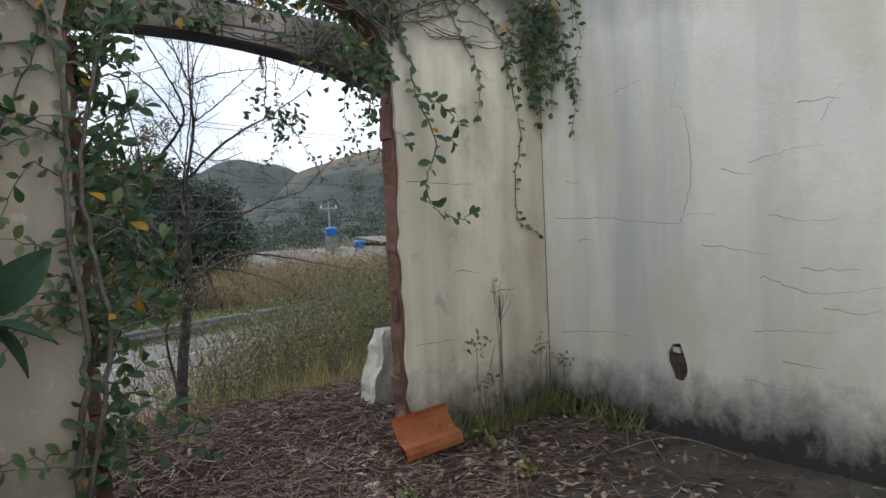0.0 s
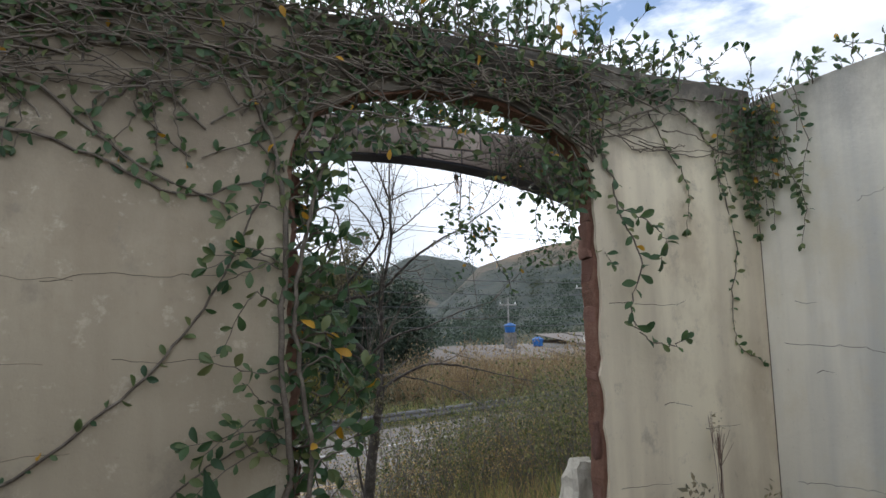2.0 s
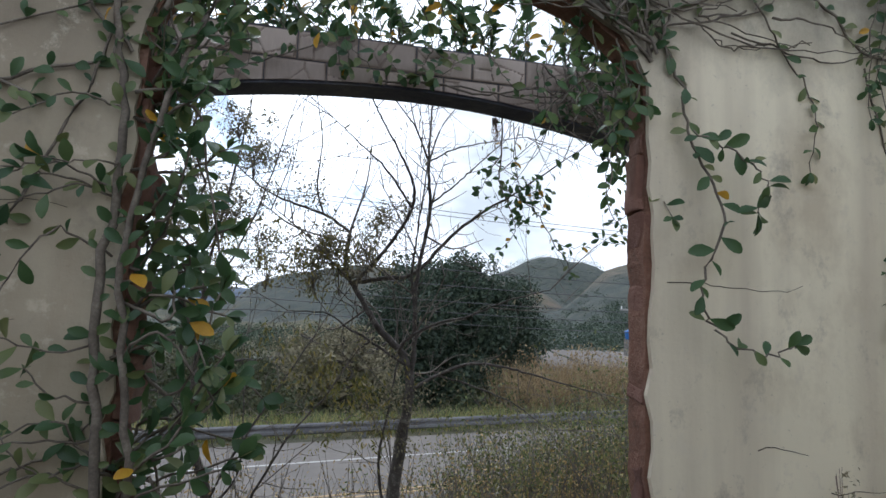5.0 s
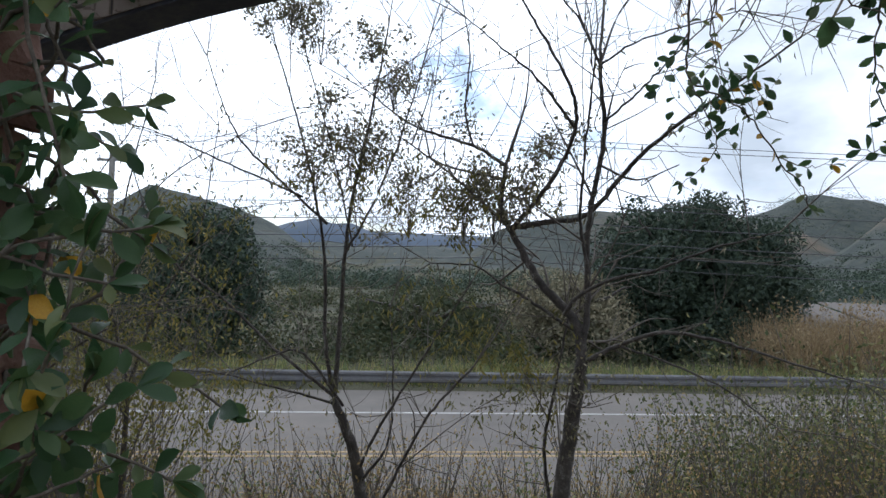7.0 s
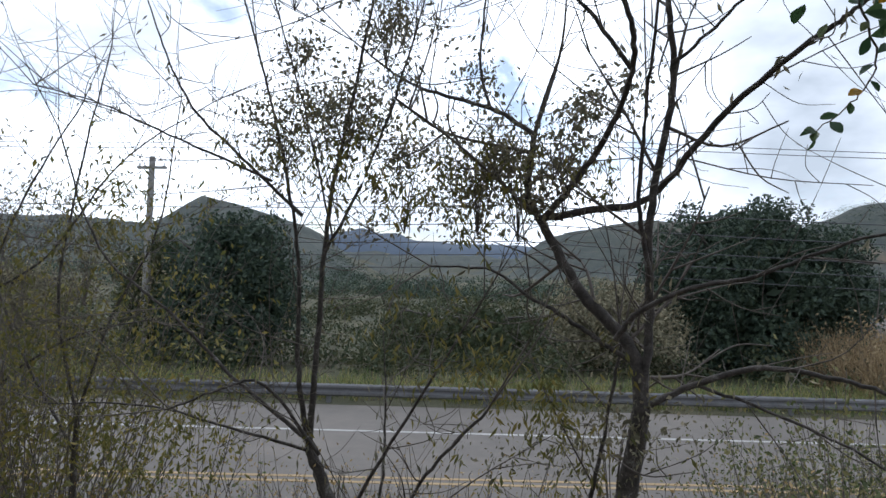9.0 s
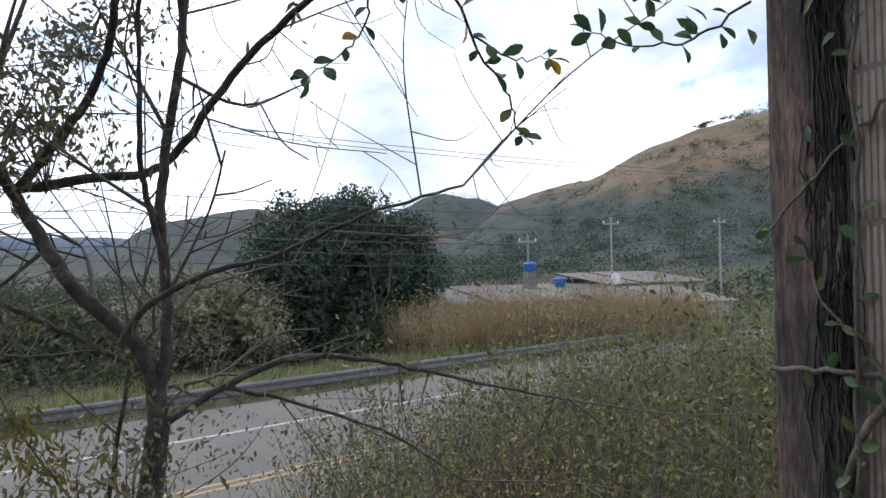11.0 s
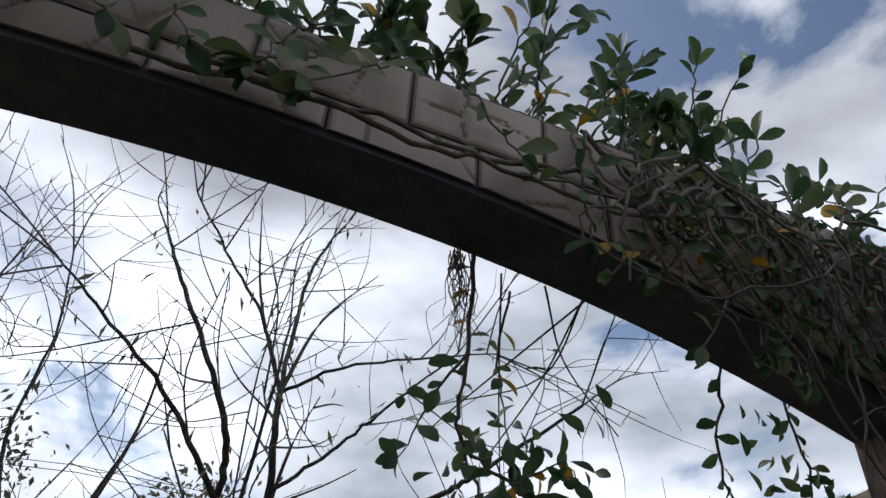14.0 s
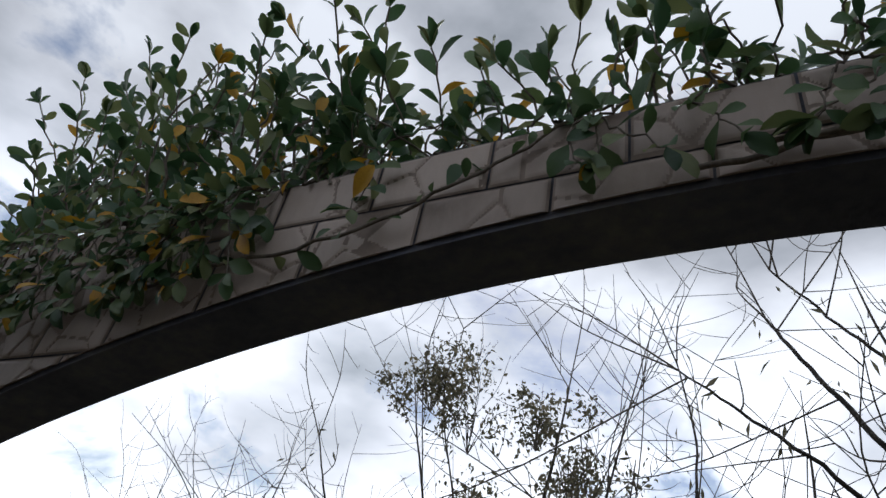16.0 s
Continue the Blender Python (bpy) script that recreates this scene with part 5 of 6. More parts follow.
bare_tree("slender many-stemmed tree with dry seed heads", [
    ([(1.20, 6.5, -0.85), (1.08, 6.42, 0.1), (1.0, 6.4, 0.38), (0.91, 6.4, 0.57)], 0.05, 0.035),
    ([(0.91, 6.4, 0.57), (0.93, 6.4, 1.0), (0.95, 6.4, 1.57), (1.01, 6.4, 2.05), (1.13, 6.4, 2.69), (1.2, 6.4, 3.15)], 0.024, 0.006),
    ([(0.90, 6.4, 0.6), (0.83, 6.4, 1.0), (0.82, 6.4, 1.4), (0.75, 6.4, 1.84), (0.6, 6.4, 2.4), (0.38, 6.45, 3.0)], 0.02, 0.006),
    ([(0.95, 6.4, 1.55), (1.15, 6.35, 1.9), (1.35, 6.3, 2.4), (1.5, 6.3, 3.0)], 0.012, 0.005),
    ([(1.08, 6.42, 0.1), (1.25, 6.35, 0.45), (1.55, 6.3, 0.95), (1.85, 6.25, 1.45)], 0.016, 0.005),
    ([(0.91, 6.4, 0.6), (0.5, 6.35, 0.9), (0.18, 6.3, 1.2), (-0.3, 6.3, 1.55), (-0.6, 6.3, 2.2)], 0.016, 0.005),
    ([(0.91, 6.4, 0.55), (0.6, 6.3, 0.64), (0.1, 6.25, 0.74), (-0.5, 6.2, 0.72)], 0.012, 0.004),
    ([(1.08, 6.42, 0.0), (1.28, 6.4, 0.3), (1.3, 6.45, 0.7), (1.25, 6.5, 1.2)], 0.014, 0.004),
    ([(0.82, 6.4, 1.75), (0.5, 6.4, 2.02), (0.25, 6.3, 2.27), (0.14, 6.2, 2.51), (0.07, 6.1, 2.8)], 0.013, 0.004),
    ([(0.64, 6.4, 1.93), (0.02, 6.4, 2.18), (-0.42, 6.4, 2.36), (-0.88, 6.4, 2.48)], 0.010, 0.004),
    ([(0.99, 6.35, 0.55), (0.76, 6.2, 0.9), (0.61, 6.1, 0.9), (0.38, 6.0, 0.8)], 0.012, 0.006),
    ([(1.3, 6.2, 0.0), (1.56, 6.0, 0.52), (1.7, 6.0, 0.72), (1.87, 6.0, 0.91)], 0.012, 0.008),
    ([(1.0, 6.4, 1.6), (0.85, 6.3, 2.3), (0.66, 6.2, 3.0), (0.7, 6.2, 3.4)], 0.008, 0.003),
], [((0.72, 6.4, 2.25), 0.24, 420), ((1.05, 6.4, 2.35), 0.26, 460), ((1.25, 6.38, 2.75), 0.2, 220), ((1.4, 6.3, 2.0), 0.28, 240), ((0.75, 6.35, 3.05), 0.2, 200), ((0.6, 6.2, 3.15), 0.16, 240), ((1.14, 6.2, 2.92), 0.12, 100)], "bare trees before the porch",
   [((0.75, 6.35, 2.15), 0.2, 34), ((1.05, 6.35, 2.1), 0.2, 30), ((0.2, 6.3, 0.65), 0.3, 44), ((-0.2, 6.3, 1.75), 0.25, 34)])

bare_tree("thin bare grey sapling at the slope's edge", [
    ([(-1.0, 7.0, -1.0), (-1.0, 7.0, -0.2), (-0.95, 6.95, 0.5)], 0.035, 0.02),
    ([(-0.95, 6.95, 0.45), (-1.1, 6.9, 1.2), (-1.0, 6.9, 2.0), (-0.8, 6.9, 2.9)], 0.016, 0.005),
    ([(-0.95, 6.95, 0.45), (-0.7, 6.9, 1.1), (-0.35, 6.85, 1.7), (-0.2, 6.8, 2.5)], 0.014, 0.004),
    ([(-1.0, 7.0, 0.2), (-1.5, 7.0, 0.9), (-1.9, 7.0, 1.8), (-2.0, 7.0, 2.7)], 0.014, 0.004),
], [((-0.9, 6.9, 1.6), 0.35, 180), ((-1.7, 7.0, 1.8), 0.4, 180)], "bare trees before the porch", [((-0.3, 6.7, 1.9), 0.3, 46), ((-1.0, 6.8, 1.85), 0.35, 50), ((-0.8, 6.8, 1.2), 0.4, 60), ((-0.6, 6.8, 0.5), 0.4, 80)])

bare_tree("spreading bare grey shrub with tangled twigs", [
    ([(-2.2, 7.2, -1.0), (-2.1, 7.2, -0.2), (-2.0, 7.1, 0.4)], 0.035, 0.022),
    ([(-2.0, 7.1, 0.4), (-1.8, 7.0, 1.2), (-1.4, 6.9, 1.9), (-0.9, 6.8, 2.5)], 0.016, 0.005),
    ([(-2.0, 7.1, 0.3), (-1.5, 7.0, 0.7), (-0.9, 6.9, 1.0), (-0.2, 6.8, 1.15)], 0.016, 0.005),
    ([(-2.1, 7.2, 0.0), (-2.6, 7.2, 0.9), (-2.7, 7.2, 1.8), (-2.5, 7.1, 2.6)], 0.016, 0.005),
    ([(-1.8, 7.0, 1.2), (-1.2, 6.9, 1.5), (-0.6, 6.8, 2.1), (0.1, 6.7, 2.45)], 0.012, 0.004),
], [((-1.6, 7.0, 0.8), 0.5, 160)], "bare trees before the porch", [((-1.3, 6.9, 0.6), 0.5, 90), ((-1.9, 6.9, 1.3), 0.5, 60)])


# ---- climbing vines ----
def wall_vine():
    v = empty("climbing_vine", "woody climbing vine with dark green leaves over the plaster wall", "vine", (1.0, WALL_Y - 0.02, 0.0))
    o = np.array(v.location)
    tb, lv = Tubes(5), Leaves()
    y = WALL_Y - 0.012
    out = (0.0, -1.0, 0.25)

    def stem(pts, r0, r1, leaf=0.055, gap=0.05, wob=0.006, o2=out, tip=True):
        leafy_stem(tb, lv, np.array([(a, y - (c if len(q) > 2 else 0.0), b) for q in pts for a, b, c in [(*q, 0.0)[:3]]]) - o, r0, r1, leaf, gap, o2, 7, wob, 0.8, tip)

    # trunks beside the doorway and the ropes above it
    stem([(1.10, 0.0), (1.06, 0.4, 0.03), (1.12, 0.9, 0.05), (1.08, 1.4, 0.04), (1.1, 1.9, 0.03), (1.05, 2.3), (0.9, 2.7)], 0.017, 0.011, 0.06, 0.05)
    stem([(1.05, 0.0), (1.12, 0.5, 0.06), (1.2, 1.0, 0.08), (1.14, 1.5, 0.05), (1.2, 2.0, 0.04), (1.35, 2.45), (1.6, 2.75), (2.1, 2.9)], 0.013, 0.008, 0.06, 0.05)
    # the diagonal runner and others on the plain wall
    stem([(0.05, 0.95), (0.30, 1.12), (0.61, 1.39), (0.80, 1.66), (0.97, 2.02), (1.05, 2.3)], 0.007, 0.004, 0.048, 0.062, 0.004)
    stem([(-0.35, 1.2), (-0.3, 1.5), (-0.2, 1.72), (-0.35, 2.05), (-0.25, 2.4)], 0.006, 0.003, 0.05, 0.06)
    stem([(-0.9, 2.45), (-0.3, 2.35), (0.3, 2.24), (0.65, 2.08), (1.0, 2.16)], 0.008, 0.005, 0.055, 0.045)
    stem([(-1.4, 2.7), (-0.5, 2.62), (0.1, 2.5), (0.5, 2.2), (0.85, 2.05)], 0.009, 0.005, 0.055, 0.045)
    stem([(-1.6, 2.85), (-0.6, 2.8), (0.4, 2.72), (1.1, 2.62), (1.6, 2.78)], 0.011, 0.007, 0.055, 0.05)
    stem([(0.55, 0.75), (0.75, 0.95), (0.95, 1.05), (1.08, 1.15)], 0.005, 0.003, 0.055, 0.06)
    for k in range(9):
        x = rng.uniform(-0.2, 0.8)
        stem([(x, 2.55), (x + rng.normal(0, 0.05), 2.4), (x + rng.normal(0, 0.06), 2.22)], 0.004, 0.002, 0.042, 0.045)
    # a net of ropes over the arch and along the wall top
    for k in range(34):
        x0 = rng.uniform(-0.3, 2.9)
        x1 = x0 + rng.uniform(-0.7, 0.9)
        z0 = rng.uniform(2.3, 2.75) if not 1.2 < x0 < 2.7 else rng.uniform(2.72, 2.8)
        pts = [(x0, z0), ((x0 + x1) / 2 + rng.normal(0, 0.08), 2.75 + rng.normal(0, 0.06), 0.03), (x1, 2.93, 0.03), (x1 + rng.normal(0, 0.15), 3.05 + rng.uniform(0, 0.2), 0.0)]
        stem(pts, rng.uniform(0.004, 0.009), 0.003, 0.055, 0.055)
    for k in range(16):
        a = math.pi * rng.uniform(0.05, 0.95)
        x = 1.955 + 0.86 * math.cos(a)
        z = 2.22 + 0.5 * math.sin(a) ** 0.8
        pts = [(x, z + 0.02), (x + rng.normal(0, 0.12), z + 0.2, 0.03), (x + rng.normal(0, 0.3), 2.9, 0.04)]
        stem(pts, rng.uniform(0.004, 0.008), 0.004, 0.055, 0.045)
    for k in range(10):
        a0, a1 = sorted(rng.uniform(0.1, 3.0, 2))
        pts = [(1.955 + (0.88 + q) * math.cos(a), 2.24 + (0.5 + q) * math.sin(a) ** 0.8, 0.02) for a, q in ((a0, 0.0), ((a0 + a1) / 2, rng.uniform(0, 0.15)), (a1, rng.uniform(0, 0.1)))]
        stem(pts, 0.007, 0.004, 0.052, 0.05)
    for k in range(26):
        x0 = rng.uniform(-1.6, 1.1)
        z0 = rng.uniform(2.15, 2.6)
        stem([(x0, z0), (x0 + rng.normal(0, 0.15), z0 + 0.22), (x0 + rng.normal(0.1, 0.3), 2.9)], rng.uniform(0.003, 0.007), 0.003, 0.05, 0.045)
    for k in range(40):
        x0, z0 = rng.uniform(0.6, 3.1), rng.uniform(2.7, 2.95)
        stem([(x0, z0, 0.02), (x0 + rng.uniform(-0.4, 0.4), z0 + rng.normal(0, 0.08), 0.04), (x0 + rng.uniform(-0.8, 0.8), rng.uniform(2.7, 3.0), 0.03)], rng.uniform(0.003, 0.008), 0.003, 0.045, 0.16, tip=False)
    # leafless runners woven over the arch and along the wall head
    for k in range(130):
        x0, z0 = rng.uniform(-0.6, 3.3), rng.uniform(2.45, 3.0)
        if 1.3 < x0 < 2.6:
            z0 = max(z0, 2.7)
        ang, run = rng.normal(0, 0.7), rng.uniform(0.3, 1.1)
        e = np.array((math.cos(ang), math.sin(ang) * 0.5)) * run * rng.choice((-1, 1))
        pts = [(x0, z0), (x0 + e[0] * 0.5 + rng.normal(0, 0.06), min(3.05, max(2.5, z0 + e[1] * 0.5 + rng.normal(0, 0.07)))), (x0 + e[0], min(3.12, max(2.55, z0 + e[1])))]
        line = curve_through(np.array([(a, y - rng.uniform(0.0, 0.07), b) for a, b in pts]) - o, 7, 0.006)
        tb.add(line, rng.uniform(0.0025, 0.0058), 0.002)
    # right of the doorway: hanging strands
    stem([(2.75, 2.62), (2.88, 2.4), (2.92, 2.1, 0.05), (3.0, 1.85, 0.1), (2.9, 1.6, 0.1), (2.95, 1.45, 0.12), (3.1, 1.38, 0.15), (3.2, 1.42, 0.17)], 0.006, 0.003, 0.075, 0.05, 0.006)
    stem([(2.92, 2.15, 0.05), (3.05, 2.05, 0.12), (3.12, 1.95, 0.16), (3.08, 1.85, 0.16)], 0.004, 0.002, 0.078, 0.03)
    stem([(3.2, 2.75), (3.35, 2.5), (3.48, 2.3), (3.42, 2.05, 0.03)], 0.004, 0.002, 0.055, 0.05)
    stem([(3.72, 2.5), (3.85, 2.0), (3.78, 1.6), (3.8, 1.37), (4.0, 1.25)], 0.004, 0.002, 0.045, 0.04)
    stem([(1.0, 2.95), (1.9, 2.98, 0.02), (2.8, 2.96, 0.02), (3.4, 2.85), (4.0, 2.92)], 0.009, 0.005, 0.055, 0.05)
    stem([(2.5, 2.9), (3.0, 2.85), (3.5, 2.75), (3.75, 2.55), (4.02, 2.6)], 0.007, 0.004, 0.055, 0.06)
    tb.build_stems(v, M_VINE)
    lv.build(v, 120, 0.015)
    return v


wall_vine()


def top_growth():
    v = empty("wall_top_vine", "leafy vine shoots standing along the wall top", "vine", (1.9, WALL_Y + 0.06, 3.0))
    o = np.array(v.location)
    tb, lv = Tubes(4), Leaves()
    for k in range(120):
        x = rng.uniform(-1.5, 4.05) if k % 2 else rng.normal(2.3, 0.6)
        x = min(x, 4.05)
        hgt = rng.uniform(0.1, 0.3) + (0.28 * rng.random() if 1.5 < x < 3.1 else 0)
        p = [(x, WALL_Y + rng.uniform(0.0, 0.14), 2.95), (x + rng.normal(0, 0.06), WALL_Y + rng.normal(0.05, 0.06), 2.97 + hgt * 0.5), (x + rng.normal(0, 0.12), WALL_Y + rng.normal(0.05, 0.09), 2.98 + hgt)]
        leafy_stem(tb, lv, np.array(p) - o, 0.005, 0.002, 0.06, 0.042, (rng.normal(0, 0.6), -0.6, 0.6), 5, 0.004)
    for k in range(110):
        x = rng.uniform(-1.8, 1.4)
        hgt = rng.uniform(0.08, 0.34)
        p = [(x, WALL_Y + rng.uniform(0.0, 0.14), 2.93), (x + rng.normal(0, 0.06), WALL_Y + rng.normal(0.05, 0.06), 2.95 + hgt * 0.5), (x + rng.normal(0, 0.12), WALL_Y + rng.normal(0.04, 0.08), 2.96 + hgt)]
        leafy_stem(tb, lv, np.array(p) - o, 0.005, 0.002, 0.06, 0.036, (rng.normal(0, 0.6), -0.6, 0.6), 5, 0.004)
    for k in range(40):
        yy = rng.uniform(1.2, 3.3)
        p = [(RIGHT_X + 0.05, yy, 2.86), (RIGHT_X + rng.normal(0.03, 0.05), yy + rng.normal(0, 0.05), 2.95), (RIGHT_X + rng.normal(0.02, 0.07), yy + rng.normal(0, 0.1), 3.0 + 0.12 * rng.random())]
        leafy_stem(tb, lv, np.array(p) - o, 0.004, 0.002, 0.05, 0.045, (-0.6, rng.normal(0, 0.5), 0.6), 4, 0.004)
    tb.build_stems(v, M_VINE)
    lv.build(v, 90, 0.015)


top_growth()


def corner_vine():
    v = empty("corner_vine", "hanging tangle of vine in the room's corner", "vine", (RIGHT_X - 0.05, WALL_Y - 0.05, 2.7))
    o = np.array(v.location)
    tb, lv = Tubes(4), Leaves()
    for k in range(26):
        on_right = k % 2
        s = abs(rng.normal(0, 0.13))
        z1 = rng.uniform(2.0, 2.6)
        if on_right:
            f = lambda a, b: (RIGHT_X - 0.02 - 0.05 * rng.random(), WALL_Y - 0.03 - a, b)
        else:
            f = lambda a, b: (RIGHT_X - 0.03 - a, WALL_Y - 0.02 - 0.05 * rng.random(), b)
        leafy_stem(tb, lv, np.array([f(s, 2.92), f(s * 1.1 + 0.03, (2.9 + z1) / 2), f(s * rng.uniform(0.8, 1.9), z1)]) - o, 0.004, 0.002, 0.05, 0.04, (-0.7, -0.7, 0.2), 5, 0.006)
    leafy_stem(tb, lv, np.array([(4.05, 3.1, 2.5), (4.03, 2.95, 2.2), (4.02, 2.98, 1.95)]) - o, 0.004, 0.002, 0.05, 0.04, (-1, 0, 0.2), 5)
    tb.build_stems(v, M_VINE)
    lv.build(v, 40)


corner_vine()


def doorway_vine():
    """The leafy mass that fills the left of the doorway, and shoots hanging from the arch."""
    v = empty("doorway_vine", "bushy vine with large leaves filling the doorway's edge", "vine", (1.15, WALL_Y + 0.05, 0.0))
    o = np.array(v.location)
    tb, lv = Tubes(5), Leaves()
    for k in range(44):
        z0 = rng.uniform(0.2, 2.15)
        reach = 0.42 if z0 < 1.2 else 0.26
        p = [(1.12, WALL_Y + rng.uniform(-0.05, 0.15), z0), (1.2 + rng.uniform(0, 0.1), WALL_Y + rng.uniform(-0.15, 0.25), z0 + rng.normal(0.08, 0.1)),
             (1.15 + reach * rng.uniform(0.3, 1.0), WALL_Y + rng.uniform(-0.2, 0.35), z0 + rng.normal(0.08, 0.16))]
        leafy_stem(tb, lv, np.array(p) - o, 0.006, 0.003, 0.075, 0.045, (rng.normal(0.2, 0.4), -0.8, 0.5), 6, 0.005)
    for k in range(14):
        z0 = rng.uniform(0.4, 2.1)
        p = [(1.1, WALL_Y - 0.02, z0), (1.0 + rng.normal(0, 0.06), WALL_Y - 0.08, z0 + rng.normal(0.0, 0.06)), (0.85 + rng.normal(0, 0.1), WALL_Y - 0.1, z0 + rng.normal(0, 0.08))]
        leafy_stem(tb, lv, np.array(p) - o, 0.004, 0.002, 0.065, 0.05, (0, -1, 0.3), 6)
    for k in range(44):
        a = rng.uniform(0.05, 3.05)
        x, z = 1.955 + 0.82 * math.cos(a), 2.22 + 0.46 * math.sin(a) ** 0.8
        drop = rng.uniform(0.08, 0.25) + (0.3 * rng.random() if x > 2.4 else 0) + (0.2 * rng.random() if x < 1.4 else 0)
        p = [(x, WALL_Y + rng.uniform(0, 0.12), z + 0.03), (x + rng.normal(0, 0.05), WALL_Y + rng.normal(0.05, 0.06), z - drop * 0.5), (x + rng.normal(0, 0.08), WALL_Y + rng.normal(0.05, 0.08), z - drop)]
        leafy_stem(tb, lv, np.array(p) - o, 0.004, 0.002, 0.062, 0.045, (0, -0.8, 0.1), 5, 0.005)
    # two yellow leaves by the jamb
    for p, d in (((1.29, 3.38, 1.5), (0.5, -0.3, -0.2)), ((1.16, 3.25, 1.56), (0.3, -0.4, -0.2))):
        ob = new("yellow_leaf", gold_mesh)
        m = Matrix(frames_for(np.array([d]), np.array([(0, -0.6, 0.8)]))[0].tolist()).to_4x4()
        m.translation = Vector(p) - Vector(o)
        ob.matrix_basis = m @ Matrix.Diagonal((0.085, 0.085, 0.085, 1))
        ob.parent = v
    tb.build_stems(v, M_VINE)
    lv.build(v, 130, 0.012)


doorway_vine()


def arch_vine():
    v = empty("arch_vine", "vine with broad leaves over the tiled porch arch", "vine", (2.0, BEAM_Y0, 3.0))
    o = np.array(v.location)
    tb, lv = Tubes(5), Leaves()
    y = BEAM_Y0 - 0.012

    def stem(pts, r0, r1, leaf=0.06, gap=0.06, out=(0, -0.7, 0.6), tip=True):
        leafy_stem(tb, lv, np.array(pts) - o, r0, r1, leaf, gap, out, 7, 0.005, 0.8, tip)

    # runners along the face and the top
    stem([(0.2, y, 2.62), (0.7, y - 0.03, 2.68), (1.2, y - 0.03, 2.72), (1.5, y, 2.85), (1.75, y, 2.98)], 0.0065, 0.004, 0.07, 0.07)
    stem([(2.0, y, 2.76), (2.3, y - 0.02, 2.77), (2.6, y - 0.03, 2.74), (2.9, y - 0.02, 2.82), (3.2, y - 0.02, 2.72), (3.5, y - 0.03, 2.6)], 0.007, 0.005, 0.05, 0.3)
    stem([(2.1, y, 2.79), (2.5, y - 0.03, 2.76), (3.0, y - 0.03, 2.74), (3.4, y - 0.02, 2.86), (3.85, y, 2.8)], 0.006, 0.004, 0.05, 0.25)
    for k in range(40):
        x = rng.uniform(2.9, 3.9)
        stem([(x, y, 2.98), (x + rng.normal(0, 0.08), y - 0.03, 2.8), (x + rng.normal(0, 0.16), y - 0.03, max(2.45, soffit(min(x, 3.9)) - rng.uniform(-0.1, 0.15)))], rng.uniform(0.003, 0.008), 0.003, 0.055, 0.075)
    for k in range(24):
        x0 = rng.uniform(3.1, 4.0)
        line = curve_through(np.array([(x0, y - 0.01, rng.uniform(2.9, 3.05)), (x0 + rng.normal(0, 0.15), y - rng.uniform(0.02, 0.12), rng.uniform(2.55, 2.85)), (min(3.98, x0 + rng.normal(0.1, 0.2)), y - rng.uniform(0.0, 0.1), rng.uniform(2.15, 2.6))]) - o, 7, 0.008)
        tb.add(line, rng.uniform(0.0025, 0.0075), 0.0025)
    stem([(-0.4, BEAM_Y0 + 0.08, 3.02), (0.6, BEAM_Y0 + 0.1, 3.03), (1.6, BEAM_Y0 + 0.08, 3.02), (2.8, BEAM_Y0 + 0.1, 3.02), (4.0, BEAM_Y0 + 0.08, 3.02)], 0.012, 0.008, 0.06, 0.06)
    # upright shoots along the top, denser and taller to the west
    for k in range(84):
        x = rng.uniform(0.9, 4.0)
        hgt = rng.uniform(0.1, 0.3) * (1.3 if x > 2.9 else 1.0)
        stem([(x, BEAM_Y0 + rng.uniform(-0.01, 0.15), 2.99), (x + rng.normal(0, 0.03), BEAM_Y0 + rng.normal(0.05, 0.05), 3.0 + hgt * 0.5), (x + rng.normal(0, 0.06), BEAM_Y0 + rng.normal(0.04, 0.08), 3.0 + hgt)], 0.0045, 0.0025, 0.088, 0.045, (rng.normal(0, 0.6), -0.5, 0.6))
    stem([(2.75, BEAM_Y0 + 0.05, 3.0), (2.82, BEAM_Y0 + 0.03, 3.2), (2.95, BEAM_Y0, 3.38), (3.0, BEAM_Y0 - 0.02, 3.46)], 0.006, 0.003, 0.08, 0.05)
    for k in range(70):
        x = rng.uniform(-0.7, 1.1)
        hgt = rng.uniform(0.25, 0.95) * (1.0 if x < 0.6 else 0.7)
        stem([(x, BEAM_Y0 + rng.uniform(-0.05, 0.15), 2.96), (x + rng.normal(0, 0.06), BEAM_Y0 + rng.normal(0.03, 0.07), 3.0 + hgt * 0.5), (x + rng.normal(0, 0.12), BEAM_Y0 + rng.normal(0.0, 0.12), 3.0 + hgt)], 0.006, 0.003, 0.085, 0.04, (rng.normal(0, 0.6), -0.5, 0.6))
    for k in range(46):
        x = rng.uniform(-0.6, 0.85)
        stem([(x, BEAM_Y0 + 0.02, 3.02), (x + rng.normal(0, 0.05), y - 0.06, 2.92), (x + rng.normal(0, 0.1), y - 0.07, rng.uniform(2.55, 2.8))], 0.004, 0.002, 0.075, 0.05, (0, -1, 0.3))
    for k in range(14):
        x = rng.uniform(0.2, 2.6)
        stem([(x, BEAM_Y0 - 0.01, 3.0), (x + rng.normal(0, 0.04), y - 0.02, 2.92), (x + rng.normal(0, 0.08), y - 0.03, 2.8)], 0.004, 0.002, 0.08, 0.045, (0, -1, 0.2))
    tb.build_stems(v, M_VINE)
    lv.build(v, 150, 0.05)


arch_vine()


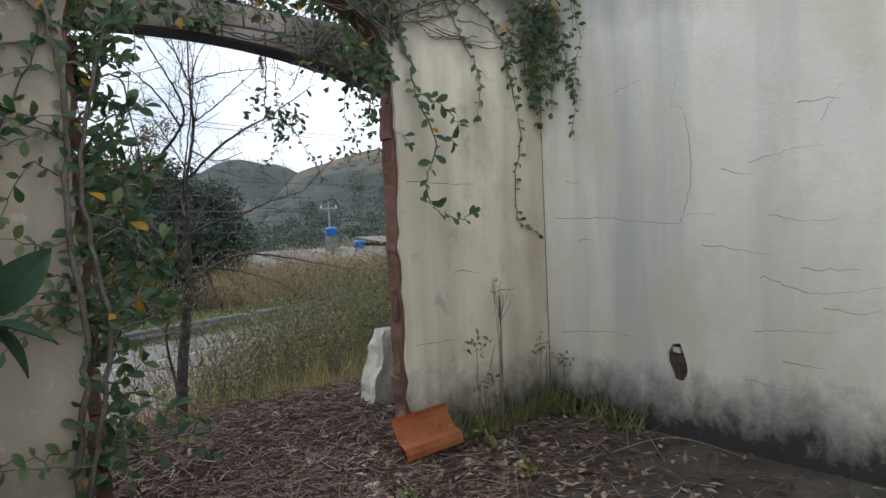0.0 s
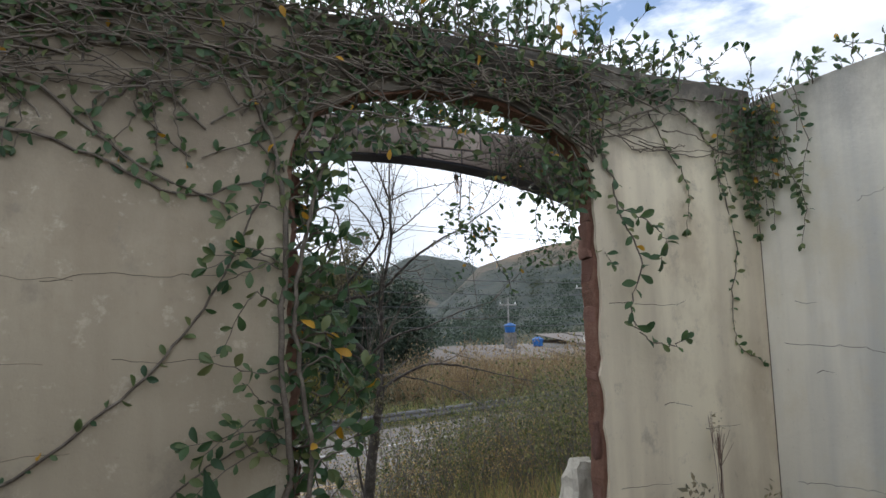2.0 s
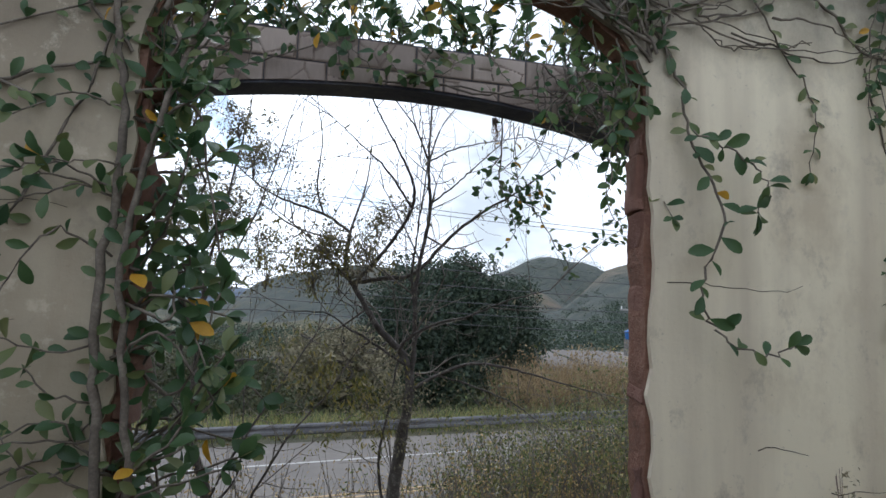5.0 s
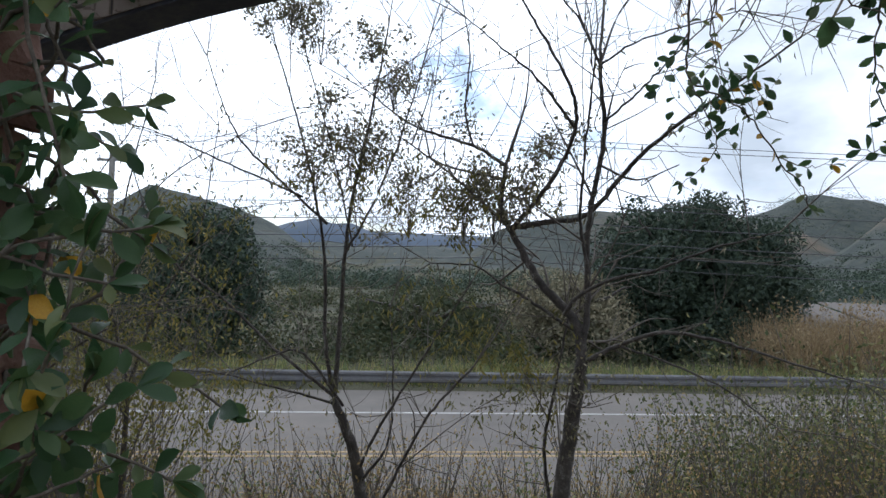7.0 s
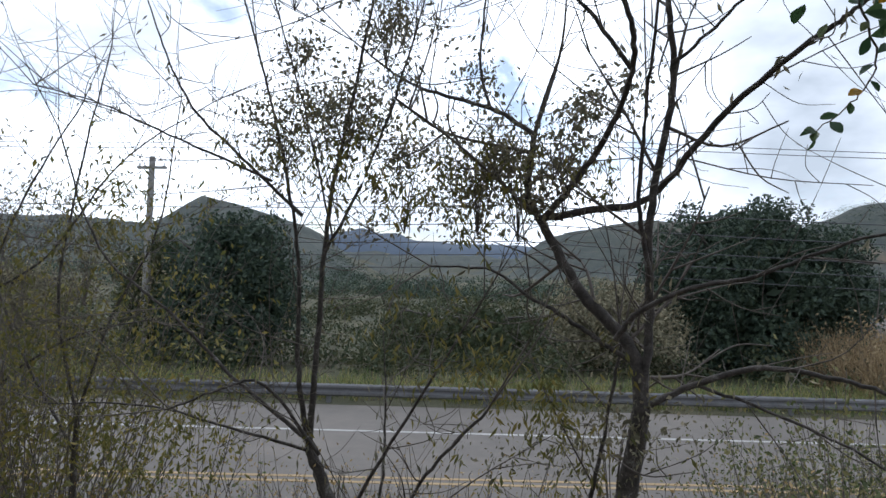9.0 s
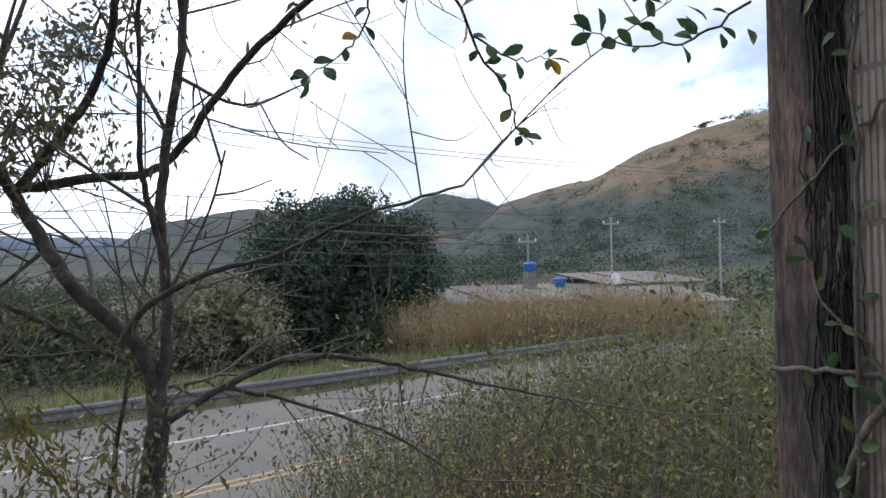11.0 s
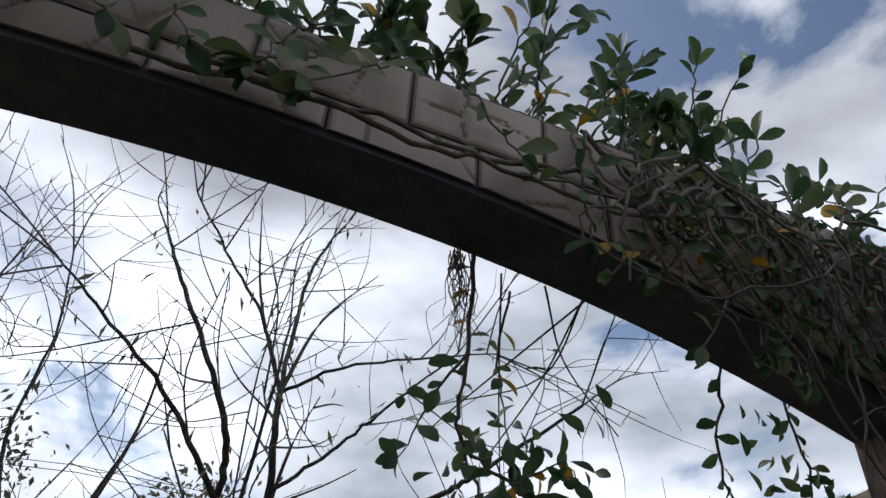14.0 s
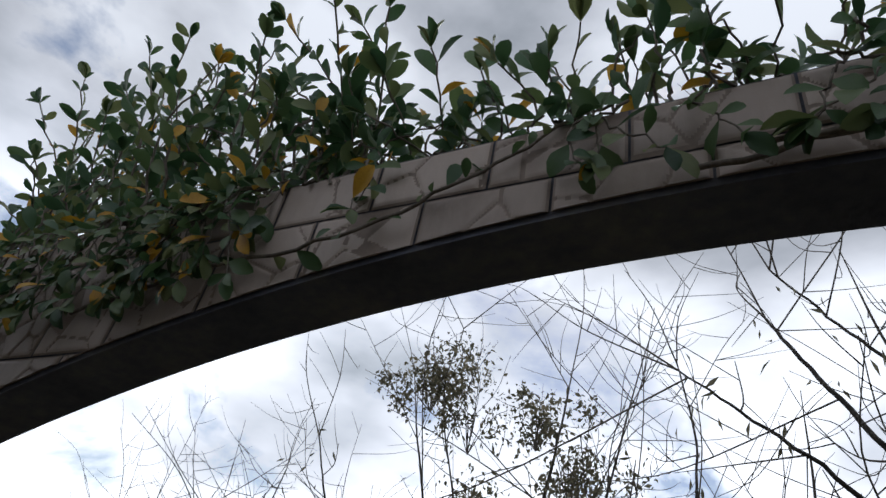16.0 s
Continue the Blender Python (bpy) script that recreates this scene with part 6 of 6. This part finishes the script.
def hanging_branch():
    v = empty("hanging_vine", "leafy vine branch hanging free from the arch", "vine", (2.8, BEAM_Y1 + 0.04, 2.6))
    o = np.array(v.location)
    tb, lv = Tubes(5), Leaves()
    for pts, r0, leaf, gap in (
            ([(2.78, 4.92, 2.72), (2.80, 4.98, 2.5), (2.82, 5.05, 2.33), (2.95, 5.05, 2.25), (3.05, 5.02, 2.16), (3.2, 5.1, 2.0), (3.32, 5.15, 1.88), (3.36, 5.16, 1.79)], 0.006, 0.05, 0.05),
            ([(2.80, 4.98, 2.5), (2.74, 5.06, 2.38), (2.7, 5.1, 2.28)], 0.004, 0.062, 0.03),
            ([(2.82, 5.05, 2.33), (2.9, 5.1, 2.2), (2.98, 5.2, 2.08), (2.95, 5.24, 2.0), (2.84, 5.2, 1.9)], 0.004, 0.055, 0.04),
            ([(2.95, 5.05, 2.25), (3.05, 5.0, 2.3), (3.1, 5.0, 2.22)], 0.003, 0.055, 0.03),
            ([(2.92, 5.0, 2.7), (2.9, 5.02, 2.5), (2.95, 5.05, 2.3)], 0.004, 0.05, 0.045),
            ([(3.2, 5.1, 2.0), (3.32, 5.12, 1.97), (3.42, 5.12, 1.98)], 0.003, 0.05, 0.06),
            ([(3.5, 4.92, 2.6), (3.52, 5.0, 2.4), (3.55, 5.0, 2.2), (3.62, 4.98, 2.1)], 0.005, 0.055, 0.045),
            ([(3.7, 4.92, 2.55), (3.75, 4.95, 2.3), (3.65, 4.98, 2.18), (3.55, 5.0, 2.12)], 0.004, 0.055, 0.045),
            ([(3.86, 4.9, 2.1), (3.75, 4.98, 2.02), (3.6, 5.02, 2.0), (3.5, 5.05, 2.03)], 0.004, 0.06, 0.05)):
        leafy_stem(tb, lv, np.array(pts) - o, r0, r0 * 0.4, leaf, gap, (0, -0.8, 0.2), 6, 0.004)
    for k in range(70):
        c = np.array((2.96, 5.06, 2.27)) + rng.normal(0, 1, 3) * (0.11, 0.05, 0.1)
        lv.add(c - o, unit(rng.normal(0, 0.7, 3) + (0, 0, -0.5)), unit(rng.normal(0, 0.5, 3) + (0, -0.8, 0.3)), rng.uniform(0.04, 0.075))
    for k in range(60):
        c = np.array((3.68, 4.95, 2.3)) + rng.normal(0, 1, 3) * (0.1, 0.05, 0.16)
        lv.add(c - o, unit(rng.normal(0, 0.7, 3) + (0, 0, -0.5)), unit(rng.normal(0, 0.5, 3) + (0, -0.8, 0.3)), rng.uniform(0.04, 0.065))
    for k in range(5):
        c = np.array((rng.uniform(2.75, 3.1), 4.92, 2.69))
        e = np.array((2.96, 5.06, 2.27)) + rng.normal(0, 0.12, 3)
        tb.add(curve_through(np.array([c, (c + e) / 2 + rng.normal(0, 0.05, 3), e]) - o, 6), 0.003, 0.0015)
    tb.build_stems(v, M_VINE)
    lv.build(v, 80, 0.04)
    r = empty("root_tuft", "withered tuft of hanging aerial roots", "roots", (2.73, 4.9, 2.69))
    t2 = Tubes(3)
    for k in range(22):
        x, yy = rng.normal(0, 0.012), rng.normal(0, 0.012)
        L = rng.uniform(0.1, 0.26)
        t2.add(curve_through([(x, yy, 0.01), (x + rng.normal(0.005, 0.01), yy, -L * 0.5), (x + rng.normal(0.02, 0.02), yy + rng.normal(0, 0.015), -L)], 4, 0.004), 0.002, 0.0008)
    t2.build("root_tangle", M_STICK, r)["kind"] = "stuff"


hanging_branch()


def side_vine():
    v = empty("side_vine", "bare woody vine stems on the ribbed mortar wall", "vine", (SIDE_X - 0.02, 4.5, 1.0))
    o = np.array(v.location)
    tb, lv = Tubes(6), Leaves()
    x = SIDE_X - 0.018

    def stem(pts, r0, r1, leaf=0.05, gap=0.09):
        leafy_stem(tb, lv, np.array([(x - 0.02 * rng.random(), a, b) for a, b in pts]) - o, r0, r1, leaf, gap, (-1, -0.2, 0.2), 6, 0.004)

    stem([(4.74, 0.3), (4.72, 0.9), (4.66, 1.12), (4.60, 1.19), (4.52, 1.28), (4.42, 1.42), (4.3, 1.6), (4.1, 1.9)], 0.011, 0.007)
    stem([(4.88, 1.21), (4.72, 1.23), (4.62, 1.23), (4.55, 1.27), (4.50, 1.36), (4.42, 1.5), (4.3, 1.62)], 0.007, 0.004)
    stem([(4.50, 1.28), (4.49, 1.6), (4.50, 2.0), (4.49, 2.4), (4.50, 2.85)], 0.008, 0.006)
    stem([(4.72, 0.7), (4.68, 1.1), (4.67, 1.5), (4.66, 1.9), (4.65, 2.3), (4.64, 2.75)], 0.006, 0.004, 0.04, 0.09)
    stem([(4.50, 1.80), (4.56, 1.80), (4.64, 1.76), (4.76, 1.66), (4.88, 1.54)], 0.005, 0.003, 0.04, 0.2)
    stem([(4.60, 1.19), (4.66, 1.3), (4.74, 1.36), (4.8, 1.5)], 0.005, 0.003, 0.04, 0.07)
    stem([(4.50, 1.86), (4.44, 1.9), (4.38, 1.93), (4.25, 1.95), (4.1, 1.9)], 0.004, 0.002, 0.05, 0.035)
    stem([(4.44, 1.42), (4.40, 1.55), (4.34, 1.62), (4.2, 1.7)], 0.004, 0.002, 0.055, 0.04)
    stem([(4.55, 1.27), (4.48, 1.26), (4.40, 1.32), (4.3, 1.36)], 0.004, 0.002, 0.05, 0.05)
    stem([(4.52, 2.05), (4.44, 2.2), (4.36, 2.4), (4.3, 2.6)], 0.005, 0.003, 0.05, 0.05)
    for k in range(12):
        yy = rng.uniform(3.8, 4.7)
        stem([(yy, 2.9), (yy + rng.normal(0, 0.05), 2.6), (yy + rng.normal(0, 0.08), rng.uniform(2.1, 2.5))], 0.005, 0.003, 0.06, 0.05)
    # invented thin strands that draw the dark band beside the column
    mat = Tubes(3)
    for k in range(220):
        a, b = rng.normal(4.735, 0.022), rng.uniform(0.1, 2.5)
        n = rng.uniform(0.15, 0.6)
        mat.add(curve_through(np.array([(SIDE_X - 0.006 - 0.012 * rng.random(), a + rng.normal(0, 0.012), b + n * q) for q in (0, 0.33, 0.66, 1)]) - o, 4, 0.003), rng.uniform(0.002, 0.005), 0.0015)
    mat.build("dark_strand_band", M_NEAR_BLACK, v, "thin dark strands added as a band by the column")["kind"] = "stuff"
    for k in range(14):
        a, b = rng.uniform(4.65, 4.85), rng.uniform(0.5, 2.3)
        lv.add(np.array((x - 0.02, a, b)) - o, unit((-0.4, rng.normal(0, 0.6), rng.normal(0, 0.8))), (-1, 0, 0.3), 0.045)
    tb.build_stems(v, M_VINE)
    lv.build(v, 60, 0.05)


side_vine()


def large_leaf():
    """A smooth, pointed leaf with a sunk midrib and side veins."""
    nu, nv = 12, 16
    v, f = [], []
    for j in range(nv + 1):
        t = j / nv
        w = 0.27 * math.sin(math.pi * t ** 0.85) ** 0.8 * (1 - 0.25 * t)
        for i in range(nu + 1):
            s = 2 * i / nu - 1
            vein = 0.006 * math.cos((t - 0.35 * abs(s)) * 2 * math.pi * 8)
            v.append((w * s, t, 0.10 * w / 0.27 * abs(s) ** 1.3 - 0.14 * t * t + vein * (1 - abs(s)) - (0.012 if i == nu // 2 else 0)))
    for j in range(nv):
        for i in range(nu):
            a = j * (nu + 1) + i
            f.append((a, a + 1, a + nu + 2, a + nu + 1))
    return fast_mesh("large_leaf", v, f, M_SPRIG, True)


sprig_leaf = large_leaf()


def near_sprig():
    v = empty("leafy_sprig", "young vine sprig with large glossy leaves by the room floor", "sprig", (0.62, 1.2, 0.0))
    o = np.array(v.location)
    tb, lv = Tubes(6), Leaves()
    tb.add(curve_through(np.array([(0.42, 1.55, 0.0), (0.5, 1.4, 0.6), (0.58, 1.28, 1.05), (0.638, 1.24, 1.27)]) - o, 8), 0.006, 0.004)
    c = np.array((0.638, 1.24, 1.27)) - o
    for d, u, s in (((0.12, 0.15, 1.0), (0.8, -0.6, 0.1), 0.105), ((0.62, 0.1, 0.78), (-0.3, -0.9, 0.3), 0.108), ((-0.85, 0.1, -0.2), (0.0, -0.25, 1.0), 0.075), ((0.7, -0.1, -0.25), (0.2, -0.25, 1.0), 0.075), ((-0.55, -0.2, -0.6), (-0.5, -0.3, 0.8), 0.075), ((0.5, -0.1, -0.75), (0.7, -0.4, 0.6), 0.075)):
        lv.add(c + np.array(d) * 0.008, unit(d), unit(u), s)
    for k in range(16):
        z = rng.uniform(0.3, 1.15)
        lv.add(np.array((0.5, 1.4, z)) - o, unit((rng.normal(0, 1), rng.normal(0, 1), 0.4)), (0, -0.3, 1), rng.uniform(0.06, 0.09))
    tb.build("stem", M_VINE, v)
    r = frames_for(np.array(lv.d), np.array(lv.u))
    for i, s in enumerate(lv.s):
        ob = new("leaf", sprig_leaf)
        m = Matrix(r[i].tolist()).to_4x4()
        m.translation = lv.p[i]
        ob.matrix_basis = m @ Matrix.Diagonal((s, s, s, 1))
        ob.parent = v


near_sprig()


# ---- on the floor ----
def mound_height(x, y):
    """The low heap of earth and dead stems across the doorway and porch."""
    e = np.clip(6 * np.minimum(np.minimum((x - 0.9) / 2.6, (3.5 - x) / 2.6), np.minimum((y - 3.0) / 2.1, (5.1 - y) / 2.1)), 0, 1)
    lumps = 0.85 + 0.25 * np.sin(x * 3.1 + 1.2 * np.sin(y * 2.3)) * np.cos(y * 2.7)
    return 0.11 * e * np.exp(-((y - 4.2) / 0.62) ** 2) * lumps


def litter():
    n = 15000
    x = np.where(rng.random(n) < 0.86, rng.normal(2.1, 0.8, n), rng.uniform(-0.5, 4.0, n))
    y = np.where(rng.random(n) < 0.86, rng.normal(3.9, 0.7, n), rng.uniform(0.6, 5.0, n))
    keep = (x < 4.02) & (x > -2.5) & (y < 5.2) & (y > 0.2) & ~((np.abs(y - 3.37) < 0.14) & ((x < OPEN_L + 0.03) | (x > OPEN_R - 0.03))) & ~((x > 3.86) & (y > 3.3))
    x, y = x[keep], y[keep]
    mound = mound_height(x, y)
    tb = Tubes(3)
    for a, b, m in zip(x, y, mound):
        L, ang = rng.uniform(0.05, 0.42) * (1.3 if rng.random() < 0.2 else 0.8), rng.uniform(0, math.pi)
        d = np.array((math.cos(ang), math.sin(ang), rng.normal(0, 0.12)))
        z = 0.006 + m + 0.025 * rng.random()
        c = np.array((a, b, z))
        bend = rng.normal(0, 0.02, 3)
        p = np.array([c - d * L / 2, c + bend, c + d * L / 2])
        p[:, 2] = np.maximum(p[:, 2], 0.003)
        tb.add(p, rng.uniform(0.0016, 0.0055), 0.0015)
    ob = tb.build("stick_litter", M_STICK)
    tagged(ob, "tangled dead sticks and stems strewn over the floor", "debris", kind="stuff")
    k = 5200
    px, py = rng.normal(2.3, 1.0, k), rng.normal(3.2, 1.0, k)
    ok = (px < 4.0) & (py > 0.3) & (py < 5.1) & ~((np.abs(py - 3.37) < 0.12) & ((px < OPEN_L) | (px > OPEN_R)))
    p = np.column_stack([px, py, 0.008 + mound_height(px, py) + 0.03 * rng.random(k)])[ok]
    d = rng.normal(0, 1, (len(p), 3))
    d[:, 2] *= 0.25
    up = rng.normal(0, 0.3, (len(p), 3)) + (0, 0, 1)
    ob = scatter("leaf_litter", LEAF2_V, LEAF2_F, p, frames_for(d, up), rng.uniform(0.02, 0.075, len(p)), M_LITTER)
    tagged(ob, "dry fallen leaves and chips among the sticks", "debris", kind="stuff")


litter()


def debris_mound():
    bm = bmesh.new()
    n = 40
    grid = []
    for i in range(n + 1):
        row = []
        for j in range(n + 1):
            x, y = 0.9 + 2.6 * i / n, 3.0 + 2.1 * j / n
            z = float(mound_height(x, y)) + 0.004
            row.append(bm.verts.new((x, y, z)))
        grid.append(row)
    for i in range(n):
        for j in range(n):
            bm.faces.new((grid[i][j], grid[i + 1][j], grid[i + 1][j + 1], grid[i][j + 1]))
    ob = part("earth_mound", bm, M_FLOOR, None)
    ob.data.shade_smooth()
    tagged(ob, "low mound of dark earth under the sticks", "earth", kind="stuff")


debris_mound()


def roof_tile():
    """A broken roof tile: a pan with a rolled edge, lying against the jamb."""
    prof = [(0.0, 0.03), (0.02, 0.045), (0.05, 0.05), (0.075, 0.035), (0.09, 0.012), (0.12, 0.0), (0.18, 0.0), (0.205, 0.01), (0.22, 0.03)]
    L = 0.30
    bm = bmesh.new()
    rows = []
    for k in range(7):
        q = k / 6
        ragged = 0.02 * noise.noise(Vector((k, 3, 1)))
        rows.append([bm.verts.new((L * q + (0.02 * noise.noise(Vector((i, q * 9, 0))) if k in (0, 6) else 0), a, h)) for i, (a, h) in enumerate(prof)])
    for a, b in zip(rows, rows[1:]):
        for i in range(len(prof) - 1):
            bm.faces.new((a[i], b[i], b[i + 1], a[i + 1]))
    bmesh.ops.solidify(bm, geom=bm.faces[:], thickness=0.014)
    bmesh.ops.recalc_face_normals(bm, faces=bm.faces[:])
    ob = part("roof_tile", bm, M_ROOFTILE, None)
    ob.matrix_world = pose(2.63, 3.13, 0.03, 50, -8, -16) @ Matrix.Scale(1.18, 4)
    tagged(ob, "broken orange terracotta roof tile leaning by the jamb", "roof tile")


roof_tile()


def plaster_lump():
    bm = bmesh.new()
    bmesh.ops.create_cube(bm, size=2)
    bmesh.ops.subdivide_edges(bm, edges=bm.edges[:], cuts=9, use_grid_fill=True)
    for v in bm.verts:
        c = v.co.copy()
        h = (c.z + 1) / 2
        wide = 0.185 - 0.115 * h ** 0.8 + (0.03 if 0.35 < h < 0.6 else 0)
        v.co = Vector((c.x * wide + 0.07 * h, c.y * (0.12 - 0.05 * h), 0.62 * h))
        v.co += 0.035 * noise.noise_vector(v.co * 5) + 0.02 * noise.noise_vector(v.co * 19) + 0.008 * noise.noise_vector(v.co * 60)
        v.co.z = max(v.co.z, 0)
    ob = part("plaster_block", bm, M_LUMP, None)
    ob.location = (3.16, 4.1, 0.0)
    tagged(ob, "worn white block of broken plaster on the porch", "rubble")


plaster_lump()


def chips():
    for k in range(26):
        x, y = rng.uniform(1.4, 3.3), rng.uniform(2.6, 4.4)
        if abs(y - 3.37) < 0.14 and not 1.3 < x < 2.6:
            continue
        s = rng.uniform(0.02, 0.055)
        bm = bmesh.new()
        bmesh.ops.create_icosphere(bm, subdivisions=2, radius=s)
        for v in bm.verts:
            v.co = Vector((v.co.x, v.co.y * 0.75, v.co.z * 0.35)) + 0.4 * s * noise.noise_vector(v.co * 30 + Vector((k, 0, 0)))
        ob = part("plaster_chip", bm, M_LUMP, None)
        ob.location = (x, y, 0.015 + float(mound_height(x, y)))
        tagged(ob, "small flake of pale broken plaster among sticks", "rubble", "plaster chips")


chips()


def dry_stalk(x, y, h, kind, seed):
    st = empty("dry_stalk", "thin dry weed stalk with a branched head by the wall" if kind else "thin weed with drooping leaf rosette by the wall", "weed", (x, y, 0), "weeds along the wall foot")
    tb = Tubes(4)
    r = np.random.default_rng(seed)
    for k in range(3 if kind else 2):
        dx = r.normal(0, 0.03)
        top = (dx * 1.5, r.normal(0, 0.02), h * r.uniform(0.85, 1.0))
        line = curve_through([(r.normal(0, 0.01), 0, 0), (dx, 0, h * 0.5), top], 6, 0.002)
        tb.add(line, 0.0035, 0.002)
        for s in range(4 if kind else 0):
            e = np.array(top) + (r.normal(0, 0.03), r.normal(0, 0.02), r.uniform(0.0, 0.06))
            tb.add([line[-3], (line[-3] + e) / 2, e], 0.002, 0.001)
    tb.build("stalk", M_STICK, st)
    n = 16 if kind else 26
    p = np.array((0, 0, h)) + r.normal(0, 0.022 if kind else 0.035, (n, 3))
    d = r.normal(0, 1, (n, 3)) + (0, 0, -0.3 if not kind else 0.6)
    scatter("head", LEAF2_V, LEAF2_F, p, frames_for(d, r.normal(0, 1, (n, 3))), r.uniform(0.012, 0.025, n) if kind else r.uniform(0.03, 0.055, n), M_SEED, st, False)


for a in ((3.50, 3.22, 0.98, 1, 1), (3.44, 3.18, 0.92, 1, 2), (3.28, 3.2, 0.6, 0, 3), (3.3, 3.15, 0.36, 0, 4), (3.88, 3.2, 0.48, 0, 5), (3.97, 3.1, 0.4, 0, 6)):
    dry_stalk(*a)


def wall_foot_weeds():
    r = np.random.default_rng(44)
    k = 1000
    t = r.random(k)
    on_n = r.random(k) < 0.7
    x = np.where(on_n, 2.85 + 1.2 * t, RIGHT_X - 0.05 - 0.1 * r.random(k))
    y = np.where(on_n, WALL_Y - 0.03 - 0.12 * r.random(k), WALL_Y - 0.8 * t)
    tilt = r.normal(0, 0.35, (k, 2))
    z = np.stack([tilt[:, 0], tilt[:, 1] - 0.2, np.ones(k)], -1)
    z /= np.linalg.norm(z, axis=1)[:, None]
    a = r.uniform(0, 6.28, k)
    xa = np.stack([np.cos(a), np.sin(a), np.zeros(k)], -1)
    ya = np.cross(z, xa)
    ya /= np.linalg.norm(ya, axis=1)[:, None]
    h = r.uniform(0.06, 0.26, k)
    ob = scatter("wall_foot_grass", BLADE_V, BLADE_F, np.column_stack([x, y, np.zeros(k)]), np.stack([np.cross(ya, z), ya, z], -1), np.stack([np.full(k, 0.007), h, h], -1), M_WEED, None, False)
    tagged(ob, "dark weeds and grass tufts along the wall foot", "weeds", kind="stuff")
    # loose bent stems lying in the corner
    tb = Tubes(4)
    for i in range(60):
        p = np.array((r.uniform(2.9, 4.0), r.uniform(2.3, 3.2), 0.01))
        d = np.array((r.normal(0, 1), r.normal(0, 1), 0)) * 0.16
        tb.add(curve_through([p, p + d + (0, 0, r.uniform(0.0, 0.12)), p + d * 2], 6), 0.003, 0.0015)
    tagged(tb.build("fallen_stems", M_STICK), "long bent dry stems lying on the floor", "debris", kind="stuff")
    for i, (px, py) in enumerate(((3.12, 2.95), (3.0, 2.55), (2.2, 2.6), (3.18, 3.08))):
        th = empty("seedling", "small seedling with pale yellow-green leaves on the floor", "seedling", (px, py, 0), "seedlings")
        t2, lv = Tubes(4), Leaves()
        for s in range(4):
            e = np.array((r.normal(0, 0.05), r.normal(0, 0.05), r.uniform(0.05, 0.16)))
            leafy_stem(t2, lv, [(0, 0, 0), e * 0.5, e], 0.002, 0.001, 0.05, 0.05, (0, -0.4, 0.9), 4, 0.002)
        t2.build("stem", M_WEED, th)
        lv.build(th, 0, 0.0, M_WEED)


wall_foot_weeds()
